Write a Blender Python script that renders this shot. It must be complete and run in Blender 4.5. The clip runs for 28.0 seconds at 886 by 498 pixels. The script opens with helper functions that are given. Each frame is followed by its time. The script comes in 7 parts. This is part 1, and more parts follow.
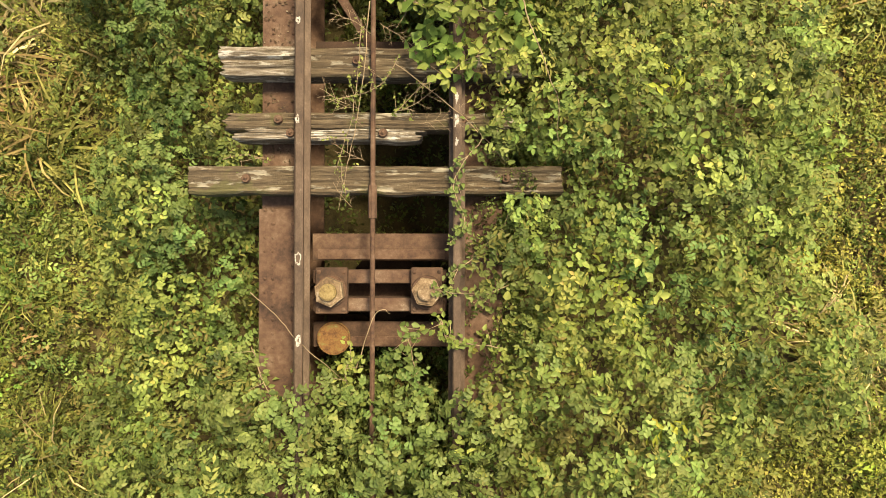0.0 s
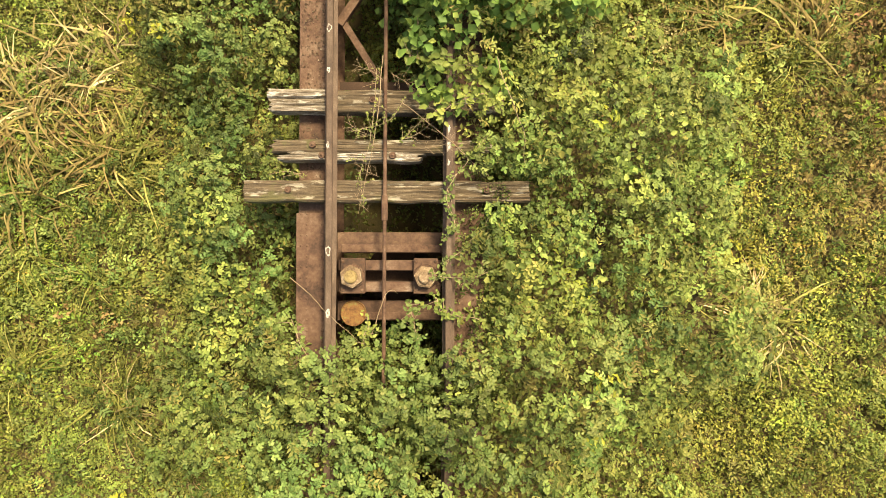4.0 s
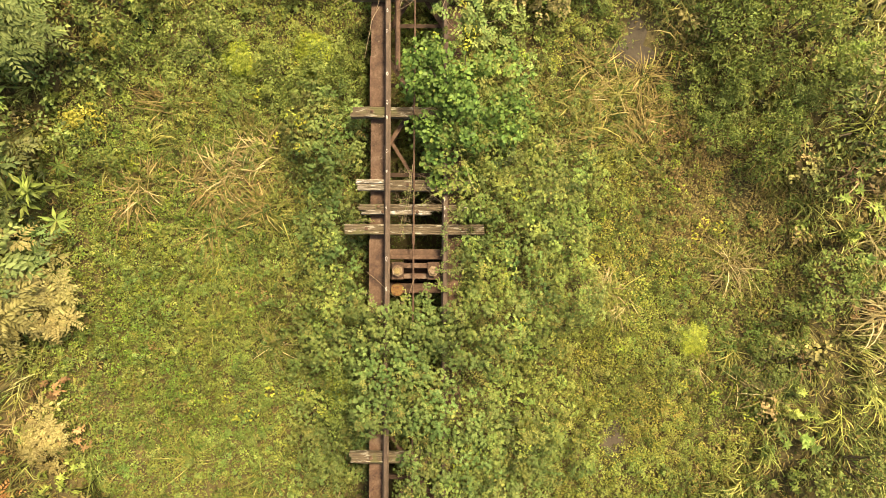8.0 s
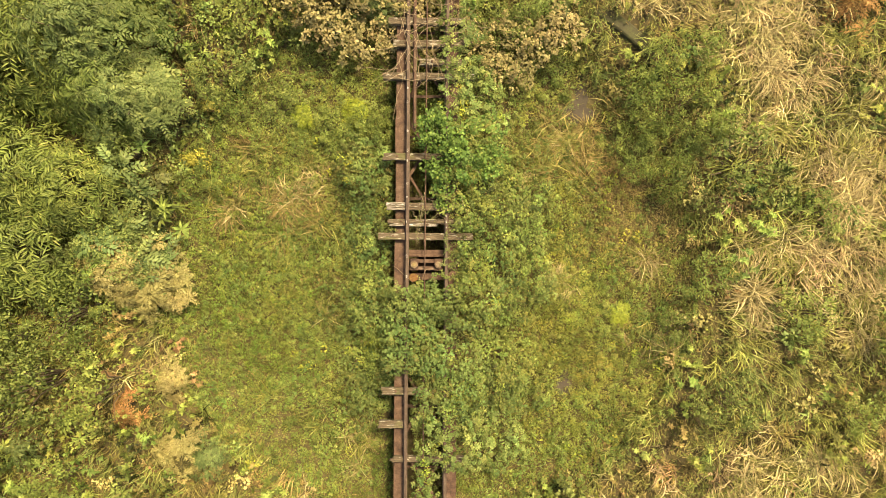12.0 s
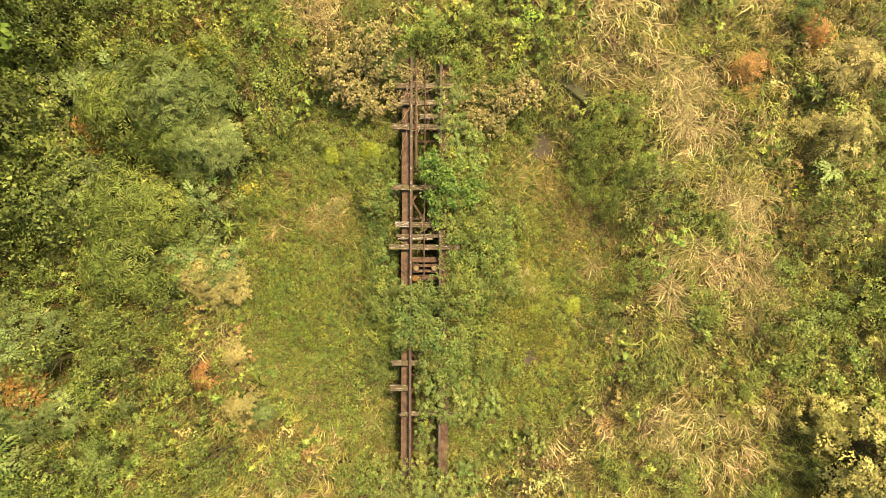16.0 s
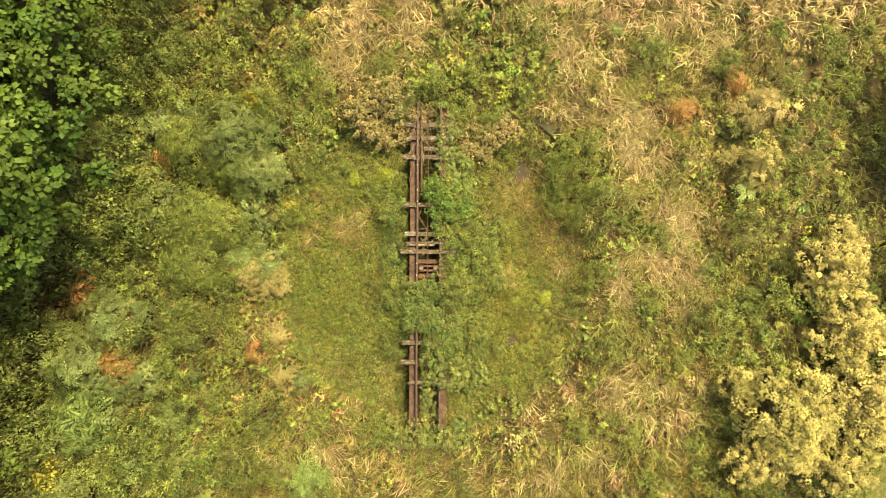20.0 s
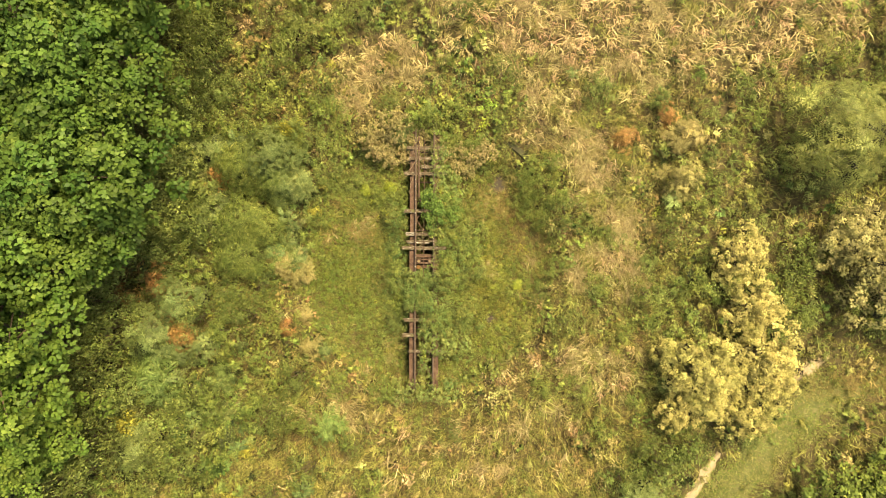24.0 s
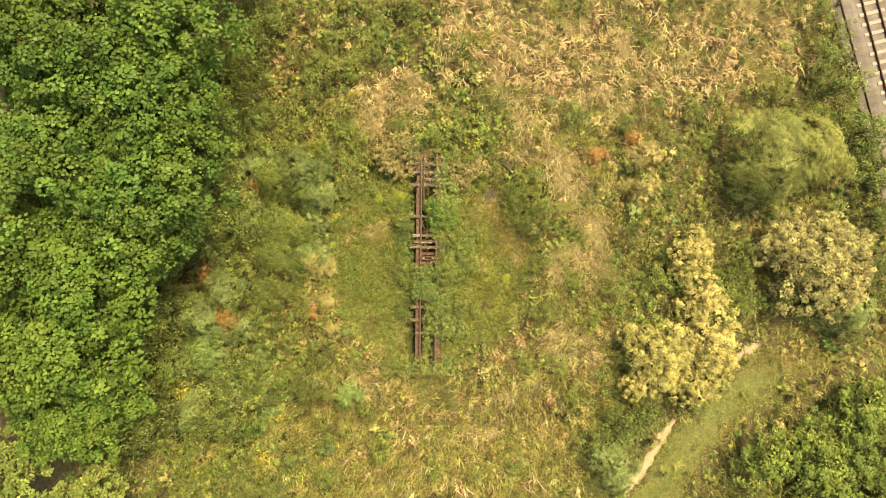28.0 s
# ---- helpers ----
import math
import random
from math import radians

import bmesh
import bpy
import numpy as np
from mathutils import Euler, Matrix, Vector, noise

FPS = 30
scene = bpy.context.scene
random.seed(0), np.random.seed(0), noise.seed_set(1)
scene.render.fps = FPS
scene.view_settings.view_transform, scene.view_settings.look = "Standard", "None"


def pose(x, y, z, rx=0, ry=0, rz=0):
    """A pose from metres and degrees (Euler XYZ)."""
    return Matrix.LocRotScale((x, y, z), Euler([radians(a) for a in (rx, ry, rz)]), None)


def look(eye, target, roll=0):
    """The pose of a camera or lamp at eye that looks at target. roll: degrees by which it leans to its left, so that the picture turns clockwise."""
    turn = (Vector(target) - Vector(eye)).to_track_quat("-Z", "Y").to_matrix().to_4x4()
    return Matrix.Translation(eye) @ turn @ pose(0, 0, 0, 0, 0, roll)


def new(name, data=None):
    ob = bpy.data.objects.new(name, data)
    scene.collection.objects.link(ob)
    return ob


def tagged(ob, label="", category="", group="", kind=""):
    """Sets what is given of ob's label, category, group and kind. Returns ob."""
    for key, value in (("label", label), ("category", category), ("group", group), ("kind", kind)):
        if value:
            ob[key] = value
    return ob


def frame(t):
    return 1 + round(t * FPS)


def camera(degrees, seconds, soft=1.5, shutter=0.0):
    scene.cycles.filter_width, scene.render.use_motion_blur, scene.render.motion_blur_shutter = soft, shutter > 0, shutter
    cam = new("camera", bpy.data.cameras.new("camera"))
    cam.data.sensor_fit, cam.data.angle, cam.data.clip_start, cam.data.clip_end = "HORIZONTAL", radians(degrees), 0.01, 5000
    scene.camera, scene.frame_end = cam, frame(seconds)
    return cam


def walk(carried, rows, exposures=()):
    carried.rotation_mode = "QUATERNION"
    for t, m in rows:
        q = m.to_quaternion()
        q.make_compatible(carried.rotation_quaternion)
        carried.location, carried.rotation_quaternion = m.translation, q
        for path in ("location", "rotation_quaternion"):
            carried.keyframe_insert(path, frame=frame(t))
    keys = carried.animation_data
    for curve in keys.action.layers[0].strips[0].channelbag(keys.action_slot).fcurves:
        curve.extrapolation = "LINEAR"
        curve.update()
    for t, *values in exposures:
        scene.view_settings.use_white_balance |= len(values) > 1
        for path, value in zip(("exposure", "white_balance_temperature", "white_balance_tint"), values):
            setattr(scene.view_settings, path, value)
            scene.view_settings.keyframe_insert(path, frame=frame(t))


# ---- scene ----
# ---------- camera and its rise ----------
cam = camera(72, 28.0, soft=0.35)
walk(cam, [
    (0, pose(0.446, 0.268, 5.859, 0.554, -0.327, -0.009)),
    (0.5, pose(0.407, 0.312, 5.869, 0.550, -0.339, -0.034)),
    (1, pose(0.402, 0.333, 5.885, 0.555, -0.350, -0.107)),
    (1.5, pose(0.430, 0.326, 5.903, 0.561, -0.339, -0.132)),
    (2, pose(0.449, 0.312, 5.929, 0.552, -0.342, -0.150)),
    (2.5, pose(0.449, 0.280, 5.933, 0.551, -0.341, -0.081)),
    (4.5, pose(0.526, 0.205, 7.998, 0.537, -0.330, 0.219)),
    (5, pose(0.566, 0.227, 8.800, 0.559, -0.296, 0.179)),
    (6, pose(0.555, 0.281, 10.508, 0.527, -0.334, 0.224)),
    (6.5, pose(0.505, 0.302, 11.229, 0.559, -0.352, 0.305)),
    (7, pose(0.470, 0.327, 11.938, 0.532, -0.336, 0.261)),
    (8, pose(0.467, 0.322, 13.388, 0.546, -0.350, 0.211)),
    (9, pose(0.440, 0.276, 14.809, 0.533, -0.338, 0.050)),
    (10, pose(0.316, 0.311, 16.235, 0.537, -0.332, 0.071)),
    (11, pose(0.344, 0.295, 17.655, 0.544, -0.343, 0.276)),
    (12, pose(0.381, 0.293, 19.066, 0.536, -0.333, 0.388)),
    (12.5, pose(0.400, 0.317, 19.778, 0.530, -0.323, 0.376)),
    (14.5, pose(0.450, 0.495, 22.638, 0.520, -0.343, 0.277)),
    (15, pose(0.488, 0.496, 23.422, 0.538, -0.332, 0.253)),
    (16, pose(0.554, 0.529, 25.006, 0.539, -0.333, 0.231)),
    (17, pose(0.650, 0.528, 26.572, 0.555, -0.366, 0.305)),
    (18, pose(0.647, 0.504, 28.203, 0.538, -0.333, 0.255)),
    (19, pose(0.547, 0.585, 29.815, 0.538, -0.334, 0.241)),
    (20, pose(0.526, 0.666, 31.463, 0.553, -0.371, 0.274)),
    (21, pose(0.592, 0.818, 33.387, 0.539, -0.333, 0.286)),
    (21.5, pose(0.605, 0.843, 34.359, 0.551, -0.351, 0.312)),
    (23.5, pose(0.893, 0.492, 38.430, 0.524, -0.309, 0.401)),
    (24, pose(0.931, 0.412, 39.528, 0.535, -0.354, 0.291)),
    (25, pose(1.020, 0.312, 41.565, 0.527, -0.300, 0.278)),
    (26, pose(1.044, 0.295, 43.640, 0.543, -0.338, 0.148)),
    (27, pose(0.972, 0.272, 45.506, 0.542, -0.340, 0.185)),
    (28, pose(0.877, 0.273, 47.074, 0.525, -0.297, 0.477)),
], exposures=[(0.0, 1.61, 9000, 6), (0.8, 1.92, 9000, 6), (2.5, 1.92, 9100, 6), (5.0, 1.86, 9300, 6.5), (12.0, 1.80, 9700, 6), (18.0, 1.79, 10200, 4.5), (28.0, 1.81, 10000, 3.5)])

# ---------- light: high thin cloud ----------
world = bpy.data.worlds.new("sky")
scene.world = world
world.use_nodes = True
wt = world.node_tree
sky = wt.nodes.new("ShaderNodeTexSky")
sky.sky_type, sky.sun_disc = "NISHITA", False
sky.sun_elevation, sky.sun_rotation = radians(60), radians(35)
sky.air_density, sky.dust_density, sky.ozone_density = 1.0, 3.0, 0.6
wt.nodes["Background"].inputs["Strength"].default_value = 0.086
wt.links.new(sky.outputs["Color"], wt.nodes["Background"].inputs["Color"])
sun_data = bpy.data.lights.new("sun", "SUN")
sun_data.energy, sun_data.angle, sun_data.color = 2.24, radians(13), (1.0, 0.93, 0.80)
sun = new("sun", sun_data)
sun.matrix_world = look((7, 10, 22), (0, 0, 0))


# ---------- materials ----------
def base_material(name):
    m = bpy.data.materials.new(name)
    m.use_nodes = True
    return m, m.node_tree, m.node_tree.nodes["Principled BSDF"]


def ramp_node(nt, stops):
    r = nt.nodes.new("ShaderNodeValToRGB")
    while len(r.color_ramp.elements) < len(stops):
        r.color_ramp.elements.new(0.5)
    for e, (p, c) in zip(r.color_ramp.elements, stops):
        e.position, e.color = p, (*c, 1)
    return r


def noise_node(nt, scale, detail=4.0, rough=0.6, stretch=None):
    tc = nt.nodes.new("ShaderNodeTexCoord")
    mp = nt.nodes.new("ShaderNodeMapping")
    if stretch:
        mp.inputs["Scale"].default_value = stretch
    n = nt.nodes.new("ShaderNodeTexNoise")
    n.inputs["Scale"].default_value, n.inputs["Detail"].default_value = scale, detail
    n.inputs["Roughness"].default_value = rough
    nt.links.new(tc.outputs["Object"], mp.inputs["Vector"])
    nt.links.new(mp.outputs["Vector"], n.inputs["Vector"])
    return n


def plant_attribute(nt, name, gain, centre):
    """A value that differs from plant to plant, held by the mesh."""
    a = nt.nodes.new("ShaderNodeAttribute")
    a.attribute_name = name
    f = nt.nodes.new("ShaderNodeMath")
    f.operation = "MULTIPLY_ADD"
    nt.links.new(a.outputs["Fac"], f.inputs[0])
    f.inputs[1].default_value, f.inputs[2].default_value = gain, centre
    return f


def leaf_material(name, dark, mid, light, old, rough=0.45, through_share=0.22, patch=0.9, vary=1.4, gloss=0.14):
    """Leaves: colour varies leaf by leaf, and from patch to patch."""
    m, nt, p = base_material(name)
    geo = nt.nodes.new("ShaderNodeNewGeometry")
    r = ramp_node(nt, ((0.0, tuple(0.75 * a + 0.2 * b for a, b in zip(dark, mid))), (0.42, mid), (0.84, tuple(0.45 * a + 0.55 * b for a, b in zip(mid, light))), (0.94, light), (1.0, old)))
    nt.links.new(geo.outputs["Random Per Island"], r.inputs["Fac"])
    n = noise_node(nt, patch, 3.0)
    info = nt.nodes.new("ShaderNodeObjectInfo")
    add = nt.nodes.new("ShaderNodeMath")
    add.operation = "MULTIPLY_ADD"
    nt.links.new(info.outputs["Random"], add.inputs[0])
    add.inputs[1].default_value = 0.25
    nt.links.new(n.outputs["Fac"], add.inputs[2])
    lum = nt.nodes.new("ShaderNodeMapRange")
    lum.inputs["From Min"].default_value, lum.inputs["From Max"].default_value = 0.38, 0.85
    lum.inputs["To Min"].default_value, lum.inputs["To Max"].default_value = 0.77, 1.21
    nt.links.new(add.outputs[0], lum.inputs["Value"])
    hsv = nt.nodes.new("ShaderNodeHueSaturation")
    nt.links.new(r.outputs["Color"], hsv.inputs["Color"])
    clump = noise_node(nt, 5.0, 4.0)
    spread = nt.nodes.new("ShaderNodeMapRange")
    spread.inputs["From Min"].default_value, spread.inputs["From Max"].default_value = 0.39, 0.61
    spread.inputs["To Min"].default_value, spread.inputs["To Max"].default_value = 1 - 0.20 * vary, 1 + 0.19 * vary
    nt.links.new(clump.outputs["Fac"], spread.inputs["Value"])
    both = nt.nodes.new("ShaderNodeMath")
    both.operation = "MULTIPLY"
    nt.links.new(lum.outputs["Result"], both.inputs[0])
    nt.links.new(spread.outputs["Result"], both.inputs[1])
    tone, tint = plant_attribute(nt, "tone", 1.25, 1.0), plant_attribute(nt, "tint", 0.075, 0.0)
    value = nt.nodes.new("ShaderNodeMath")
    value.operation = "MULTIPLY"
    nt.links.new(both.outputs[0], value.inputs[0])
    nt.links.new(tone.outputs[0], value.inputs[1])
    nt.links.new(value.outputs[0], hsv.inputs["Value"])
    hue = nt.nodes.new("ShaderNodeMapRange")
    hue.inputs["From Min"].default_value, hue.inputs["From Max"].default_value = 0.35, 0.85
    hue.inputs["To Min"].default_value, hue.inputs["To Max"].default_value = 0.520, 0.485
    nt.links.new(add.outputs[0], hue.inputs["Value"])
    shift = nt.nodes.new("ShaderNodeMath")
    nt.links.new(hue.outputs["Result"], shift.inputs[0])
    nt.links.new(tint.outputs[0], shift.inputs[1])
    nt.links.new(shift.outputs[0], hsv.inputs["Hue"])
    nt.links.new(hsv.outputs["Color"], p.inputs["Base Color"])
    p.inputs["Roughness"].default_value = rough
    p.inputs["Specular IOR Level"].default_value = gloss
    tr = nt.nodes.new("ShaderNodeBsdfTranslucent")
    nt.links.new(hsv.outputs["Color"], tr.inputs["Color"])
    mix = nt.nodes.new("ShaderNodeMixShader")
    mix.inputs[0].default_value = through_share
    nt.links.new(p.outputs[0], mix.inputs[1])
    nt.links.new(tr.outputs[0], mix.inputs[2])
    nt.links.new(mix.outputs[0], nt.nodes["Material Output"].inputs["Surface"])
    return m


def surface(name, stops, scale, rough=0.9, metal=0.0, bump=0.3, fine=40.0, stretch=None, detail=6.0):
    """A worn surface: two scales of noise in the colour, fine relief."""
    m, nt, p = base_material(name)
    n1 = noise_node(nt, scale, detail, 0.62, stretch)
    n2 = noise_node(nt, fine, 5.0, 0.7, stretch)
    mx = nt.nodes.new("ShaderNodeMix")
    mx.inputs["Factor"].default_value = 0.38
    nt.links.new(n1.outputs["Fac"], mx.inputs["A"])
    nt.links.new(n2.outputs["Fac"], mx.inputs["B"])
    r = ramp_node(nt, stops)
    nt.links.new(mx.outputs["Result"], r.inputs["Fac"])
    nt.links.new(r.outputs["Color"], p.inputs["Base Color"])
    p.inputs["Roughness"].default_value, p.inputs["Metallic"].default_value = rough, metal
    b = nt.nodes.new("ShaderNodeBump")
    b.inputs["Strength"].default_value, b.inputs["Distance"].default_value = bump, 0.01
    nt.links.new(mx.outputs["Result"], b.inputs["Height"])
    nt.links.new(b.outputs["Normal"], p.inputs["Normal"])
    return m


M_BRAMBLE = leaf_material("bramble_leaf", (0.117, 0.157, 0.046), (0.167, 0.213, 0.063), (0.215, 0.255, 0.083), (0.25, 0.26, 0.085), vary=0.5)
M_VINE = leaf_material("vine_leaf", (0.138, 0.182, 0.047), (0.195, 0.242, 0.062), (0.245, 0.282, 0.078), (0.32, 0.30, 0.078), patch=1.3, vary=0.5)
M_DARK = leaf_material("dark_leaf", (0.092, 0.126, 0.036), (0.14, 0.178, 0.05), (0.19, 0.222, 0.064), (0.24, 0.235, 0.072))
M_LOBED = leaf_material("lobed_leaf", (0.066, 0.130, 0.032), (0.108, 0.188, 0.045), (0.160, 0.240, 0.058), (0.25, 0.29, 0.07))
M_LOW = leaf_material("low_herb_leaf", (0.105, 0.142, 0.036), (0.168, 0.207, 0.050), (0.220, 0.252, 0.066), (0.265, 0.262, 0.078), patch=0.5, vary=0.8)
M_SHOOT = leaf_material("young_shoot_leaf", (0.16, 0.2, 0.035), (0.24, 0.285, 0.045), (0.33, 0.36, 0.065), (0.4, 0.37, 0.07))
M_YELLOW = leaf_material("yellowed_leaf", (0.23, 0.225, 0.045), (0.33, 0.31, 0.062), (0.42, 0.38, 0.09), (0.38, 0.31, 0.06))
M_GREY = leaf_material("grey_green_leaf", (0.100, 0.136, 0.044), (0.152, 0.192, 0.064), (0.205, 0.24, 0.086), (0.24, 0.26, 0.085), vary=0.6, gloss=0.15)
M_GOLD = leaf_material("golden_leaf", (0.28, 0.25, 0.085), (0.37, 0.335, 0.115), (0.46, 0.42, 0.155), (0.32, 0.31, 0.095), vary=0.4, gloss=0.12)
M_PALEGOLD = leaf_material("pale_golden_leaf", (0.21, 0.19, 0.072), (0.29, 0.262, 0.105), (0.37, 0.335, 0.145), (0.25, 0.255, 0.09), vary=0.4, gloss=0.12)
M_TAN = leaf_material("dry_tan_leaf", (0.25, 0.195, 0.085), (0.36, 0.29, 0.13), (0.45, 0.375, 0.18), (0.33, 0.30, 0.11), vary=0.8)
M_RED = leaf_material("red_autumn_leaf", (0.22, 0.115, 0.044), (0.34, 0.185, 0.070), (0.43, 0.26, 0.098), (0.30, 0.25, 0.08), vary=0.8)
M_OLIVE = leaf_material("olive_leaf", (0.095, 0.128, 0.036), (0.155, 0.190, 0.053), (0.215, 0.243, 0.075), (0.25, 0.25, 0.08))
M_OLIVETREE = leaf_material("olive_tree_leaf", (0.125, 0.145, 0.042), (0.188, 0.206, 0.06), (0.25, 0.258, 0.083), (0.28, 0.26, 0.088), vary=0.5)
M_TREE = leaf_material("broadleaf_tree_leaf", (0.052, 0.095, 0.020), (0.074, 0.130, 0.027), (0.10, 0.163, 0.035), (0.12, 0.182, 0.039), through_share=0.2, patch=0.35, vary=0.45, gloss=0.1)
M_TREE_LIGHT = leaf_material("light_tree_leaf", (0.064, 0.116, 0.023), (0.09, 0.152, 0.030), (0.12, 0.185, 0.039), (0.145, 0.208, 0.045), through_share=0.25, patch=0.35, vary=0.45, gloss=0.1)
M_STRAW = leaf_material("straw_blade", (0.17, 0.12, 0.058), (0.36, 0.282, 0.132), (0.58, 0.485, 0.26), (0.30, 0.28, 0.11), rough=0.65, gloss=0.15)
M_TANBLADE = leaf_material("tan_grass_blade", (0.15, 0.105, 0.042), (0.26, 0.195, 0.075), (0.36, 0.29, 0.12), (0.30, 0.27, 0.08), rough=0.65)
M_BLADE = leaf_material("grass_blade", (0.12, 0.125, 0.03), (0.215, 0.21, 0.056), (0.32, 0.30, 0.10), (0.40, 0.35, 0.15), rough=0.6)
M_GREENBLADE = leaf_material("green_grass_blade", (0.105, 0.125, 0.034), (0.175, 0.192, 0.054), (0.255, 0.262, 0.088), (0.36, 0.32, 0.13), rough=0.6)
M_FRESH = leaf_material("fresh_herb_leaf", (0.095, 0.148, 0.028), (0.145, 0.212, 0.038), (0.20, 0.265, 0.05), (0.27, 0.30, 0.06))
M_MOSSY = leaf_material("yellow_herb_leaf", (0.205, 0.212, 0.044), (0.255, 0.256, 0.056), (0.30, 0.295, 0.07), (0.31, 0.29, 0.07), vary=0.3)
M_BROWNED = leaf_material("browned_herb_leaf", (0.155, 0.112, 0.044), (0.22, 0.163, 0.062), (0.29, 0.226, 0.088), (0.24, 0.23, 0.06), vary=0.7)
M_BAMBOO = leaf_material("bamboo_leaf", (0.10, 0.138, 0.034), (0.16, 0.20, 0.05), (0.225, 0.26, 0.072), (0.29, 0.285, 0.09))

M_DRYGOLD = leaf_material("dry_golden_leaf", (0.215, 0.18, 0.066), (0.31, 0.265, 0.102), (0.395, 0.345, 0.145), (0.26, 0.25, 0.08), vary=0.6)
M_TURF = leaf_material("dry_turf_blade", (0.16, 0.172, 0.05), (0.24, 0.24, 0.078), (0.32, 0.305, 0.115), (0.42, 0.36, 0.18), vary=0.7)
M_HERB = leaf_material("green_herb_leaf", (0.078, 0.118, 0.034), (0.138, 0.182, 0.05), (0.205, 0.24, 0.07), (0.27, 0.27, 0.085), vary=0.8)
M_FERN = leaf_material("pale_fern_leaf", (0.1, 0.16, 0.045), (0.165, 0.24, 0.07), (0.235, 0.31, 0.1), (0.3, 0.33, 0.1), vary=0.5)
M_DRYHERB = leaf_material("drying_herb_leaf", (0.115, 0.122, 0.036), (0.170, 0.174, 0.05), (0.225, 0.222, 0.066), (0.27, 0.23, 0.075), vary=0.6)
M_DEAD = leaf_material("dead_leaf", (0.05, 0.032, 0.018), (0.09, 0.06, 0.036), (0.15, 0.11, 0.07), (0.30, 0.25, 0.18), vary=0.6)
M_THICKET = leaf_material("thicket_leaf", (0.082, 0.120, 0.028), (0.125, 0.168, 0.038), (0.175, 0.217, 0.052), (0.24, 0.255, 0.06), vary=0.6, gloss=0.12)
M_SOIL = surface("littered_soil", ((0.30, (0.020, 0.015, 0.007)), (0.45, (0.060, 0.046, 0.018)), (0.56, (0.105, 0.082, 0.030)), (0.72, (0.19, 0.145, 0.065))), 3.2, 0.95, 0, 1.0, 55.0)
M_FAR = surface("rough_grassland", ((0.34, (0.060, 0.075, 0.022)), (0.47, (0.105, 0.118, 0.036)), (0.58, (0.165, 0.155, 0.056)), (0.72, (0.24, 0.20, 0.085))), 0.55, 0.95, 0, 1.0, 18.0)
M_BARE = surface("bare_grey_soil", ((0.3, (0.035, 0.026, 0.017)), (0.55, (0.072, 0.056, 0.038)), (0.8, (0.12, 0.098, 0.07))), 3.0, 0.95, 0, 0.5, 30.0)
M_LANE = surface("worn_dry_turf", ((0.34, (0.050, 0.060, 0.018)), (0.46, (0.10, 0.112, 0.032)), (0.56, (0.15, 0.142, 0.052)), (0.7, (0.25, 0.20, 0.10))), 2.6, 0.95, 0, 1.0, 45.0)
M_PATH = surface("trodden_earth", ((0.3, (0.22, 0.16, 0.09)), (0.52, (0.40, 0.31, 0.19)), (0.8, (0.56, 0.47, 0.32))), 1.6, 0.95, 0, 0.4, 25.0)
M_RUST = surface("rusted_steel", ((0.34, (0.027, 0.016, 0.011)), (0.43, (0.068, 0.036, 0.023)), (0.50, (0.101, 0.055, 0.034)), (0.56, (0.126, 0.074, 0.048)), (0.63, (0.167, 0.110, 0.075)), (0.70, (0.270, 0.211, 0.158))), 4.5, 0.85, 0.15, 0.5, 26.0)
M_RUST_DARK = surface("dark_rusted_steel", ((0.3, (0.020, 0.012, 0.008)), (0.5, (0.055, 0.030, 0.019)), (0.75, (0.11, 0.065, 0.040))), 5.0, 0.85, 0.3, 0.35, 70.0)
M_RUST_MID = surface("brown_rusted_steel", ((0.34, (0.022, 0.013, 0.009)), (0.43, (0.055, 0.030, 0.019)), (0.52, (0.088, 0.048, 0.030)), (0.60, (0.125, 0.074, 0.046)), (0.70, (0.21, 0.15, 0.10))), 4.0, 0.85, 0.15, 0.5, 26.0)
M_RAIL = surface("weathered_rail_steel", ((0.3, (0.040, 0.026, 0.018)), (0.48, (0.085, 0.055, 0.038)), (0.60, (0.13, 0.09, 0.064)), (0.68, (0.20, 0.155, 0.12)), (0.78, (0.40, 0.35, 0.30))), 9.0, 0.7, 0.35, 0.3, 95.0, stretch=(1, 0.6, 1))
M_NUT = surface("ochre_rusted_steel", ((0.34, (0.060, 0.038, 0.020)), (0.45, (0.15, 0.098, 0.056)), (0.54, (0.235, 0.165, 0.10)), (0.66, (0.42, 0.34, 0.24))), 12.0, 0.8, 0.2, 0.4, 60.0)
M_ORANGE = surface("orange_rusted_steel", ((0.36, (0.055, 0.026, 0.012)), (0.46, (0.15, 0.070, 0.026)), (0.53, (0.20, 0.105, 0.036)), (0.60, (0.17, 0.135, 0.045)), (0.70, (0.28, 0.25, 0.12))), 16.0, 0.85, 0.2, 0.5, 60.0)
M_CAP = surface("ochre_paint", ((0.36, (0.10, 0.065, 0.028)), (0.48, (0.19, 0.135, 0.052)), (0.62, (0.26, 0.195, 0.085))), 20.0, 0.8, 0.0, 0.3, 80.0)


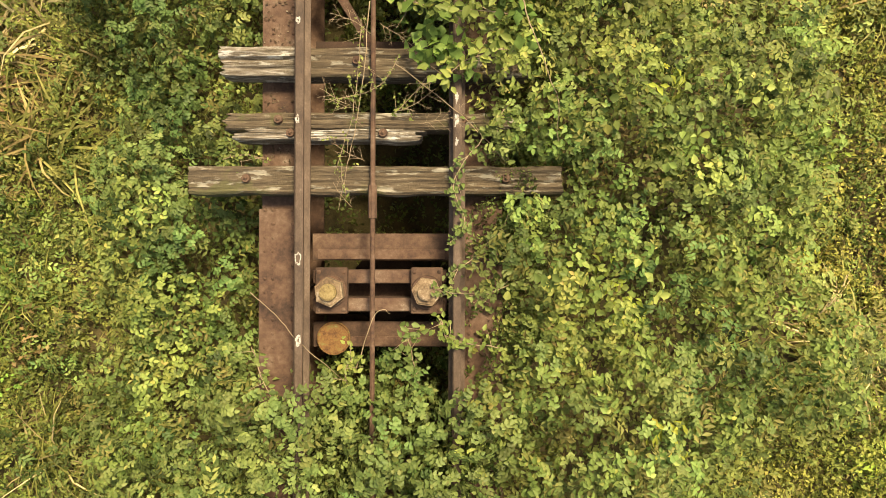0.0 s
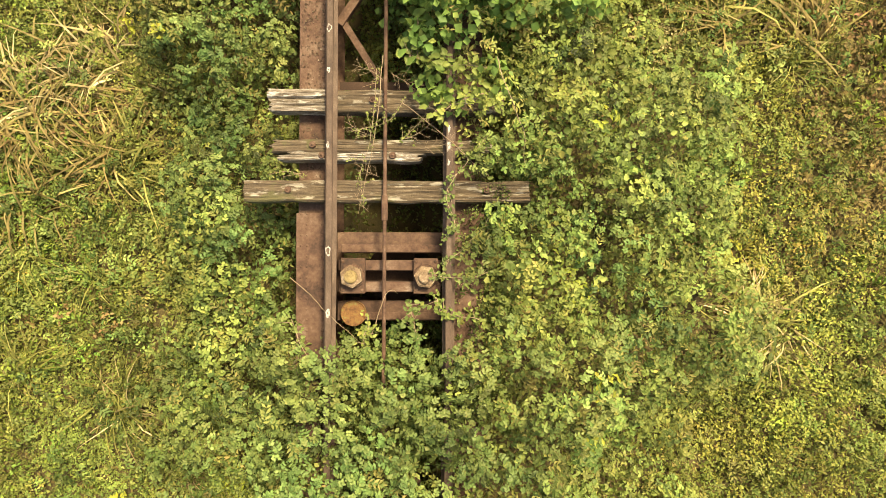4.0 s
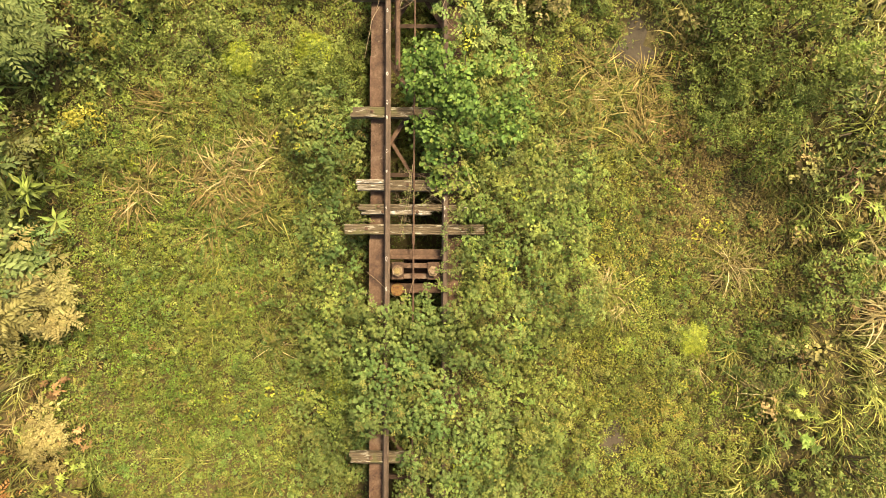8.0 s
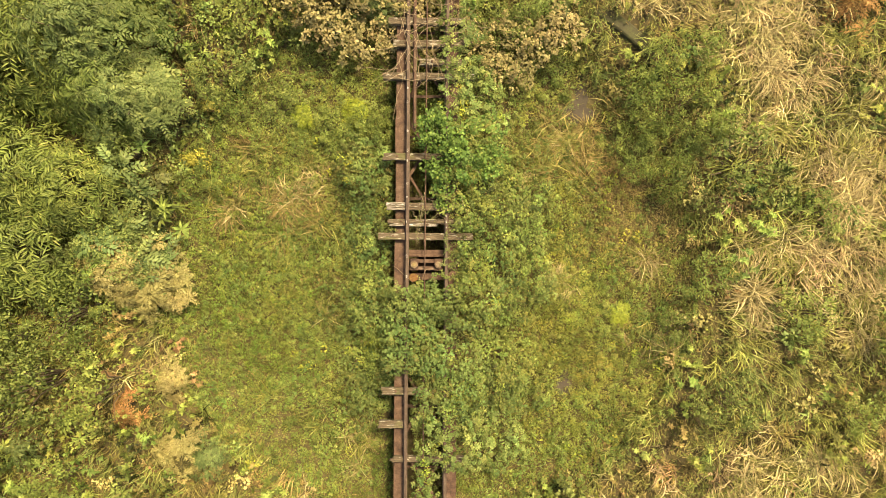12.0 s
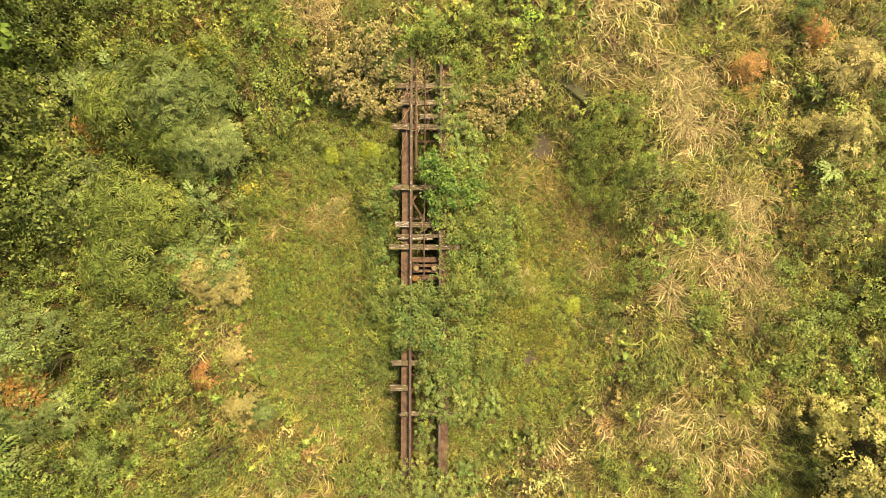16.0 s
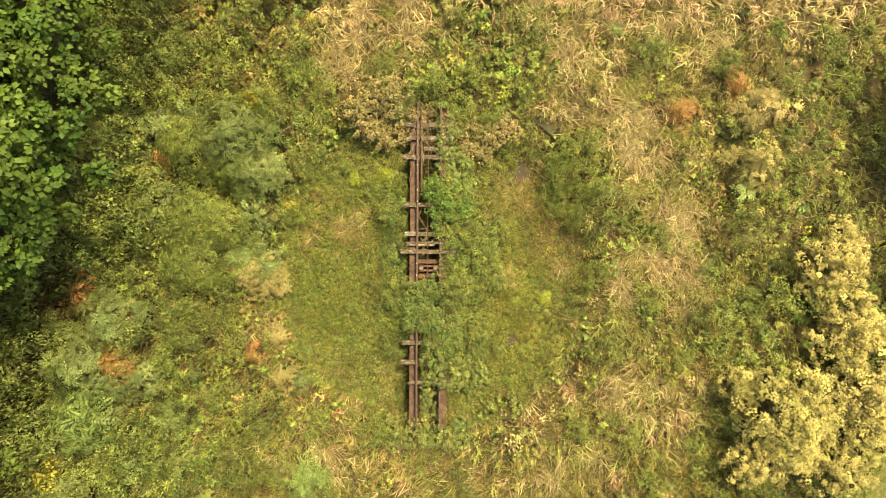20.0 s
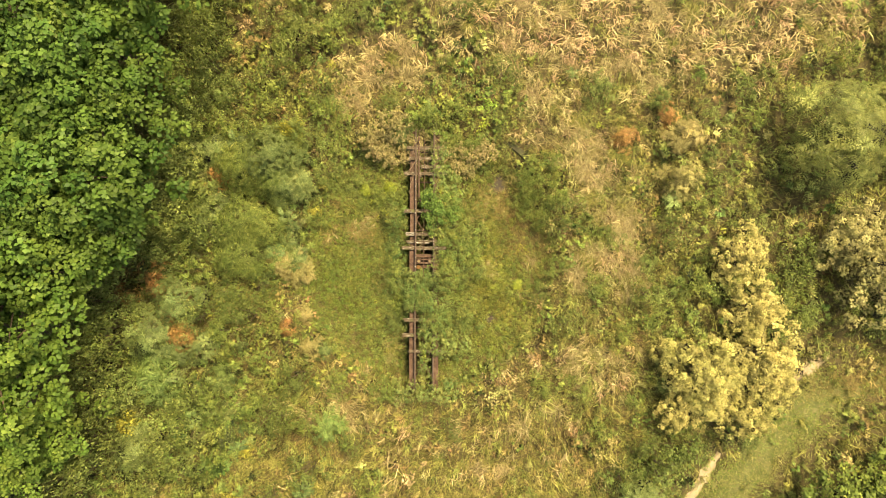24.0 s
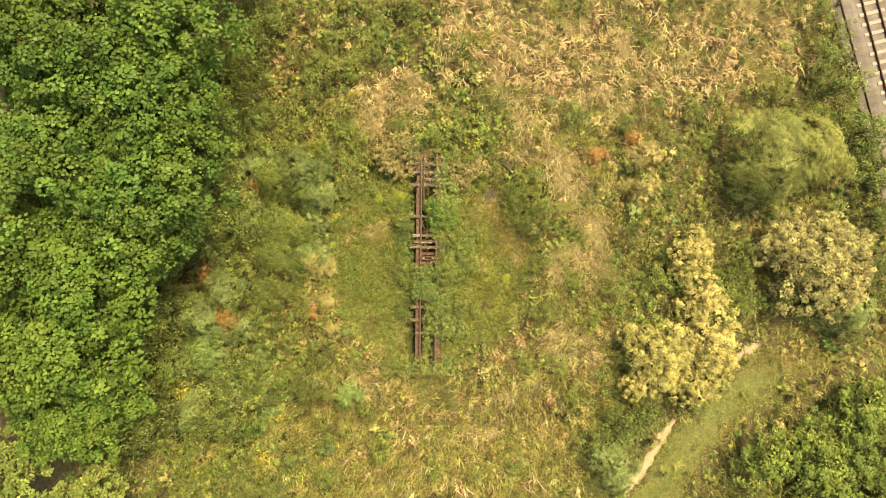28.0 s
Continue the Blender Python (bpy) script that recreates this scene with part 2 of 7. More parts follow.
def wood_material(name, dark, mid, pale, fleck, fleck_from, moss_from):
    """Old sleeper wood: open grain along x, pale flecks of lichen, moss in patches."""
    m, nt, p = base_material(name)
    grain = noise_node(nt, 5.0, 8.0, 0.75, (0.9, 11.0, 8.0))
    blotch = noise_node(nt, 9.0, 5.0, 0.6, (0.55, 2.0, 1.0))
    mossy = noise_node(nt, 2.3, 5.0, 0.65)
    r = ramp_node(nt, ((0.34, dark), (0.47, mid), (0.60, pale), (0.72, fleck)))
    nt.links.new(grain.outputs["Fac"], r.inputs["Fac"])
    prev = r.outputs["Color"]
    for src, start, colour in ((mossy, moss_from, (0.105, 0.098, 0.040, 1)), (blotch, fleck_from, (*fleck, 1))):
        f = nt.nodes.new("ShaderNodeMapRange")
        f.inputs["From Min"].default_value, f.inputs["From Max"].default_value = start, start + 0.07
        f.inputs["To Max"].default_value = 0.85
        nt.links.new(src.outputs["Fac"], f.inputs["Value"])
        mx = nt.nodes.new("ShaderNodeMix")
        mx.data_type = "RGBA"
        nt.links.new(f.outputs["Result"], mx.inputs["Factor"])
        nt.links.new(prev, mx.inputs["A"])
        mx.inputs["B"].default_value = colour
        prev = mx.outputs["Result"]
    nt.links.new(prev, p.inputs["Base Color"])
    p.inputs["Roughness"].default_value = 0.93
    bp = nt.nodes.new("ShaderNodeBump")
    bp.inputs["Strength"].default_value, bp.inputs["Distance"].default_value = 1.0, 0.02
    nt.links.new(grain.outputs["Fac"], bp.inputs["Height"])
    nt.links.new(bp.outputs["Normal"], p.inputs["Normal"])
    return m


M_WOOD = wood_material("mossy_weathered_wood", (0.036, 0.025, 0.016), (0.090, 0.064, 0.038), (0.145, 0.108, 0.066), (0.36, 0.325, 0.25), 0.57, 0.55)
M_BLEACHED = wood_material("bleached_splintered_wood", (0.045, 0.032, 0.02), (0.155, 0.122, 0.084), (0.34, 0.30, 0.245), (0.64, 0.61, 0.54), 0.56, 0.62)
M_PAINT = surface("white_marking_paint", ((0.40, (0.12, 0.095, 0.07)), (0.50, (0.36, 0.33, 0.29)), (0.66, (0.58, 0.55, 0.50))), 45.0, 0.85, 0, 0.2, 160.0)
M_BARK = surface("brown_bark", ((0.3, (0.045, 0.030, 0.018)), (0.55, (0.115, 0.082, 0.052)), (0.8, (0.19, 0.15, 0.10))), 5.0, 0.95, 0, 0.8, 30.0, stretch=(2, 2, 0.4))
M_TWIG = surface("dry_twig", ((0.3, (0.16, 0.105, 0.06)), (0.55, (0.30, 0.225, 0.14)), (0.8, (0.46, 0.38, 0.27))), 9.0, 0.9, 0, 0.3, 60.0)
M_BALLAST = surface("grey_brown_ballast", ((0.28, (0.06, 0.05, 0.041)), (0.5, (0.15, 0.128, 0.108)), (0.75, (0.26, 0.23, 0.20))), 1.2, 0.95, 0, 1.0, 26.0)
M_CONCRETE = surface("pale_concrete", ((0.3, (0.20, 0.175, 0.14)), (0.55, (0.30, 0.27, 0.22)), (0.8, (0.38, 0.35, 0.30))), 3.0, 0.9, 0, 0.2, 30.0)


# ---------- mesh helpers ----------
def mesh_of(name, verts, faces, material, smooth=False, tone=None, tint=None):
    """A mesh from an array of corners and one or more arrays of faces. tone, tint: how each leaf differs, by its plant."""
    if not isinstance(faces, (list, tuple)):
        faces = [faces]
    me = bpy.data.meshes.new(name)
    sizes = np.concatenate([np.full(len(f), f.shape[1], np.int32) for f in faces])
    loops = np.concatenate([f.ravel() for f in faces]).astype(np.int32)
    me.vertices.add(len(verts))
    me.vertices.foreach_set("co", np.ascontiguousarray(verts, np.float32).ravel())
    me.loops.add(len(loops))
    me.loops.foreach_set("vertex_index", loops)
    me.polygons.add(len(sizes))
    me.polygons.foreach_set("loop_start", np.concatenate([[0], np.cumsum(sizes)[:-1]]).astype(np.int32))
    me.update(calc_edges=True)
    if smooth:
        me.polygons.foreach_set("use_smooth", np.ones(len(sizes), bool))
    for key, values in (("tone", tone), ("tint", tint)):
        if values is not None:
            at = me.attributes.new(key, "FLOAT", "POINT")
            at.data.foreach_set("value", np.repeat(np.asarray(values, np.float32), len(verts) // len(values)))
    me.materials.append(material)
    return me


def part(name, data, material, parent, label=""):
    """One mesh object, from a bmesh or a mesh, under a thing or a part."""
    if isinstance(data, bmesh.types.BMesh):
        me = bpy.data.meshes.new(name)
        data.to_mesh(me)
        data.free()
        me.materials.append(material)
        data = me
    ob = new(name, data)
    ob.parent = parent
    return tagged(ob, label) if label else ob


def unit(v):
    return v / np.maximum(np.linalg.norm(v, axis=-1, keepdims=True), 1e-9)


def leaves(P, U, N, L, ratio=0.62, fold=0.18, round_leaf=False, small=False):
    """Folded leaves: base P, direction U, face N, length L. Returns corners and faces."""
    n = len(P)
    if small:
        S = unit(np.cross(N, U)) * L[:, None] * ratio * 0.5
        V = np.stack([P + U * L[:, None] * 0.25 + S, P + U * L[:, None] * 0.15 - S, P + U * L[:, None]], 1)
        return V.reshape(-1, 3), np.arange(n)[:, None] * 3 + [0, 1, 2]
    L = L[:, None]
    S = unit(np.cross(N, U))
    W = L * ratio * 0.5
    up = N * L * fold
    if round_leaf:
        V = np.stack([P, P + U * L * 0.28 + S * W * 0.92 + up * 0.7, P + U * L * 0.68 + S * W * 0.62 + up * 0.5,
                      P + U * L - N * L * 0.10, P + U * L * 0.68 - S * W * 0.62 + up * 0.5, P + U * L * 0.28 - S * W * 0.92 + up * 0.7], 1)
        k = np.arange(n)[:, None] * 6
        F = np.concatenate([k + [0, 5, 4, 3], k + [0, 3, 2, 1]])
        return V.reshape(-1, 3), F
    V = np.stack([P, P + U * L * 0.45 + S * W + up, P + U * L - N * L * 0.08, P + U * L * 0.45 - S * W + up], 1)
    k = np.arange(n)[:, None] * 4
    return V.reshape(-1, 3), np.concatenate([k + [0, 3, 2], k + [0, 2, 1]])


def spray_leaves(rng, C, D, axis, reach, pairs, size, droop=0.5):
    """One feathery spray from each C along D, facing axis: base, direction, face and length of the leaflets."""
    m = len(C)
    R = reach * rng.uniform(0.65, 1.25, (m, 1))
    side = unit(np.cross(axis, D))
    out = []
    for q in range(pairs + 1):
        f = (q + 1.2) / (pairs + 1.0)
        P = C + D * R * f - np.array([0, 0, 1.0]) * droop * R * f * f
        T = unit(D + np.array([0, 0, -2.0]) * droop * f)
        N = np.cross(T, side)
        N = unit(N * np.where((N * axis).sum(1, keepdims=True) < 0, -1, 1) + rng.normal(0, 0.12, (m, 3)))
        for s in ((-1, 1) if q < pairs else (0,)):
            U = unit(T * (0.62 if s else 1.0) + side * s * 0.8 + rng.normal(0, 0.08, (m, 3)))
            out.append((P, U, N, size * rng.uniform(0.75, 1.2, m) * (1.0 if q in (0, pairs) else 1.15)))
    return tuple(np.concatenate(v) for v in zip(*out))


def frond_leaves(rng, C, axis, k, reach, pairs, size, rise=0.35, droop=0.5):
    """k sprays fanning out from each centre."""
    C, axis = np.repeat(C, k, 0), np.repeat(axis, k, 0)
    m = len(C)
    t1 = unit(np.cross(axis, [0.31, 0.95, 0.02]))
    t2 = np.cross(axis, t1)
    a = np.tile(np.arange(k) / k * math.tau, m // k) + np.repeat(rng.uniform(0, 6, m // k), k) + rng.normal(0, 0.25, m)
    D = unit(t1 * np.cos(a)[:, None] + t2 * np.sin(a)[:, None] + axis * (rise + rng.normal(0, 0.15, (m, 1))))
    return spray_leaves(rng, C, D, axis, reach, pairs, size, droop)


def blades(P, D, H, reach, W):
    """Arching grass blades: base P, level direction D, rise H, reach, width W."""
    n = len(P)
    S = np.stack([-D[:, 1], D[:, 0], np.zeros(n)], 1)
    Z = np.array([0.0, 0.0, 1.0])
    H, reach, W = H[:, None], reach[:, None], W[:, None]
    b = P + D * reach * 0.42 + Z * H * 0.62
    d = P + D * reach + Z * H * 0.95
    V = np.stack([P - S * W * 0.4, P + S * W * 0.4, b - S * W * 0.5, b + S * W * 0.5, d], 1)
    k = np.arange(n)[:, None] * 5
    return V.reshape(-1, 3), [k + [0, 1, 3, 2], k + [2, 3, 4]]


def dome_leaves(rng, C, R, n, size, flat=0.75, upness=0.55, spill=0.25, stray=0.45, radial=False):
    """n leaves on each of the domes at C with radii R: base, direction, face, length."""
    C, R = np.repeat(C, n, 0), np.repeat(R, n)[:, None]
    m = len(C)
    d = rng.normal(size=(m, 3))
    d[:, 2] = np.abs(d[:, 2]) * 1.0 - spill
    d = unit(d)
    P = C + d * R * rng.uniform(0.62, 1.05, (m, 1)) * [1, 1, flat]
    N = unit(d * 0.75 + np.array([0, 0, upness]) + rng.normal(size=(m, 3)) * stray)
    U = unit(np.cross(N, rng.normal(size=(m, 3))))
    if radial:
        U = unit(d * [1, 1, 0.15] + [0, 0, -0.30] + rng.normal(size=(m, 3)) * 0.28)
        N = unit(N - U * (N * U).sum(1, keepdims=True))
    L = size * rng.uniform(0.65, 1.3, m)
    return P - U * L[:, None] * 0.5, U, N, L


def fbm(x, y, scale, seed=0):
    """Smooth value noise in the plane, about -1 to 1."""
    out = np.zeros_like(x)
    amp = 1.0
    for o in range(3):
        fx, fy = x / scale * 2**o + 17.3 * o + seed * 7.7, y / scale * 2**o + 9.1 * o - seed * 5.3
        ix, iy = np.floor(fx), np.floor(fy)
        u, v = fx - ix, fy - iy
        u, v = u * u * (3 - 2 * u), v * v * (3 - 2 * v)

        def corner(a, b):
            s = np.sin(a * 127.1 + b * 311.7 + seed * 74.7) * 43758.5453
            return (s - np.floor(s)) * 2 - 1
        out += amp * ((corner(ix, iy) * (1 - u) + corner(ix + 1, iy) * u) * (1 - v) + (corner(ix, iy + 1) * (1 - u) + corner(ix + 1, iy + 1) * u) * v)
        amp *= 0.5
    return out / 1.4


def ground_z(x, y):
    """The sunken round pit, and the ground round it, with a made-up hollow at the pivot."""
    x, y = np.asarray(x, float), np.asarray(y, float)
    r = np.hypot(x, y * 0.98)
    k = np.clip((r - 6.6) / 2.9, 0, 1)
    # hollow added under the bridge so that the gaps between the beams fall dark
    shade_hollow = 0.9 * np.exp(-((x / 0.7) ** 4 + ((y - 0.75) / 1.1) ** 4))
    return 0.95 * k * k * (3 - 2 * k) - shade_hollow + 0.10 * fbm(x, y, 3.0, 5) * k + 0.03 * fbm(x, y, 0.7, 6)


def gz(x, y):
    return float(ground_z(np.array([x]), np.array([y]))[0])


def bump_at(x, y, cx, cy, rx, ry):
    return np.exp(-(((x - cx) / rx) ** 2 + ((y - cy) / ry) ** 2))


# ---------- ground ----------
def make_ground():
    fine = np.arange(-44, 44.01, 0.65)
    xs = np.concatenate([[-900, -300, -120, -70], fine, [70, 120, 300, 900]])
    ys = xs
    X, Y = np.meshgrid(xs, ys, indexing="ij")
    Z = ground_z(X, Y)
    V = np.stack([X, Y, Z], -1).reshape(-1, 3)
    n = len(xs)
    i, j = np.meshgrid(np.arange(n - 1), np.arange(n - 1), indexing="ij")
    k = (i * n + j).ravel()[:, None]
    F = k + [0, n, n + 1, 1]
    ob = new("ground", mesh_of("ground", V, F, M_SOIL, True))
    ob.data.materials.append(M_FAR)
    for p in ob.data.polygons:
        if not (-37 < p.center.x < 40 and -23 < p.center.y < 23):
            p.material_index = 1
    return tagged(ob, "dark littered soil under the undergrowth, sunk into a round pit", "ground", kind="structure")


make_ground()


def patch_sheet(name, cx, cy, rx, ry, turn, material, label, category, lift=0.02):
    """A low irregular patch of bare ground that follows the soil."""
    bm = bmesh.new()
    rings, n = 5, 28
    c, s = math.cos(turn), math.sin(turn)
    prev = None
    for k in range(rings + 1):
        ring = []
        for a in range(n if k else 1):
            t = a / n * math.tau
            w = k / rings * (1 + 0.22 * math.sin(3 * t + cx) + 0.13 * math.sin(7 * t + cy))
            u, v = rx * w * math.cos(t), ry * w * math.sin(t)
            x, y = cx + u * c - v * s, cy + u * s + v * c
            ring.append(bm.verts.new((x, y, gz(x, y) + lift * (1 - 1.6 * (k / rings) ** 3))))
        if prev:
            for a in range(n):
                b = (a + 1) % n
                if len(prev) == 1:
                    bm.faces.new((prev[0], ring[a], ring[b]))
                else:
                    bm.faces.new((prev[a], ring[a], ring[b], prev[b]))
        prev = ring
    ob = part(name, bm, material, None)
    return tagged(ob, label, category, kind="structure")


patch_sheet("bare_patch", 4.75, 4.9, 0.55, 0.75, 0.3, M_BARE, "bare grey soil in the clearing", "bare soil", 0.05)
patch_sheet("bare_patch", 4.25, -3.7, 0.35, 0.5, 0.1, M_BARE, "bare grey soil among yellow herbs", "bare soil", 0.05)


def ribbon(name, pts, widths, material, label, category, lift=0.05):
    """A strip of ground along a line of points."""
    bm = bmesh.new()
    rows = []
    m = 40
    for i in range(m + 1):
        f = i / m * (len(pts) - 1)
        k = min(int(f), len(pts) - 2)
        u = f - k
        x, y = (pts[k][0] * (1 - u) + pts[k + 1][0] * u, pts[k][1] * (1 - u) + pts[k + 1][1] * u)
        w = widths[k] * (1 - u) + widths[k + 1] * u
        dx, dy = pts[k + 1][0] - pts[k][0], pts[k + 1][1] - pts[k][1]
        l = math.hypot(dx, dy)
        row = []
        for e in (-1, -0.5, 0, 0.5, 1):
            ww = w * (1 + 0.35 * math.sin(i * 1.7 + e * 2.1) * abs(e)) * e
            px, py = x - dy / l * ww, y + dx / l * ww
            row.append(bm.verts.new((px, py, gz(px, py) + lift * (1 - 1.4 * e * e))))
        rows.append(row)
    for a, b in zip(rows, rows[1:]):
        for k in range(4):
            bm.faces.new((a[k], a[k + 1], b[k + 1], b[k]))
    ob = part(name, bm, material, None)
    return tagged(ob, label, category, kind="structure")


LANE_X, LANE_Y, LANE_W = (15.2, 17.6, 20.1, 22.4, 25.0, 28.8, 33.0, 38.0), (-20.5, -17.0, -13.8, -10.9, -8.8, -7.7, -7.5, -7.4), (1.3, 1.3, 1.3, 1.4, 1.1, 0.5, 0.3, 0.3)
ribbon("lane", list(zip(LANE_X, LANE_Y)), LANE_W, M_LANE, "grassy lane of worn dry turf", "lane", 0.06)
ribbon("path", [(12.6, -20.5), (14.0, -18.6), (15.3, -17.0), (16.0, -16.3), (17.1, -14.6), (17.9, -13.2), (18.7, -12.0)], [0.55, 0.6, 0.42, 0.5, 0.36, 0.45, 0.14], M_PATH, "pale trodden earth path beside the bushes", "path", 0.11)
ribbon("path", [(23.2, -7.6), (24.4, -6.7), (25.6, -6.0)], [0.2, 0.5, 0.15], M_PATH, "short bare stretch of trodden earth path", "path", 0.11)

M_KERB = surface("mossy_dark_concrete", ((0.3, (0.028, 0.026, 0.012)), (0.5, (0.055, 0.05, 0.024)), (0.64, (0.075, 0.082, 0.025)), (0.8, (0.13, 0.11, 0.07))), 2.0, 0.95, 0, 0.5, 25.0)


def make_pit_wall():
    """The round kerb of the pit, mostly lost under the growth."""
    bm = bmesh.new()
    prof = [(9.02, -1.0), (9.02, -0.04), (9.06, 0), (9.36, 0), (9.40, -0.04), (9.40, -0.8)]
    n = 120
    rings = []
    for k in range(n):
        a = k / n * math.tau
        top = 0.72 + 0.36 * math.exp(-(((a - 0.86) / 0.16) ** 2))
        rings.append([bm.verts.new((r * math.cos(a), r * math.sin(a), top + z)) for r, z in prof])
    for i in range(n):
        s, t = rings[i], rings[(i + 1) % n]
        for k in range(len(prof) - 1):
            bm.faces.new((s[k], s[k + 1], t[k + 1], t[k]))
    bmesh.ops.recalc_face_normals(bm, faces=bm.faces)
    tagged(part("pit_wall", bm, M_KERB, None), "round mossy concrete kerb of the turntable pit", "pit wall", kind="structure")


make_pit_wall()

# ---------- the turntable bridge ----------
bridge = new("turntable_bridge")
tagged(bridge, "rusted steel turntable bridge with rotten sleepers, overgrown by brambles", "turntable")
RAIL_TOP, TIE_TOP, FLANGE = 1.50, 1.38, 1.17
SOUTH, NORTH = -8.1, 8.25


def add_box(bm, x0, x1, y0, y1, z0, z1, bevel=0.0):
    r = bmesh.ops.create_cube(bm, size=1.0)
    bmesh.ops.scale(bm, vec=(x1 - x0, y1 - y0, z1 - z0), verts=r["verts"])
    bmesh.ops.translate(bm, vec=((x0 + x1) / 2, (y0 + y1) / 2, (z0 + z1) / 2), verts=r["verts"])
    if bevel:
        edges = list({e for v in r["verts"] for e in v.link_edges})
        bmesh.ops.bevel(bm, geom=edges, offset=bevel, segments=1, affect="EDGES")


def extrude_profile(profile, y0, y1, steps, x, z, sway=0.0):
    """A closed profile in x and z, drawn along y."""
    bm = bmesh.new()
    rings = []
    for k in range(steps + 1):
        y = y0 + (y1 - y0) * k / steps
        dx = sway * math.sin(y * 0.55 + 0.4)
        rings.append([bm.verts.new((x + px + dx, y, z + pz)) for px, pz in profile])
    n = len(profile)
    for a, b in zip(rings, rings[1:]):
        for i in range(n):
            j = (i + 1) % n
            bm.faces.new((a[i], a[j], b[j], b[i]))
    bm.faces.new(rings[0])
    bm.faces.new(list(reversed(rings[-1])))
    bmesh.ops.recalc_face_normals(bm, faces=bm.faces)
    return bm


def rail_profile(h=0.122, head=0.062, foot=0.118):
    a, f = head / 2, foot / 2
    return [(-f, -h), (f, -h), (f, -h + 0.010), (0.012, -h + 0.026), (0.008, -0.042), (a, -0.034), (a, -0.006), (a - 0.010, 0), (-a + 0.010, 0), (-a, -0.006), (-a, -0.034), (-0.008, -0.042), (-0.012, -h + 0.026), (-f, -h + 0.010)]


RAIL_W, RAIL_E = -0.565, 0.570
for rx, first in ((RAIL_W, True), (RAIL_E, False)):
    rail = part("rail", extrude_profile(rail_profile(), SOUTH, NORTH, 40, rx, RAIL_TOP, 0.006), M_RAIL, bridge, "rusty running rail with white paint marks" if first else "rusty running rail")
    if first:
        for k, (py, w) in enumerate(((1.24, 0.020), (0.245, 0.030), (-0.34, 0.026), (-1.3, 0.02), (1.95, 0.02), (2.35, 0.028), (3.0, 0.024), (3.3, 0.028), (3.86, 0.026), (4.7, 0.026), (5.1, 0.026), (6.3, 0.02))):
            bm = bmesh.new()
            rings = [[], []]
            for q in range(20):
                a = q / 20 * math.tau
                f = 0.85 + 0.45 * noise.noise(Vector((math.cos(a) * 1.6, math.sin(a) * 1.6, k * 3.1)))
                for ring, inner in zip(rings, (1.0, 0.30 + 0.35 * (k % 2))):
                    ring.append(bm.verts.new((w * f * inner * math.cos(a), 1.7 * w * f * inner * math.sin(a), 0)))
            for q in range(20):
                bm.faces.new((rings[1][q], rings[0][q], rings[0][(q + 1) % 20], rings[1][(q + 1) % 20]))
            bmesh.ops.translate(bm, vec=(rx + 0.004 * (k % 3 - 1), py, RAIL_TOP + 0.003), verts=bm.verts)
            part("paint_mark", bm, M_PAINT, rail, "flaking white paint mark")

    else:
        for k, (py, w, l) in enumerate(((1.40, 0.016, 0.05), (1.24, 0.020, 0.07), (1.08, 0.014, 0.04))):
            bm = bmesh.new()
            bmesh.ops.create_circle(bm, cap_ends=True, radius=1.0, segments=19)
            for v in bm.verts:
                f = 0.75 + 0.7 * noise.noise(Vector((v.co.x * 2.2, v.co.y * 2.2, k * 5.3)))
                v.co.x *= w * f
                v.co.y *= l * f
            bmesh.ops.translate(bm, vec=(rx, py, RAIL_TOP + 0.003), verts=bm.verts)
            part("lichen_patch", bm, M_PAINT, rail, "pale crust of lichen")

# inner guard rail over the north half
part("guard_rail", extrude_profile(rail_profile(0.10, 0.05, 0.10), 3.95, NORTH - 0.4, 16, -0.37, 1.485, 0.008), M_RUST, bridge, "rusty inner guard rail")

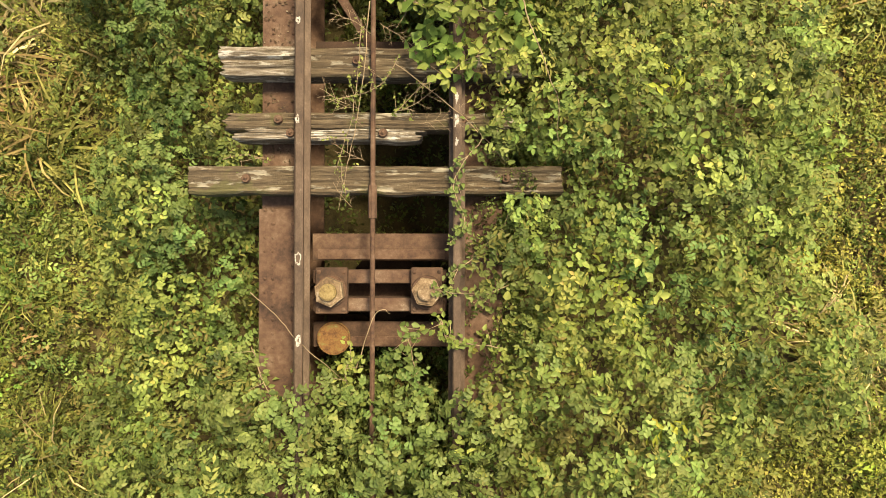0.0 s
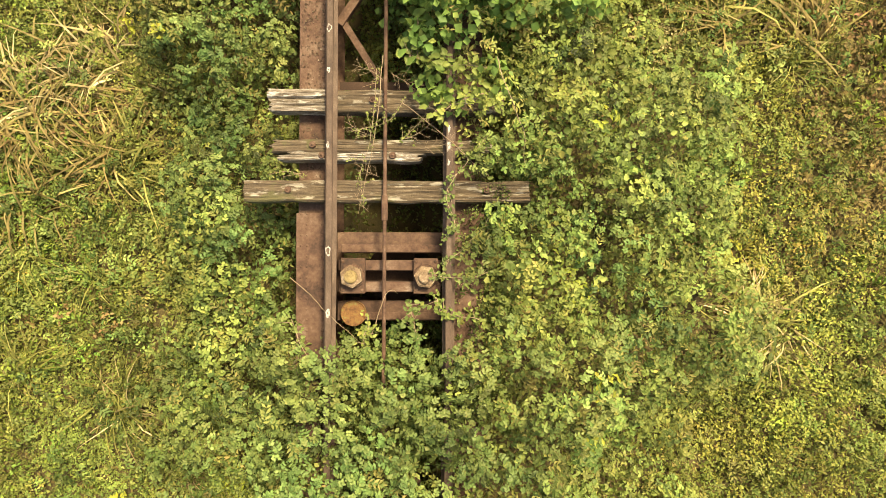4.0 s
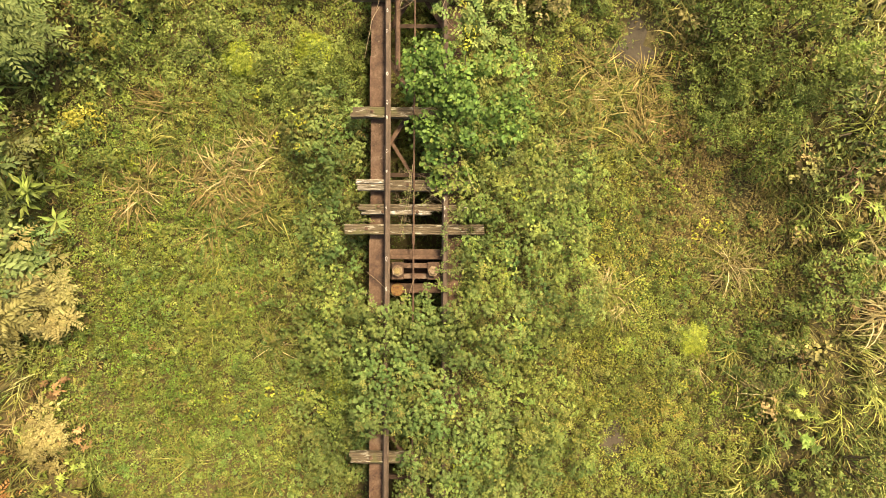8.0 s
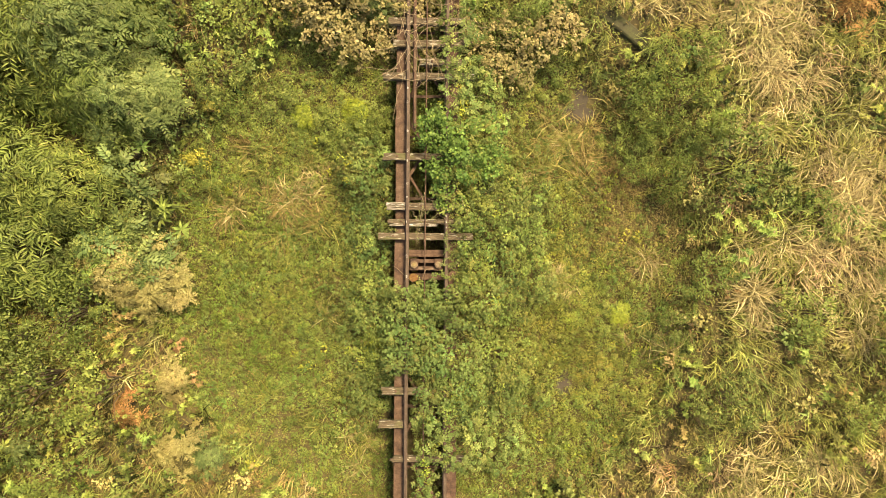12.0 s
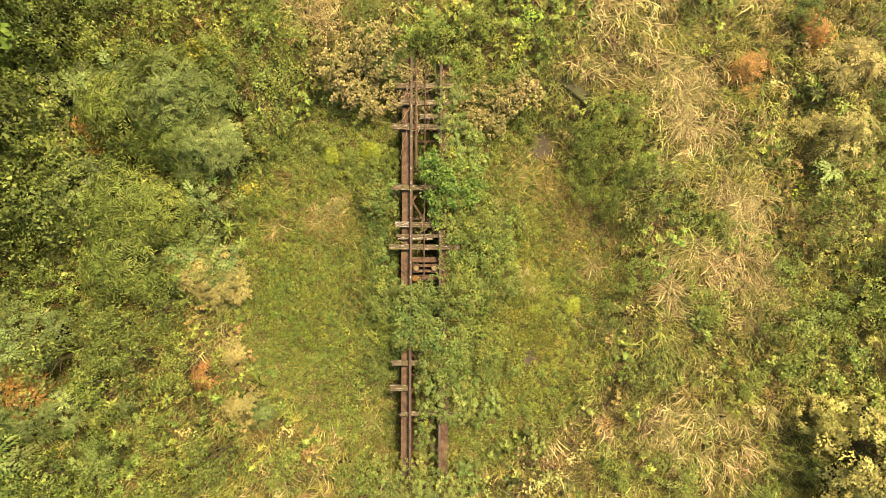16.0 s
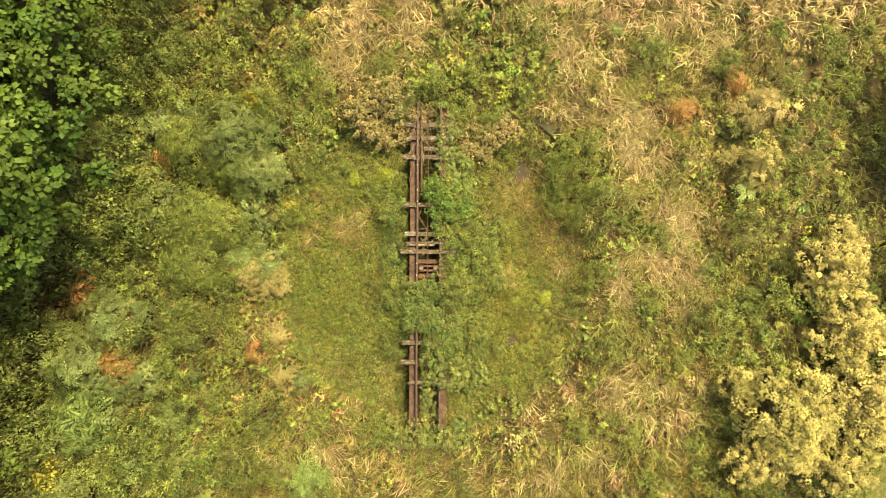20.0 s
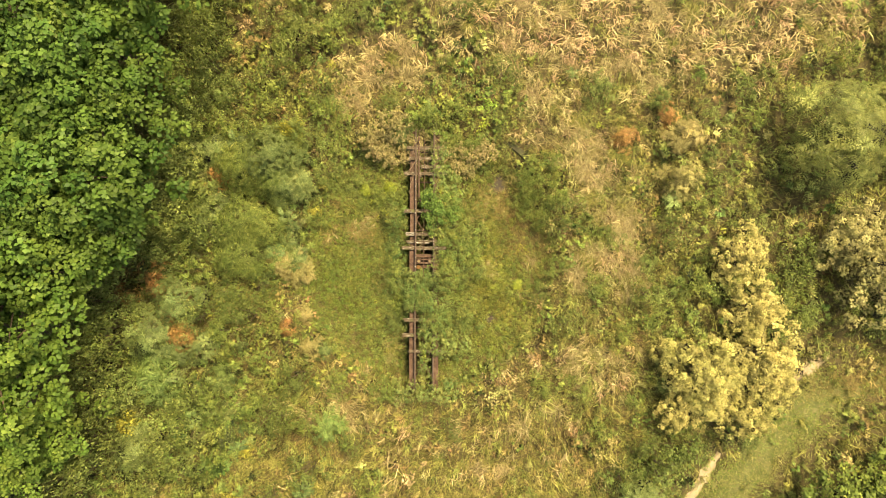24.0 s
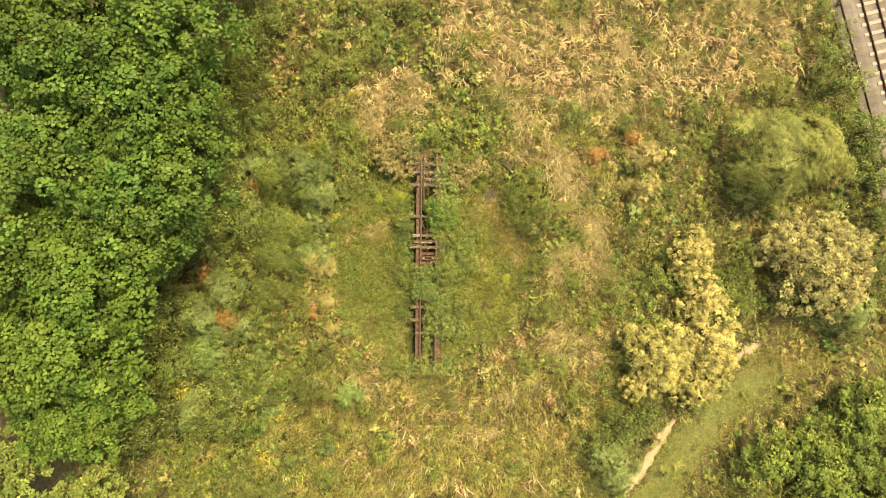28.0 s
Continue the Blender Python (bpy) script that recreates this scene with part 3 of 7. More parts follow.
for gx, side in ((-0.755, "west"), (0.745, "east")):
    hw = 0.195
    bm = bmesh.new()
    add_box(bm, gx - 0.008, gx + 0.008, SOUTH, NORTH, 0.36, FLANGE - 0.0225)
    girder = part("girder", bm, M_RUST, bridge, "riveted plate girder, red-brown with rust")
    for name, z0, z1 in (("top_flange", FLANGE - 0.022, FLANGE), ("bottom_flange", 0.335, 0.3595)):
        bm = bmesh.new()
        add_box(bm, gx - 0.16, gx + 0.16, SOUTH, NORTH, z0, z1)
        part(name, bm, M_RUST, girder, "flat rusty flange plate")
    for s in (-1, 1):
        bm = bmesh.new()
        add_box(bm, gx + s * 0.013 - 0.004, gx + s * 0.013 + 0.004, SOUTH, NORTH, FLANGE - 0.12, FLANGE - 0.0235)
        part("flange_angle", bm, M_RUST, girder)
    bm = bmesh.new()
    k = SOUTH + 0.1
    while k < NORTH - 0.05:
        for off in (-0.135, -0.075, 0.075, 0.135):
            if abs(off) > 0.1 and (int(k * 10) % 2):
                continue
            r = bmesh.ops.create_icosphere(bm, subdivisions=1, radius=0.016)
            bmesh.ops.scale(bm, vec=(1, 1, 0.6), verts=r["verts"])
            bmesh.ops.translate(bm, vec=(gx + off, k, FLANGE + (0.013 if -1.9 < k < 0.62 or 3.3 < k < 4.3 else 0.002)), verts=r["verts"])
        k += 0.105
    tagged(part("rivets", bm, M_RUST, girder), kind="stuff")
    # cover plates along the flange
    for y0, y1 in ((-1.9, 0.62), (3.3, 4.3)):
        bm = bmesh.new()
        add_box(bm, gx - hw + 0.012, gx + hw - 0.012, y0, y1, FLANGE, FLANGE + 0.012, 0.003)
        part("cover_plate", bm, M_RUST, girder, "rusty riveted cover plate")
    for y in np.arange(SOUTH + 0.6, NORTH, 1.5):
        bm = bmesh.new()
        add_box(bm, gx - 0.09, gx + 0.09, y - 0.006, y + 0.006, 0.36, FLANGE - 0.023)
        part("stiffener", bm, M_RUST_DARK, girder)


def sleeper(y, x0, x1, width, material, label, seed, ragged=0.03, split=False, tilt=0.0):
    """A worn wooden bridge sleeper with grooves along its grain and broken ends."""
    rng = np.random.default_rng(seed)
    nx, ny = max(14, int((x1 - x0) / 0.03)), 12
    h = 0.195
    xs = np.linspace(0, 1, nx + 1)
    grooves = rng.uniform(-1, 1, ny + 1)
    bm = bmesh.new()
    top, low = [], []
    ends0, ends1 = (np.clip(np.cumsum(rng.normal(0, ragged * 0.45, ny + 1)) + ragged * 0.6, 0, ragged * 1.6) for _ in range(2))
    for i, u in enumerate(xs):
        rt, rl = [], []
        for j in range(ny + 1):
            v = j / ny
            a, b = x0 + ends0[j], x1 - ends1[j]
            x = a + (b - a) * u
            g = 0.013 * grooves[j] * (0.5 + 0.8 * float(noise.noise((x * 2.6, j * 3.1, seed + 0.5)))) - 0.012 * max(0.0, float(noise.noise((x * 1.1, j * 2.3, seed + 7.5)))) + 0.008 * float(noise.noise((x * 2.2, j * 1.7, seed)))
            edge = 0.012 if j in (0, ny) else 0
            if split and 0.38 < v < 0.62:
                g -= 0.035 + 0.03 * float(noise.noise((x * 3, 4.0, seed)))
            yy = y + (v - 0.5) * width + tilt * (x - (x0 + x1) / 2) + (0.016 if j in (0, ny) else 0.008) * float(noise.noise((x * 3.6, 9.0 + (j > ny / 2), seed)))
            rt.append(bm.verts.new((x, yy, TIE_TOP - 0.008 + min(g, 0.007) - edge)))
            rl.append(bm.verts.new((x, yy, TIE_TOP - h)))
        top.append(rt)
        low.append(rl)
    for i in range(nx):
        for j in range(ny):
            bm.faces.new((top[i][j], top[i + 1][j], top[i + 1][j + 1], top[i][j + 1]))
            bm.faces.new((low[i][j], low[i][j + 1], low[i + 1][j + 1], low[i + 1][j]))
        for j, f in ((0, 1), (ny, 0)):
            q = (top[i][j], low[i][j], low[i + 1][j], top[i + 1][j])
            bm.faces.new(q if f else q[::-1])
    for i, f in ((0, 0), (nx, 1)):
        for j in range(ny):
            q = (top[i][j], low[i][j], low[i][j + 1], top[i][j + 1])
            bm.faces.new(q if f else q[::-1])
    bmesh.ops.recalc_face_normals(bm, faces=bm.faces)
    s = part("sleeper", bm, material, bridge, label)
    for bx in (x0 + 0.43, x1 - 0.43):
        if x1 - x0 > 1.2:
            bm = bmesh.new()
            bmesh.ops.create_cone(bm, cap_ends=True, segments=9, radius1=0.036, radius2=0.030, depth=0.022)
            bmesh.ops.create_icosphere(bm, subdivisions=1, radius=0.017, matrix=Matrix.Translation((0, 0, 0.012)))
            bmesh.ops.translate(bm, vec=(bx, y + 0.01, TIE_TOP + 0.006), verts=bm.verts)
            part("bolt", bm, M_RUST, s, "rusty hook bolt with washer")
    return s


BROWN_TIE = "mossy grey-brown weathered wooden sleeper"
WHITE_TIE = "bleached, splintered and split wooden sleeper"
sleeper(0.820, -1.405, 1.365, 0.205, M_WOOD, BROWN_TIE + ", longer than the rest", 1, 0.012)
sleeper(1.255, -1.17, 1.05, 0.125, M_WOOD, BROWN_TIE + ", split along its length", 2, 0.10)
sleeper(1.155, -1.08, 0.46, 0.085, M_BLEACHED, WHITE_TIE, 3, 0.12, tilt=-0.004)
sleeper(1.700, -1.185, -0.60, 0.215, M_BLEACHED, WHITE_TIE, 4, 0.05, True)
sleeper(1.690, -0.595, 1.10, 0.215, M_WOOD, BROWN_TIE, 5, 0.02)
sleeper(3.14, -1.30, 1.05, 0.20, M_WOOD, BROWN_TIE, 6, 0.03)
sleeper(5.49, -1.30, 1.36, 0.20, M_WOOD, BROWN_TIE, 7, 0.03)
sleeper(5.91, -0.30, 1.00, 0.19, M_WOOD, BROWN_TIE, 8, 0.05)
sleeper(6.45, -1.08, 1.10, 0.20, M_WOOD, BROWN_TIE, 9, 0.05)
sleeper(7.10, -1.15, 1.10, 0.20, M_WOOD, BROWN_TIE, 10, 0.05)
sleeper(-3.68, -1.29, 1.10, 0.20, M_WOOD, BROWN_TIE, 11, 0.05)
sleeper(-4.64, -1.39, -0.62, 0.21, M_WOOD, "pale weathered wooden sleeper stub", 12, 0.03)
sleeper(-5.64, -1.03, 1.15, 0.16, M_WOOD, BROWN_TIE + " with yellow lichen", 13, 0.08)

# middle of the bridge: cross beams, hanger plates and nuts over the pivot
for y0, y1, z in ((0.225, 0.435, 1.10), (-0.455, -0.255, 1.06)):
    bm = bmesh.new()
    add_box(bm, -0.545, 0.535, y0, y1, z - 0.02, z, 0.004)
    add_box(bm, -0.545, 0.535, (y0 + y1) / 2 - 0.008, (y0 + y1) / 2 + 0.008, 0.5, z - 0.02)
    add_box(bm, -0.545, 0.535, y0, y1, 0.48, 0.5)
    beam = part("cross_beam", bm, M_RUST_MID, bridge, "rusty cross beam between the girders")
    bm = bmesh.new()
    add_box(bm, -0.50, 0.49, y0 + 0.008, y0 + 0.085, z + 0.001, z + 0.014, 0.003)
    part("angle_bar", bm, M_RUST, beam, "rusty angle bar")
bm = bmesh.new()
bmesh.ops.create_cone(bm, cap_ends=True, segments=24, radius1=0.42, radius2=0.30, depth=1.75, matrix=Matrix.Translation((0, 0, -0.13)))
add_box(bm, -0.47, 0.47, -0.13, 0.13, 0.74, 1.02, 0.02)
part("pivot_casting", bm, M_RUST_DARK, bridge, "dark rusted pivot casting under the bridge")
for y0, y1 in ((0.055, 0.155), (-0.155, -0.055)):
    bm = bmesh.new()
    add_box(bm, -0.50, 0.50, y0, y1, 1.03, 1.29, 0.006)
    part("hanger_bar", bm, M_RUST, bridge, "flat rusty hanger bar")
for px in (-0.352, 0.352):
    bm = bmesh.new()
    add_box(bm, px - 0.118, px + 0.118, -0.168, 0.175, 1.291, 1.355, 0.006)
    plate = part("bearing_plate", bm, M_RUST_MID, bridge, "square rusty bearing plate")
    for ox, oy in ((-0.092, -0.135), (0.092, -0.135), (-0.092, 0.142), (0.092, 0.142)):
        bm = bmesh.new()
        r = bmesh.ops.create_icosphere(bm, subdivisions=2, radius=0.017)
        bmesh.ops.scale(bm, vec=(1, 1, 0.6), verts=r["verts"])
        bmesh.ops.translate(bm, vec=(px + ox, oy, 1.356), verts=r["verts"])
        part("rivet", bm, M_RUST, plate)
    bm = bmesh.new()
    bmesh.ops.create_cone(bm, cap_ends=True, segments=28, radius1=0.118, radius2=0.112, depth=0.018, matrix=Matrix.Translation((px, 0, 1.364)))
    part("washer", bm, M_RUST, plate)
    bm = bmesh.new()
    bmesh.ops.create_cone(bm, cap_ends=True, segments=6, radius1=0.110, radius2=0.110, depth=0.105, matrix=pose(px, 0, 1.425, 0, 0, 8 if px < 0 else 22))
    bmesh.ops.bevel(bm, geom=[e for e in bm.edges if all(v.co.z > 1.47 for v in e.verts)], offset=0.012, segments=2, affect="EDGES")
    part("hex_nut", bm, M_NUT, plate, "large ochre hexagonal nut")
    bm = bmesh.new()
    bmesh.ops.create_cone(bm, cap_ends=True, segments=26, radius1=0.064, radius2=0.060, depth=0.06, matrix=Matrix.Translation((px, 0, 1.490)))
    bmesh.ops.bevel(bm, geom=[e for e in bm.edges if all(v.co.z > 1.51 for v in e.verts)], offset=0.010, segments=2, affect="EDGES")
    part("bolt_end", bm, M_CAP if px < 0 else M_NUT, plate, "ochre painted bolt end" if px < 0 else "round threaded bolt end")
bm = bmesh.new()
for z, r in ((1.0605, 0.123), (1.110, 0.129), (1.124, 0.129), (1.127, 0.122), (1.119, 0.115), (1.118, 0.06)):
    ring = [bm.verts.new((-0.375 + r * math.cos(a * math.tau / 40), -0.379 + r * math.sin(a * math.tau / 40), z)) for a in range(40)]
    if z > 1.07:
        for a in range(40):
            bm.faces.new((prev[a], prev[(a + 1) % 40], ring[(a + 1) % 40], ring[a]))
    prev = ring
bm.faces.new(prev)
bmesh.ops.recalc_face_normals(bm, faces=bm.faces)
part("drum_cap", bm, M_ORANGE, bridge, "flat orange-rusted cap with a raised rim")


def rod(name, a, b, r, material, parent, label="", segs=10):
    a, b = Vector(a), Vector(b)
    bm = bmesh.new()
    m = Matrix.Translation((a + b) / 2) @ (b - a).to_track_quat("Z", "Y").to_matrix().to_4x4()
    bmesh.ops.create_cone(bm, cap_ends=True, segments=segs, radius1=r, radius2=r, depth=(b - a).length, matrix=m)
    return part(name, bm, material, parent, label)


tie_rod = rod("tie_rod", (-0.055, -5.8, 1.43), (-0.022, 7.6, 1.43), 0.019, M_RUST, bridge, "long rusty tension rod along the bridge")
turnbuckle = rod("turnbuckle", (-0.041, 0.535, 1.432), (-0.040, 0.775, 1.432), 0.032, M_RUST, tie_rod, "rusty turnbuckle", 8)


def brace(a, b, w=0.085):
    a, b = Vector(a), Vector(b)
    bm = bmesh.new()
    l = (b - a).length
    add_box(bm, -w / 2, w / 2, -l / 2, l / 2, -0.005, 0.005)
    add_box(bm, -w / 2, -w / 2 + 0.01, -l / 2, l / 2, -0.07, -0.0051)
    ang = math.atan2(b.y - a.y, b.x - a.x) - math.pi / 2
    bmesh.ops.transform(bm, matrix=Matrix.Translation((a + b) / 2) @ Matrix.Rotation(ang, 4, "Z"), verts=bm.verts)
    part("brace", bm, M_RUST, bridge, "diagonal rusty angle brace")


for k in range(-3, 4):
    y = k * 2.36 + 0.85
    if abs(y) < 0.9:
        continue
    brace((-0.56, y + 1.05 if y > 0 else y - 1.05, 0.98), (0.55, y - 0.62 if y > 0 else y + 0.62, 0.985))
    brace((0.55, y + 1.05 if y > 0 else y - 1.05, 0.962), (-0.56, y - 0.62 if y > 0 else y + 0.62, 0.965))
brace((-0.52, 2.62, 0.93), (-0.05, 1.88, 0.93), 0.07)
for k, y in enumerate((1.95, 3.78, 5.0, 6.9, -2.4, -4.2, -6.0, -7.7)):
    bm = bmesh.new()
    add_box(bm, -0.55, 0.54, y - 0.04, y + 0.04, 0.94, 0.95)
    add_box(bm, -0.55, 0.54, y + 0.03, y + 0.04, 0.86, 0.9399)
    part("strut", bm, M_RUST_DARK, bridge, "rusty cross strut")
for ex in (-0.755, 0.745):
    for ey in (SOUTH + 0.25, NORTH - 0.25):
        bm = bmesh.new()
        bmesh.ops.create_cone(bm, cap_ends=True, segments=24, radius1=0.21, radius2=0.21, depth=0.10, matrix=pose(ex, ey, 0.335 - 0.12, 90, 0, 0))
        part("end_wheel", bm, M_RUST_DARK, bridge, "rusty end wheel")

# ---------- plants: shared builders ----------
RNG = np.random.default_rng(7)


def grid_points(rng, x0, x1, y0, y1, step, jitter=0.9):
    X, Y = np.meshgrid(np.arange(x0, x1, step), np.arange(y0, y1, step), indexing="ij")
    X, Y = X.ravel(), Y.ravel()
    return X + rng.uniform(-jitter, jitter, X.size) * step, Y + rng.uniform(-jitter, jitter, X.size) * step


def on_bridge(x, y):
    """Where the open steelwork shows and nothing grows through."""
    west = (x > -1.02) & (x < -0.42) & (y > -0.62) & (y < 6.9)
    mid = (x > -0.55) & (x < 0.48) & (y > -0.50) & (y < 1.75)
    low = ((x > -1.02) & (x < -0.36) & (y > -7.2) & (y < -4.6)) | ((x > -0.66) & (x < -0.46) & (y > -4.7) & (y < -3.5)) | ((x > -1.3) & (x < -0.6) & (y > -4.78) & (y < -4.5))
    low2 = (x > 0.48) & (x < 0.90) & (y > -7.0) & (y < -6.45)
    east = (x > 0.46) & (x < 0.66) & (y > -0.52) & (y < 1.45)
    tie_end = (x > 0.5) & (x < 1.40) & (y > 0.69) & (y < 0.95)
    flange = (x > 0.72) & (x < 0.92) & (y > 0.48) & (y < 0.72)
    return west | mid | low | low2 | east | tie_end | flange


def cover(name, seed, rect, step, radius, per, size, material, height, mask, label, category="undergrowth", round_leaf=False, ratio=0.62, flat=0.75, upness=0.55, least=0.72, under=False, small=False, spray=0):
    """Low growth in small mounds over a stretch of ground, thinned by mask."""
    rng = np.random.default_rng(seed)
    x, y = grid_points(rng, *rect, step)
    keep = (rng.random(x.size) < mask(x, y)) & (under | ~on_bridge(x, y))
    x, y = x[keep], y[keep]
    z = ground_z(x, y) + height(x, y) * rng.uniform(least, 1.08, x.size)
    C = np.stack([x, y, z], 1)
    R = radius * rng.uniform(0.7, 1.3, x.size)
    if spray:
        P, U, N, L = dome_leaves(rng, C, R, per // (2 * spray + 1), size, flat, upness)
        P, U, N, L = spray_leaves(rng, P, U, N, size * 1.1 * spray, spray, size, 0.25)
    else:
        P, U, N, L = dome_leaves(rng, C, R, per, size, flat, upness)
    q = per // (2 * spray + 1) if spray else per
    tone, tint = (np.tile(np.repeat(np.clip(v, -0.6, 0.6), q), 2 * spray + 1) for v in (0.35 * fbm(x, y, 0.8, seed + 2) + rng.normal(0, 0.18, x.size), 0.4 * fbm(x, y, 1.1, seed + 4) + rng.normal(0, 0.2, x.size)))
    ok = under | ~on_bridge(P[:, 0], P[:, 1]) | (P[:, 2] > 1.9)
    P, U, N, L = P[ok], U[ok], N[ok], L[ok]
    ob = new(name, mesh_of(name, *leaves(P, U, N, L, ratio, 0.16, round_leaf, small), material, tone=tone[ok], tint=tint[ok]))
    return tagged(ob, label, category, kind="stuff")


def plateau(v, a, b, soft):
    return np.clip((v - a) / soft + 0.5, 0, 1) * np.clip((b - v) / soft + 0.5, 0, 1)


def mass(x, y):
    """How high the brambles stand round the bridge, with a ragged eastern edge."""
    x = x + 0.75 * fbm(x, y, 0.9, 57) * np.clip(x - 2.0, 0, 1)
    h = 1.80 * plateau(x, -1.25, 1.8, 0.5) * plateau(y, -3.15, -0.60, 0.28) + 1.38 * plateau(x, 0.60, 3.3, 0.35) * plateau(y, -1.6, 2.2, 1.0)
    h = np.maximum(h, 1.62 * plateau(x, -0.30, 1.7, 0.4) * plateau(y, -6.0, -2.8, 0.5))
    h = np.maximum.reduce([h, 1.45 * bump_at(x, y, 1.5, 1.8, 0.9, 1.3), 1.0 * bump_at(x, y, -1.75, 0.6, 0.75, 1.6), 1.0 * bump_at(x, y, -1.6, -1.4, 1.0, 1.2), 1.0 * bump_at(x, y, -1.8, 3.0, 1.0, 1.6),
                           1.0 * bump_at(x, y, 1.4, 3.6, 1.5, 1.7), 0.8 * bump_at(x, y, -1.7, -3.4, 0.9, 1.4), 1.0 * bump_at(x, y, 1.4, 5.2, 1.0, 1.2), 1.0 * bump_at(x, y, 2.2, -3.4, 1.2, 1.3), 0.8 * bump_at(x, y, 2.2, -5.2, 0.8, 1.2)])
    h = np.maximum(h, 1.62 * plateau(x, 0.36, 1.5, 0.3) * plateau(y, 1.7, 7.6, 0.6))
    h = np.maximum(h, 1.35 * plateau(x, -0.40, 0.42, 0.2) * plateau(y, -8.8, -5.6, 0.4))
    h = np.maximum(h, 1.40 * plateau(x, -2.0, 2.0, 0.6) * plateau(y, -9.3, -7.35, 0.3))
    return np.minimum(h, 1.82)


def hug(x, y):
    return np.clip(mass(x, y) * 2.2 - 0.35, 0, 1)


def inside(x, y):
    return np.hypot(x, y) < 8.3


# ---------- low growth ----------
def on_lane(x, y):
    """1 on the grassy lane, fading at its ragged edges."""
    c = np.interp(x, LANE_X, LANE_Y)
    slope = np.interp(x, (15, 20, 24, 29, 34), (1.42, 1.3, 1.0, 0.25, 0.05))
    d = np.abs(y - c) / np.hypot(1, slope) + 0.05 + 0.35 * fbm(x, y, 1.2, 41)
    return np.clip((1.9 - d) / 0.5, 0, 1) * (x > 14) * np.clip((28.5 - x) / 3, 0, 1)


def bare_mask(x, y):
    """0 on bare soil, paths and ballast, 1 elsewhere."""
    m = 1 - np.clip(1.3 * bump_at(x, y, 4.75, 4.9, 0.45, 0.65) + 1.0 * bump_at(x, y, 4.25, -3.7, 0.3, 0.5), 0, 0.93)
    m *= 1 - 0.93 * on_lane(x, y)
    mid = np.interp(y, (-20.5, -17.7, -15.9, -13.8, -12.0), (13.2, 14.9, 16.4, 17.9, 18.7))
    m *= np.where((np.abs(x - mid) < 0.48) & (y < -12.0), 0.02, 1.0)
    m *= 1 - np.clip(1.6 * bump_at(x, y, 24.5, -6.7, 1.0, 0.45), 0, 0.97)
    m *= 1 - 0.97 * np.clip(2.2 * bump_at(x + y, x - y, 13.0, -0.9, 0.40, 1.05) - 0.3, 0, 1)
    return m * (x < 31.0 + (19.5 - y) * 0.245)


def west_wood(x, y):
    edge = np.interp(y, [-20, -12.5, -8.5, -4.7, -1.0, 1.5, 5.5, 16, 24], [-22.5, -21, -18.5, -18.5, -17.5, -15.3, -14.6, -12.6, -11.5])
    return x < edge


def zone(x, y, rows):
    """The strongest of several soft round patches: centre, half-widths, weight."""
    return np.maximum.reduce([w * bump_at(x, y, cx, cy, rx, ry) for cx, cy, rx, ry, w in rows])


def straw_share(x, y):
    """How far tall dry grass has taken over."""
    g = zone(x, y, ((7, 15.5, 6.5, 4.5, 1.1), (15, 15.0, 8, 4.2, 1.1), (8.2, 9.6, 2.4, 2.0, 1.0), (10.4, 6.4, 1.7, 2.2, 1.1), (10.3, 3.9, 0.9, 0.9, 0.9), (12.2, 3.2, 1.2, 1.6, 1.0), (10.9, 0.1, 1.3, 1.2, 1.1), (13.0, -1.0, 1.2, 1.9, 1.0),
                    (9.6, -6.0, 2.8, 1.4, 1.05), (-5.5, -9.3, 3.2, 1.5, 0.7), (-2.4, 12.2, 3.0, 2.4, 0.95), (11.4, -7.8, 2.0, 1.2, 0.9), (23, 15.5, 6, 4, 0.9), (-8.6, -2.9, 1.2, 0.9, 0.6), (1.0, -12.5, 6.5, 3.5, 0.5), (6.5, -9.5, 3.0, 1.6, 0.6), (-4.2, -8.6, 1.6, 1.0, 0.55)))
    return np.clip(g * 1.25 + 0.3 * fbm(x, y, 1.6, 3) - 0.22, 0, 1)


def bronze_share(x, y):
    """Where herbs have withered to bronze and tan."""
    g = zone(x, y, ((17.6, 9.5, 2.8, 4.2, 1.0), (21.0, 10.5, 3.5, 3.5, 0.8), (15.4, 2.0, 2.6, 1.5, 0.7), (0.5, -13.0, 9.0, 4.5, 0.8), (-4.5, -13.2, 2.4, 2.0, 1.0), (8.0, -11.5, 4.5, 4.5, 1.05), (-11.0, 14.5, 4.5, 4.5, 0.85), (-13.5, 9.6, 2.5, 2.2, 0.6),
                    (-6.8, -6.0, 2.4, 3.4, 0.75), (-9.6, -3.8, 2.2, 2.2, 0.75), (-16.4, -3.0, 2.0, 2.2, 0.8), (-3.0, 10.0, 2.5, 1.5, 0.6), (27.5, -7.0, 3.5, 1.2, 1.0), (13.0, -4.4, 2.0, 1.6, 0.4), (24.0, 1.5, 2.0, 3.0, 0.5), (8.6, 0.2, 1.0, 2.6, 0.5)))
    return np.clip(g + 0.35 * fbm(x, y, 1.7, 71) - 0.12, 0, 1)


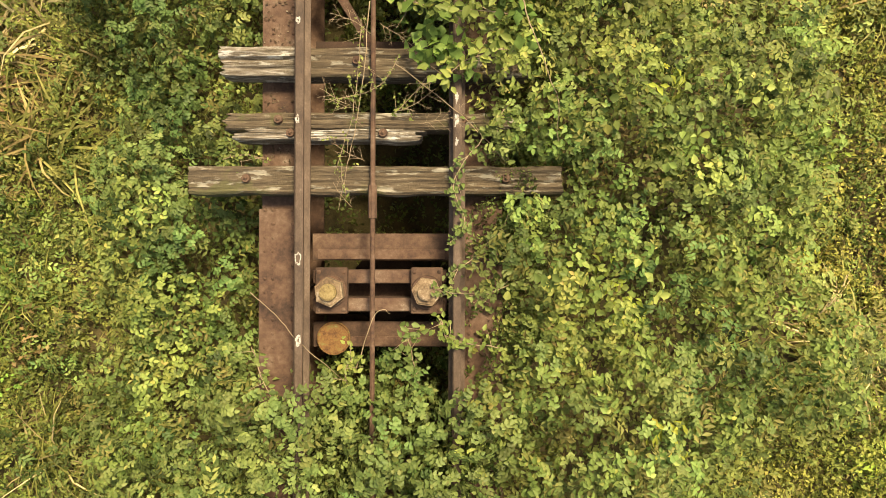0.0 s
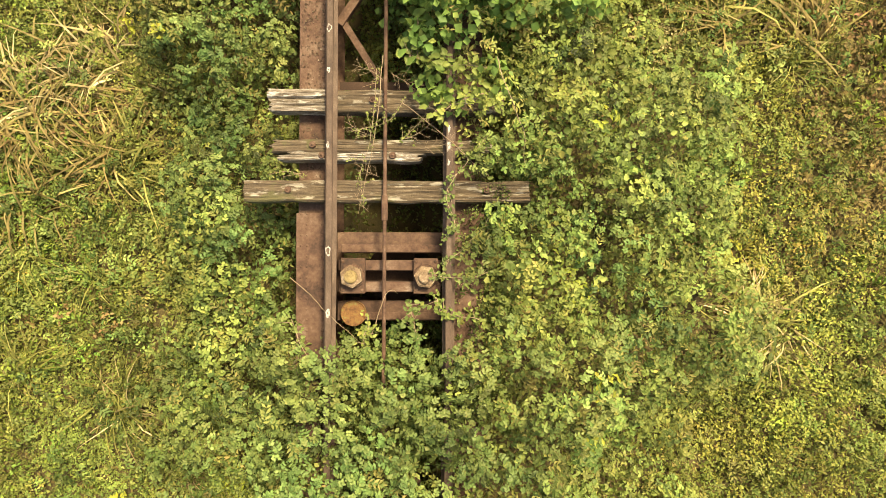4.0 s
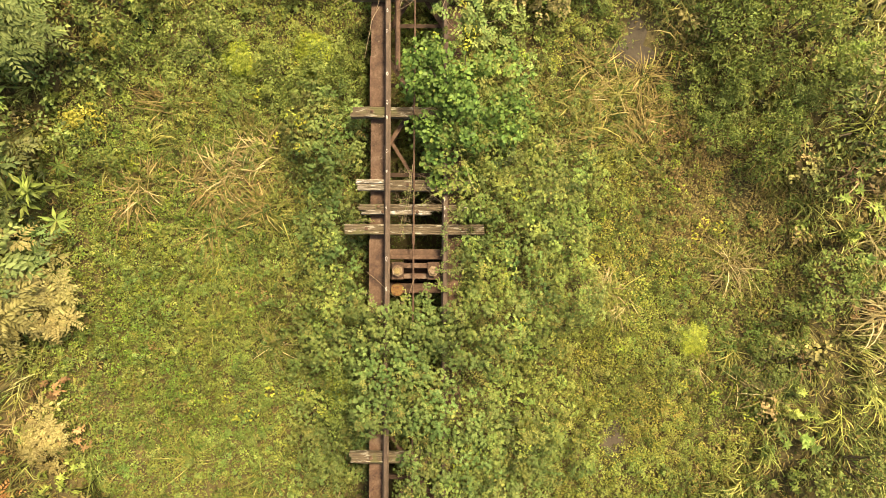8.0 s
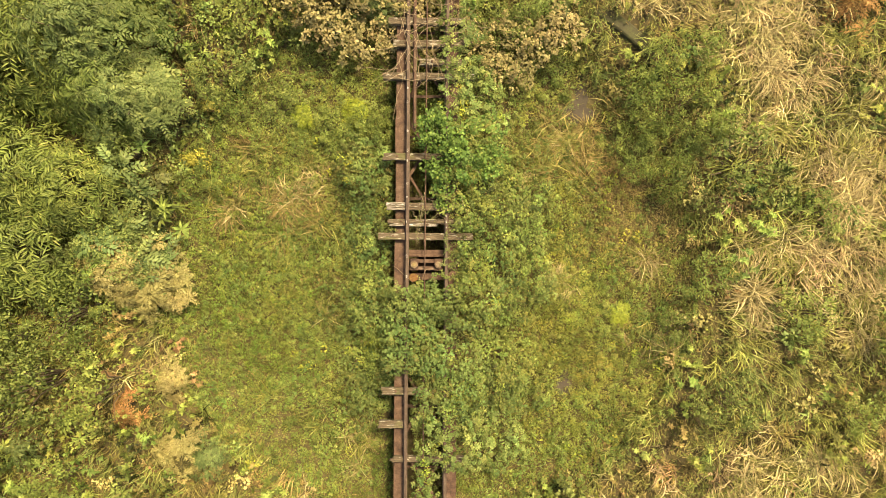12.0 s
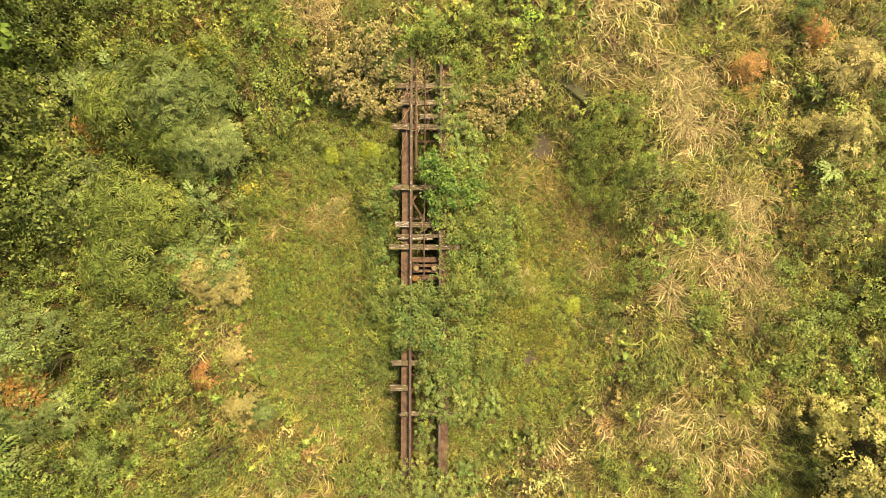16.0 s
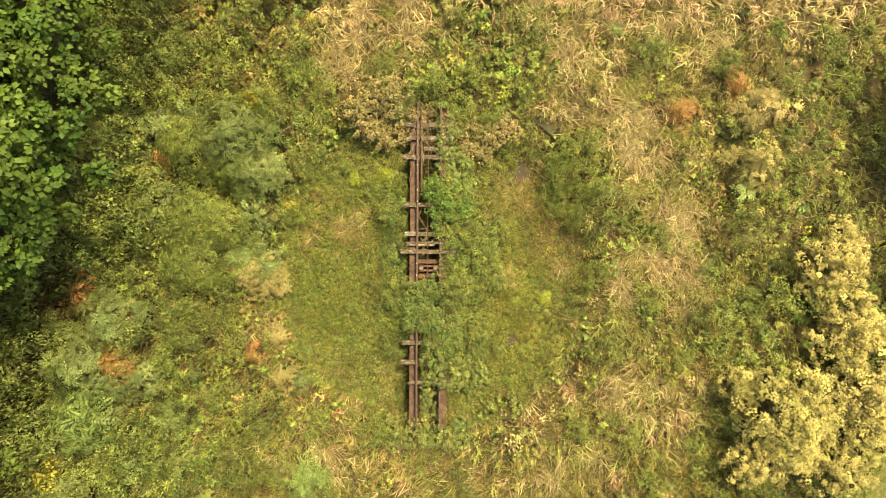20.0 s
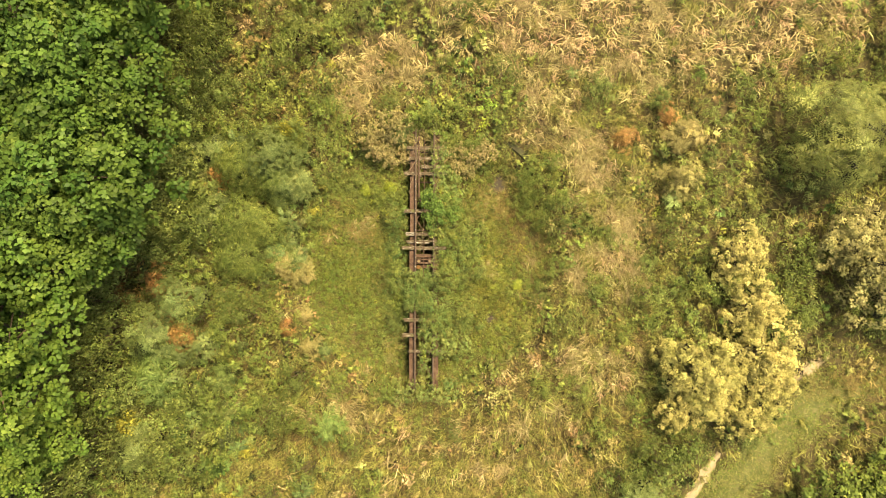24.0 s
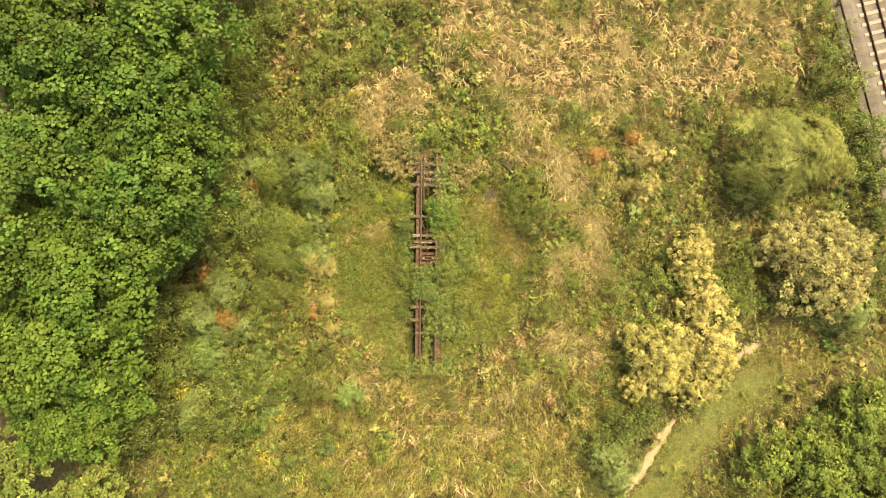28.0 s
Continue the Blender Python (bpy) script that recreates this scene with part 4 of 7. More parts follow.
def thicket_share(x, y):
    """Where green shrubby growth is thickest."""
    g = zone(x, y, ((-12.0, 4.2, 4.5, 4.6, 1.1), (-13.5, -9.5, 5.0, 4.0, 0.9), (-9.6, 1.4, 2.2, 2.2, 0.85), (9.9, 2.1, 0.8, 0.7, 1.2), (7.6, 3.8, 1.1, 1.6, 0.6), (15.6, 4.4, 1.8, 2.6, 0.6), (16.2, -2.4, 2.6, 2.6, 0.75), (14.2, -13.0, 2.6, 4.0, 0.9), (32.5, 8.0, 2.5, 8.0, 1.1),
                    (30.6, -4.0, 2.0, 2.0, 0.9), (23.2, -1.5, 1.8, 3.5, 0.8), (4.4, 13.4, 1.1, 1.0, 1.0), (2.4, 9.2, 1.6, 0.9, 0.7), (-6.8, 7.0, 2.6, 2.2, 0.7), (-17.0, -7.5, 2.2, 2.4, 0.8)))
    return np.clip(g + 0.35 * fbm(x, y, 2.0, 72) - 0.1, 0, 1)


def yellow_share(x, y):
    """Where fresh yellow-green weeds stand."""
    g = zone(x, y, ((3.2, 9.8, 3.0, 1.6, 0.9), (-7.6, -6.2, 3.4, 4.0, 0.85), (0.5, -12.0, 3.0, 4.0, 0.35), (-10.5, 11.5, 3.5, 3.5, 0.7), (3.5, -9.6, 3.5, 1.0, 0.7), (-7.9, 8.1, 1.3, 1.0, 0.9), (20.5, 13.5, 2.5, 2.0, 0.4), (27.0, 11.5, 3.0, 3.0, 0.6), (13.4, -9.5, 1.5, 2.0, 0.4)))
    return np.clip(g + 0.3 * fbm(x, y, 1.9, 73) - 0.05, 0, 1)


def outside(x, y):
    return (np.hypot(x, y) > 7.7) * bare_mask(x, y) * ~west_wood(x + 5.0, y)


NEAR = (-3.7, 4.9, -4.4, 3.6)


def in_near(x, y):
    return (x > NEAR[0]) & (x < NEAR[1]) & (y > NEAR[2]) & (y < NEAR[3])


def vine_share(x, y):
    v = np.maximum.reduce([bump_at(x, y, 1.5, 1.9, 0.8, 1.3), 0.9 * bump_at(x, y, 1.3, -0.6, 0.5, 0.9), 0.8 * bump_at(x, y, 2.4, 2.6, 0.9, 0.8), 0.8 * bump_at(x, y, 2.7, -1.2, 0.7, 0.7), 0.6 * bump_at(x, y, 3.4, 0.8, 0.8, 0.8), 0.7 * bump_at(x, y, 2.6, -2.6, 1.0, 1.0), 0.7 * bump_at(x, y, 1.9, -1.9, 0.5, 0.6), 0.6 * bump_at(x, y, 2.9, -0.2, 0.6, 0.8), 0.75 * bump_at(x, y, -2.0, -0.3, 0.5, 1.2), 0.65 * bump_at(x, y, -1.9, -2.2, 0.5, 0.7)])
    return np.clip(v * 1.3 + 0.5 * fbm(x, y, 0.8, 11) - 0.1 + 0.35 * (x > 0.5), 0, 1)


def growth(x, y):
    return mass(x, y) * (1 + 0.10 * fbm(x, y, 1.5, 12)) + 0.16 + 0.19 * fbm(x, y, 0.7, 2)


def low_share(x, y):
    return (1 - 0.7 * np.clip(1.3 * bump_at(x, y, 5.6, 2.9, 1.2, 2.4) + 1.1 * bump_at(x, y, 7.0, 0.9, 1.6, 1.5), 0, 1)) * inside(x, y) * (1 - hug(x, y)) * bare_mask(x, y) * np.clip(0.95 + 0.4 * fbm(x, y, 1.4, 8), 0.6, 1)


def low_height(x, y):
    return 0.13 + 0.09 * fbm(x, y, 0.8, 4) + 0.25 * mass(x, y)


def pit_heart(x, y):
    return (np.abs(x) < 6.4) & (np.abs(y) < 4.2)


cover("low_herbs", 21, (-6.6, 6.6, -4.4, 4.4), 0.15, 0.12, 62, 0.044, M_LOW, low_height, lambda x, y: low_share(x, y) * pit_heart(x, y), "low yellow-green herbs covering the pit floor", ratio=0.55, small=True)
cover("low_herbs", 20, (-8.6, 8.6, -8.6, 8.6), 0.20, 0.14, 44, 0.064, M_LOW, low_height, lambda x, y: low_share(x, y) * ~pit_heart(x, y), "low yellow-green herbs towards the pit's edge", ratio=0.52, small=True)
cover("leafy_herbs", 22, (-8.6, 8.6, -8.6, 8.6), 0.24, 0.16, 35, 0.050, M_HERB, lambda x, y: 0.20 + 0.12 * fbm(x, y, 0.8, 4) + 0.5 * mass(x, y),
      lambda x, y: inside(x, y) * bare_mask(x, y) * np.clip(0.40 + 0.8 * fbm(x, y, 1.3, 9) + 0.3 * hug(x, y) + 0.35 * (x < -1.0), 0.05, 1) * (1 - 0.6 * in_near(x, y) * hug(x, y)), "green leafy herbs among yellow-green ones", ratio=0.55, spray=2)
cover("bramble_cover", 23, NEAR, 0.165, 0.15, 65, 0.035, M_BRAMBLE, growth, lambda x, y: hug(x, y) * (1 - 0.75 * vine_share(x, y)) * np.clip(1.1 + 1.0 * fbm(x, y, 0.45, 19), 0.4, 1), "dense green brambles creeping over the bridge", "brambles", True, 0.80, upness=1.3, least=0.85, spray=2)
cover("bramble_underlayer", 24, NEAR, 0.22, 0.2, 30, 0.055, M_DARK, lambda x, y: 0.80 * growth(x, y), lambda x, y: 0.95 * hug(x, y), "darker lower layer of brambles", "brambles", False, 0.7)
cover("pointed_herbs", 28, (-5.2, 6.0, -4.4, 4.2), 0.20, 0.14, 26, 0.058, M_DRYHERB, lambda x, y: growth(x, y) + 0.02, lambda x, y: np.clip(0.45 + 0.9 * fbm(x, y, 0.9, 16), 0, 0.9) * np.clip(hug(x, y) + 0.45, 0, 1), "small pointed herbs growing through the brambles", "herbs", False, 0.40, least=0.8, spray=3)
cover("vine_cover", 25, NEAR, 0.18, 0.16, 45, 0.045, M_VINE, lambda x, y: growth(x, y) + 0.12, lambda x, y: hug(x, y) * vine_share(x, y) * np.clip(1.1 + 1.0 * fbm(x, y, 0.5, 18), 0.4, 1), "yellow-green vine with broad leaves over the brambles", "vine", True, 0.72, upness=1.3, spray=1)
cover("broad_vine_leaves", 29, NEAR, 0.26, 0.16, 9, 0.064, M_VINE, lambda x, y: growth(x, y) + 0.16, lambda x, y: hug(x, y) * (x > 0.4) * np.clip(0.15 + 1.1 * fbm(x, y, 0.7, 20) + 0.6 * bump_at(x, y, 1.8, 2.0, 0.8, 1.1), 0, 0.85), "broad soft green vine leaves", "vine", True, 0.85, upness=1.5)
cover("young_shoots", 26, (-6.5, 7.5, -6, 6), 0.30, 0.14, 18, 0.075, M_SHOOT, lambda x, y: growth(x, y) + 0.12, lambda x, y: inside(x, y) * np.clip(1.7 * fbm(x, y, 0.9, 14) - 0.5, 0, 0.8), "light yellow-green young shoots", "shoots", False, 0.45)
cover("bramble_cover_wide", 27, (-8.8, 8.8, -8.6, 8.6), 0.24, 0.2, 28, 0.085, M_BRAMBLE, growth, lambda x, y: hug(x, y) * (1 - in_near(x, y)) * (np.hypot(x, y) < 9), "green brambles along the bridge", "brambles", False, 0.62, upness=1.2, spray=2)

# dense herbs in the dark leaf colour, which stands in for part of the shade
cover("herbs_under_bridge", 61, (-1.0, 1.0, -1.2, 7.5), 0.17, 0.13, 22, 0.05, M_DARK, lambda x, y: 0.22 + 0.15 * fbm(x, y, 0.6, 50), lambda x, y: np.full_like(x, 0.9), "herbs under the bridge, their dark leaf colour deepening the shade", "herbs", under=True)
cover("fresh_herbs", 62, (-8.2, -3.2, -5, 4), 0.2, 0.13, 30, 0.045, M_FRESH, lambda x, y: 0.16 + 0.08 * fbm(x, y, 0.8, 51), lambda x, y: inside(x, y) * np.clip(1.2 * bump_at(x, y, -5.2, 0.2, 1.6, 2.2) + 0.9 * bump_at(x, y, -6.3, -1.2, 0.6, 1.0) + 0.5 * bump_at(x, y, -5, -3, 1, 1) + 0.2 * fbm(x, y, 0.9, 52), 0, 1), "fresh green herbs at the pit's west side", "herbs")
cover("yellow_herbs", 63, (2.5, 7.5, -6, 5.5), 0.17, 0.15, 34, 0.042, M_MOSSY, lambda x, y: 0.17 + 0.08 * fbm(x, y, 0.8, 53), lambda x, y: inside(x, y) * (1 - hug(x, y)) * bare_mask(x, y) * np.clip(1.6 * bump_at(x, y, 4.5, -3.2, 1.2, 1.2) + 0.8 * bump_at(x, y, 4.1, -1.6, 0.8, 0.9) + 0.7 * bump_at(x, y, 3.8, -5.0, 1.8, 1.2) + 0.8 * bump_at(x, y, 4.4, 1.6, 0.8, 2.6) + 0.5 * bump_at(x, y, 5.2, -0.6, 0.7, 0.8) + 0.3 * fbm(x, y, 0.9, 54), 0, 1), "yellow-green herbs at the pit's east side", "herbs")
cover("browned_herbs", 64, (-7.5, 8, -7, 7), 0.21, 0.14, 24, 0.055, M_BROWNED, lambda x, y: 0.17 + 0.10 * fbm(x, y, 0.8, 55), lambda x, y: inside(x, y) * (1 - hug(x, y)) * bare_mask(x, y) * np.clip(1.3 * bump_at(x, y, 5.5, 3.0, 1.0, 1.9) + 0.9 * bump_at(x, y, 6.8, 1.0, 1.2, 1.3) + 0.7 * bump_at(x, y, -4.1, -0.6, 0.9, 0.5) + 0.6 * bump_at(x, y, 4.9, 4.0, 0.7, 0.8) + 0.6 * bump_at(x, y, 2.75, 2.45, 0.3, 0.4) + 0.8 * bump_at(x, y, -3.7, 2.2, 0.9, 0.7) + 0.6 * bump_at(x, y, -2.6, -1.4, 0.4, 0.8) + 0.9 * fbm(x, y, 0.9, 56) - 0.35, 0, 0.9), "browned withered herbs in patches", "herbs")

FIELD = (-35, 36, -20, 21)


def litter(name, seed, rect, count, material, size, width, share, label):
    """Loose blades and dead leaves lying on the soil."""
    rng = np.random.default_rng(seed)
    x, y = rng.uniform(rect[0], rect[1], count), rng.uniform(rect[2], rect[3], count)
    keep = (rng.random(count) < share(x, y)) & ~on_bridge(x, y)
    x, y = x[keep], y[keep]
    n = len(x)
    a = rng.uniform(0, math.tau, n)
    U = unit(np.stack([np.cos(a), np.sin(a), rng.uniform(0.0, 0.5, n)], 1))
    N = unit(np.array([0, 0, 1.0]) + rng.normal(0, 0.3, (n, 3)))
    P = np.stack([x, y, ground_z(x, y) + rng.uniform(0.02, 0.10, n)], 1)
    V, F = leaves(P, U, N, size * rng.uniform(0.6, 1.3, n), width, 0.1, False, True)
    return tagged(new(name, mesh_of(name, V, F, material)), label, "litter", kind="stuff")


litter("grass_litter", 91, (-20, 31, -19, 20), 60000, M_BLADE, 0.26, 0.16, lambda x, y: (np.hypot(x, y) > 7.4) * np.clip(bare_mask(x, y) + 0.2 * on_lane(x, y), 0, 1), "matted grass and dead leaves on the soil")
litter("pit_litter", 92, (-8.4, 8.4, -8.4, 8.4), 42000, M_BROWNED, 0.085, 0.34, lambda x, y: inside(x, y) * bare_mask(x, y) * 0.9, "small dead leaves on the pit floor")
litter("brown_litter", 96, (4.4, 9.6, -1.5, 6.2), 26000, M_BROWNED, 0.085, 0.34, lambda x, y: (np.hypot(x, y) > 4.2) * bare_mask(x, y) * np.clip(1.4 * bump_at(x, y, 7.0, 1.2, 1.9, 2.0) + 0.9 * bump_at(x, y, 6.0, 3.2, 1.2, 2.0), 0, 1), "brown dead leaves under the bushes at the pit's east side")
litter("tiny_herbs", 97, (-8.4, 8.4, -8.4, 8.4), 110000, M_LOW, 0.062, 0.6, lambda x, y: inside(x, y) * bare_mask(x, y) * np.clip(0.9 - 0.8 * bump_at(x, y, 6.8, 1.4, 1.6, 2.2), 0, 1), "tiny herbs and moss on the pit floor")
litter("matted_grass", 98, (-17, 17, -13, 13), 110000, M_TANBLADE, 0.20, 0.14, lambda x, y: (np.hypot(x, y) > 7.4) * bare_mask(x, y), "matted dead grass between the weeds near the pit")
litter("matted_grass", 100, (-20, 14, -20, -12.5), 34000, M_BLADE, 0.30, 0.13, lambda x, y: bare_mask(x, y), "matted yellowed grass between the southern tufts")
litter("creeping_herbs", 99, (-17, 17, -13, 13), 90000, M_LOW, 0.085, 0.55, lambda x, y: (np.hypot(x, y) > 7.4) * bare_mask(x, y) * np.clip(0.6 + 0.6 * fbm(x, y, 1.1, 47), 0.15, 1), "small creeping herbs between the weeds near the pit")
litter("lane_turf", 93, (14, 31, -20, -5), 90000, M_TURF, 0.16, 0.22, lambda x, y: on_lane(x, y) * np.clip(0.65 + 0.6 * fbm(x, y, 1.0, 43), 0.1, 1), "short dry turf on the lane")
litter("lane_clover", 94, (14, 31, -20, -5), 60000, M_FRESH, 0.10, 0.6, lambda x, y: on_lane(x, y) * np.clip(0.25 + 0.9 * fbm(x, y, 1.5, 44) + 0.3 * bump_at(x, y, 22, -10.5, 2, 1.5), 0, 1), "fresh green clover on the lane")
litter("lane_edge_weeds", 95, (23, 34, -10.5, -5.5), 16000, M_BROWNED, 0.26, 0.16, lambda x, y: np.clip(1.2 * bump_at(x, y, 28, -7.5, 2.6, 0.9), 0, 0.95), "brown withered weeds at the lane's end")


def grass_field(name, seed, rect, count, material, height, reach, width, share, label, lean=None):
    rng = np.random.default_rng(seed)
    x, y = rng.uniform(rect[0], rect[1], count), rng.uniform(rect[2], rect[3], count)
    keep = (rng.random(count) < share(x, y)) & ~on_bridge(x, y)
    x, y = x[keep], y[keep]
    n = len(x)
    a = rng.uniform(0, math.tau, n) if lean is None else lean + 1.9 * fbm(x, y, 1.5, 31) + rng.normal(0, 0.5, n)
    D = np.stack([np.cos(a), np.sin(a), np.zeros(n)], 1)
    P = np.stack([x, y, ground_z(x, y)], 1)
    V, F = blades(P, D, height * rng.uniform(0.6, 1.2, n), reach * rng.uniform(0.6, 1.3, n), width * rng.uniform(0.7, 1.3, n))
    return tagged(new(name, mesh_of(name, V, F, material)), label, "grass", kind="stuff")


grass_field("pit_grass", 43, (-8.4, 8.4, -8.2, 8.2), 9000, M_BLADE, 0.30, 0.24, 0.010, lambda x, y: inside(x, y) * (1 - hug(x, y)) * np.clip(0.2 + 0.8 * fbm(x, y, 1.6, 33), 0.02, 0.9), "fine grass among the herbs in the pit")
grass_field("path_grass", 44, (14, 36, -20, -5), 50000, M_TURF, 0.16, 0.16, 0.026, lambda x, y: on_lane(x, y) * np.clip(0.5 + 0.9 * fbm(x, y, 1.5, 42), 0.1, 1), "short worn grass on the lane")


# ---------- shrubs, tussocks and trees ----------
def stem_mesh(rng, n, r, h, thick, base_r=0.08):
    """Thin tapered stems fanning out from the foot of a plant."""
    V, F = [], []
    for k in range(n):
        a = rng.uniform(0, math.tau)
        out = r * rng.uniform(0.25, 0.8)
        p0 = np.array([math.cos(a) * base_r, math.sin(a) * base_r, -0.08])
        p2 = np.array([math.cos(a + 0.2) * out, math.sin(a + 0.2) * out, h * rng.uniform(0.62, 0.92)])
        p1 = (p0 + p2) / 2 + np.array([0, 0, h * 0.14]) - 0.12 * (p2 - p0) * [1, 1, 0]
        for q, (p, t) in enumerate(((p0, thick), (p1, thick * 0.7), (p2, thick * 0.25))):
            for s in range(5):
                b = s / 5 * math.tau
                V.append(p + t * np.array([math.cos(b), math.sin(b), 0]))
        o = k * 15
        for q in range(2):
            for s in range(5):
                F.append((o + q * 5 + s, o + q * 5 + (s + 1) % 5, o + q * 5 + 5 + (s + 1) % 5, o + q * 5 + 5 + s))
    return np.array(V), np.array(F)


def crown_points(rng, n, r, h, low=0.35, power=0.6, rough=0.80):
    """Centres spread through the upper part of an uneven crown."""
    a = rng.uniform(0, math.tau, n)
    s = rng.random(n) ** power
    lobes = 1 + 0.22 * np.sin(3 * a + rng.uniform(0, 6)) + 0.14 * np.sin(5 * a + rng.uniform(0, 6))
    x, y = np.cos(a) * r * s * lobes, np.sin(a) * r * s * lobes
    z = h * (low + (1 - low) * np.sqrt(np.clip(1 - s**2 * 0.92, 0, 1))) * rng.uniform(rough, 1.06, n)
    return np.stack([x, y, z], 1)


def rosette_leaves(rng, C, axis, k, size, rise=0.35):
    """k narrow leaves fanning out from each centre."""
    C, axis = np.repeat(C, k, 0), np.repeat(axis, k, 0)
    m = len(C)
    t1 = unit(np.cross(axis, [0.31, 0.95, 0.02]))
    t2 = np.cross(axis, t1)
    a = np.tile(np.arange(k) / k * math.tau, m // k) + np.repeat(rng.uniform(0, 6, m // k), k) + rng.normal(0, 0.2, m)
    U = unit(t1 * np.cos(a)[:, None] + t2 * np.sin(a)[:, None] + axis * (rise + rng.normal(0, 0.18, (m, 1))))
    N = unit(axis - U * (axis * U).sum(1, keepdims=True) + rng.normal(0, 0.12, (m, 3)))
    return C, U, N, size * rng.uniform(0.7, 1.2, m)


# ---------- weeds over the open ground ----------
def close_by(x, y):
    return (np.abs(x) < 18) & (np.abs(y) < 12.5)


def ribbons(rng, P, heading, length, width, rise=1.25, fall=-0.75, curl=0.5, segs=4):
    """Grass blades that climb, bend over and hang: base P, heading in the plane, length, width."""
    n = len(P)
    bend = curl * rng.normal(0, 1, n)
    up0, up1 = rise + rng.normal(0, 0.16, n), fall + rng.normal(0, 0.3, n)
    step = (length / segs)[:, None]
    p, rows = P.astype(float), []
    for k in range(segs + 1):
        t = k / segs
        a, e = heading + bend * t, up0 + (up1 - up0) * t ** 0.8
        S = np.stack([-np.sin(a), np.cos(a), np.zeros(n)], 1) * (width * (0.5 - 0.42 * t * t))[:, None]
        rows += [p] if k == segs else [p - S, p + S]
        p = p + np.stack([np.cos(a) * np.cos(e), np.sin(a) * np.cos(e), np.sin(e)], 1) * step
    V = np.stack(rows, 1)
    k = np.arange(n)[:, None] * (2 * segs + 1)
    quads = np.concatenate([k + [2 * q, 2 * q + 1, 2 * q + 3, 2 * q + 2] for q in range(segs - 1)])
    return V.reshape(-1, 3), [quads, k + [2 * segs - 2, 2 * segs - 1, 2 * segs]]


def weed_shape(kind, rng, coarse):
    """One weed at its own foot: corners, arrays of faces, and how each corner's clump differs."""
    big = 1.3 if coarse else 0.85
    if kind == "ribbon":
        n = 14 if coarse else 20
        P = np.concatenate([rng.normal(0, 0.11, (n, 2)), np.full((n, 1), -0.03)], 1)
        a = np.where(rng.random(n) < 0.72, rng.normal(0, 0.5, n), rng.uniform(0, math.tau, n))
        V, F = ribbons(rng, P, a, rng.uniform(0.5, 1.0, n), (0.040 if coarse else 0.026) * rng.uniform(0.7, 1.3, n), 1.4, -0.65, 0.3, 3)
        return V, F, np.repeat(rng.normal(0, 0.34, n), len(V) // n)
    if kind == "whorl":
        n = 8 if coarse else 9
        C = crown_points(rng, n, 0.34, 0.66, 0.5, 0.6, 0.6)
        axis = unit(C * [1.0, 1.0, 0.2] + [0, 0, 0.6] + rng.normal(0, 0.2, C.shape))
        top = rosette_leaves(rng, C, axis, 7, 0.125 * big, 0.25)
        low = rosette_leaves(rng, C * [1.1, 1.1, 0.72], axis, 3, 0.12 * big, 0.1)
        P, U, N, L = (np.concatenate(v) for v in zip(top, low))
        lean = rng.normal(0, 0.36, n)
        V, F = leaves(P, U, N, L, 0.46, 0.12, False, coarse)
        return V, F, np.repeat(np.concatenate([np.repeat(lean, 7), np.repeat(lean, 3)]), len(V) // len(P))
    if kind == "frond":
        C = crown_points(rng, 3, 0.16, 0.8, 0.7, 0.6, 0.8)
        axis = unit(np.array([0, 0, 1.0]) + rng.normal(0, 0.2, C.shape))
        V, F = leaves(*frond_leaves(rng, C, axis, 4, 0.46, 4 if coarse else 6, 0.125 * big, 0.3, 0.45), 0.48, 0.1)
        return V, F, np.tile(np.repeat(rng.normal(0, 0.2, 12), 4), len(V) // 48)
    if kind == "narrow":
        C = crown_points(rng, 7, 0.33, 0.8, 0.5, 0.6, 0.6)
        axis = unit(C * [1.2, 1.2, 0.2] + [0, 0, 0.5] + rng.normal(0, 0.2, C.shape))
        V, F = leaves(*rosette_leaves(rng, C, axis, 9, 0.26 * big, 0.2), 0.25, 0.06)
        return V, F, np.repeat(rng.normal(0, 0.33, 7), 36)
    n, per = (9, 9) if coarse else (9, 10)
    C = crown_points(rng, n, 0.30, 0.5, 0.55, 0.6, 0.6)
    V, F = leaves(*dome_leaves(rng, C, np.full(n, 0.16), per, 0.10 * big, 0.7, 1.0, 0.1, 0.25, True), 0.72, 0.12, False, coarse)
    return V, F, np.repeat(rng.normal(0, 0.36, n), len(V) // n)


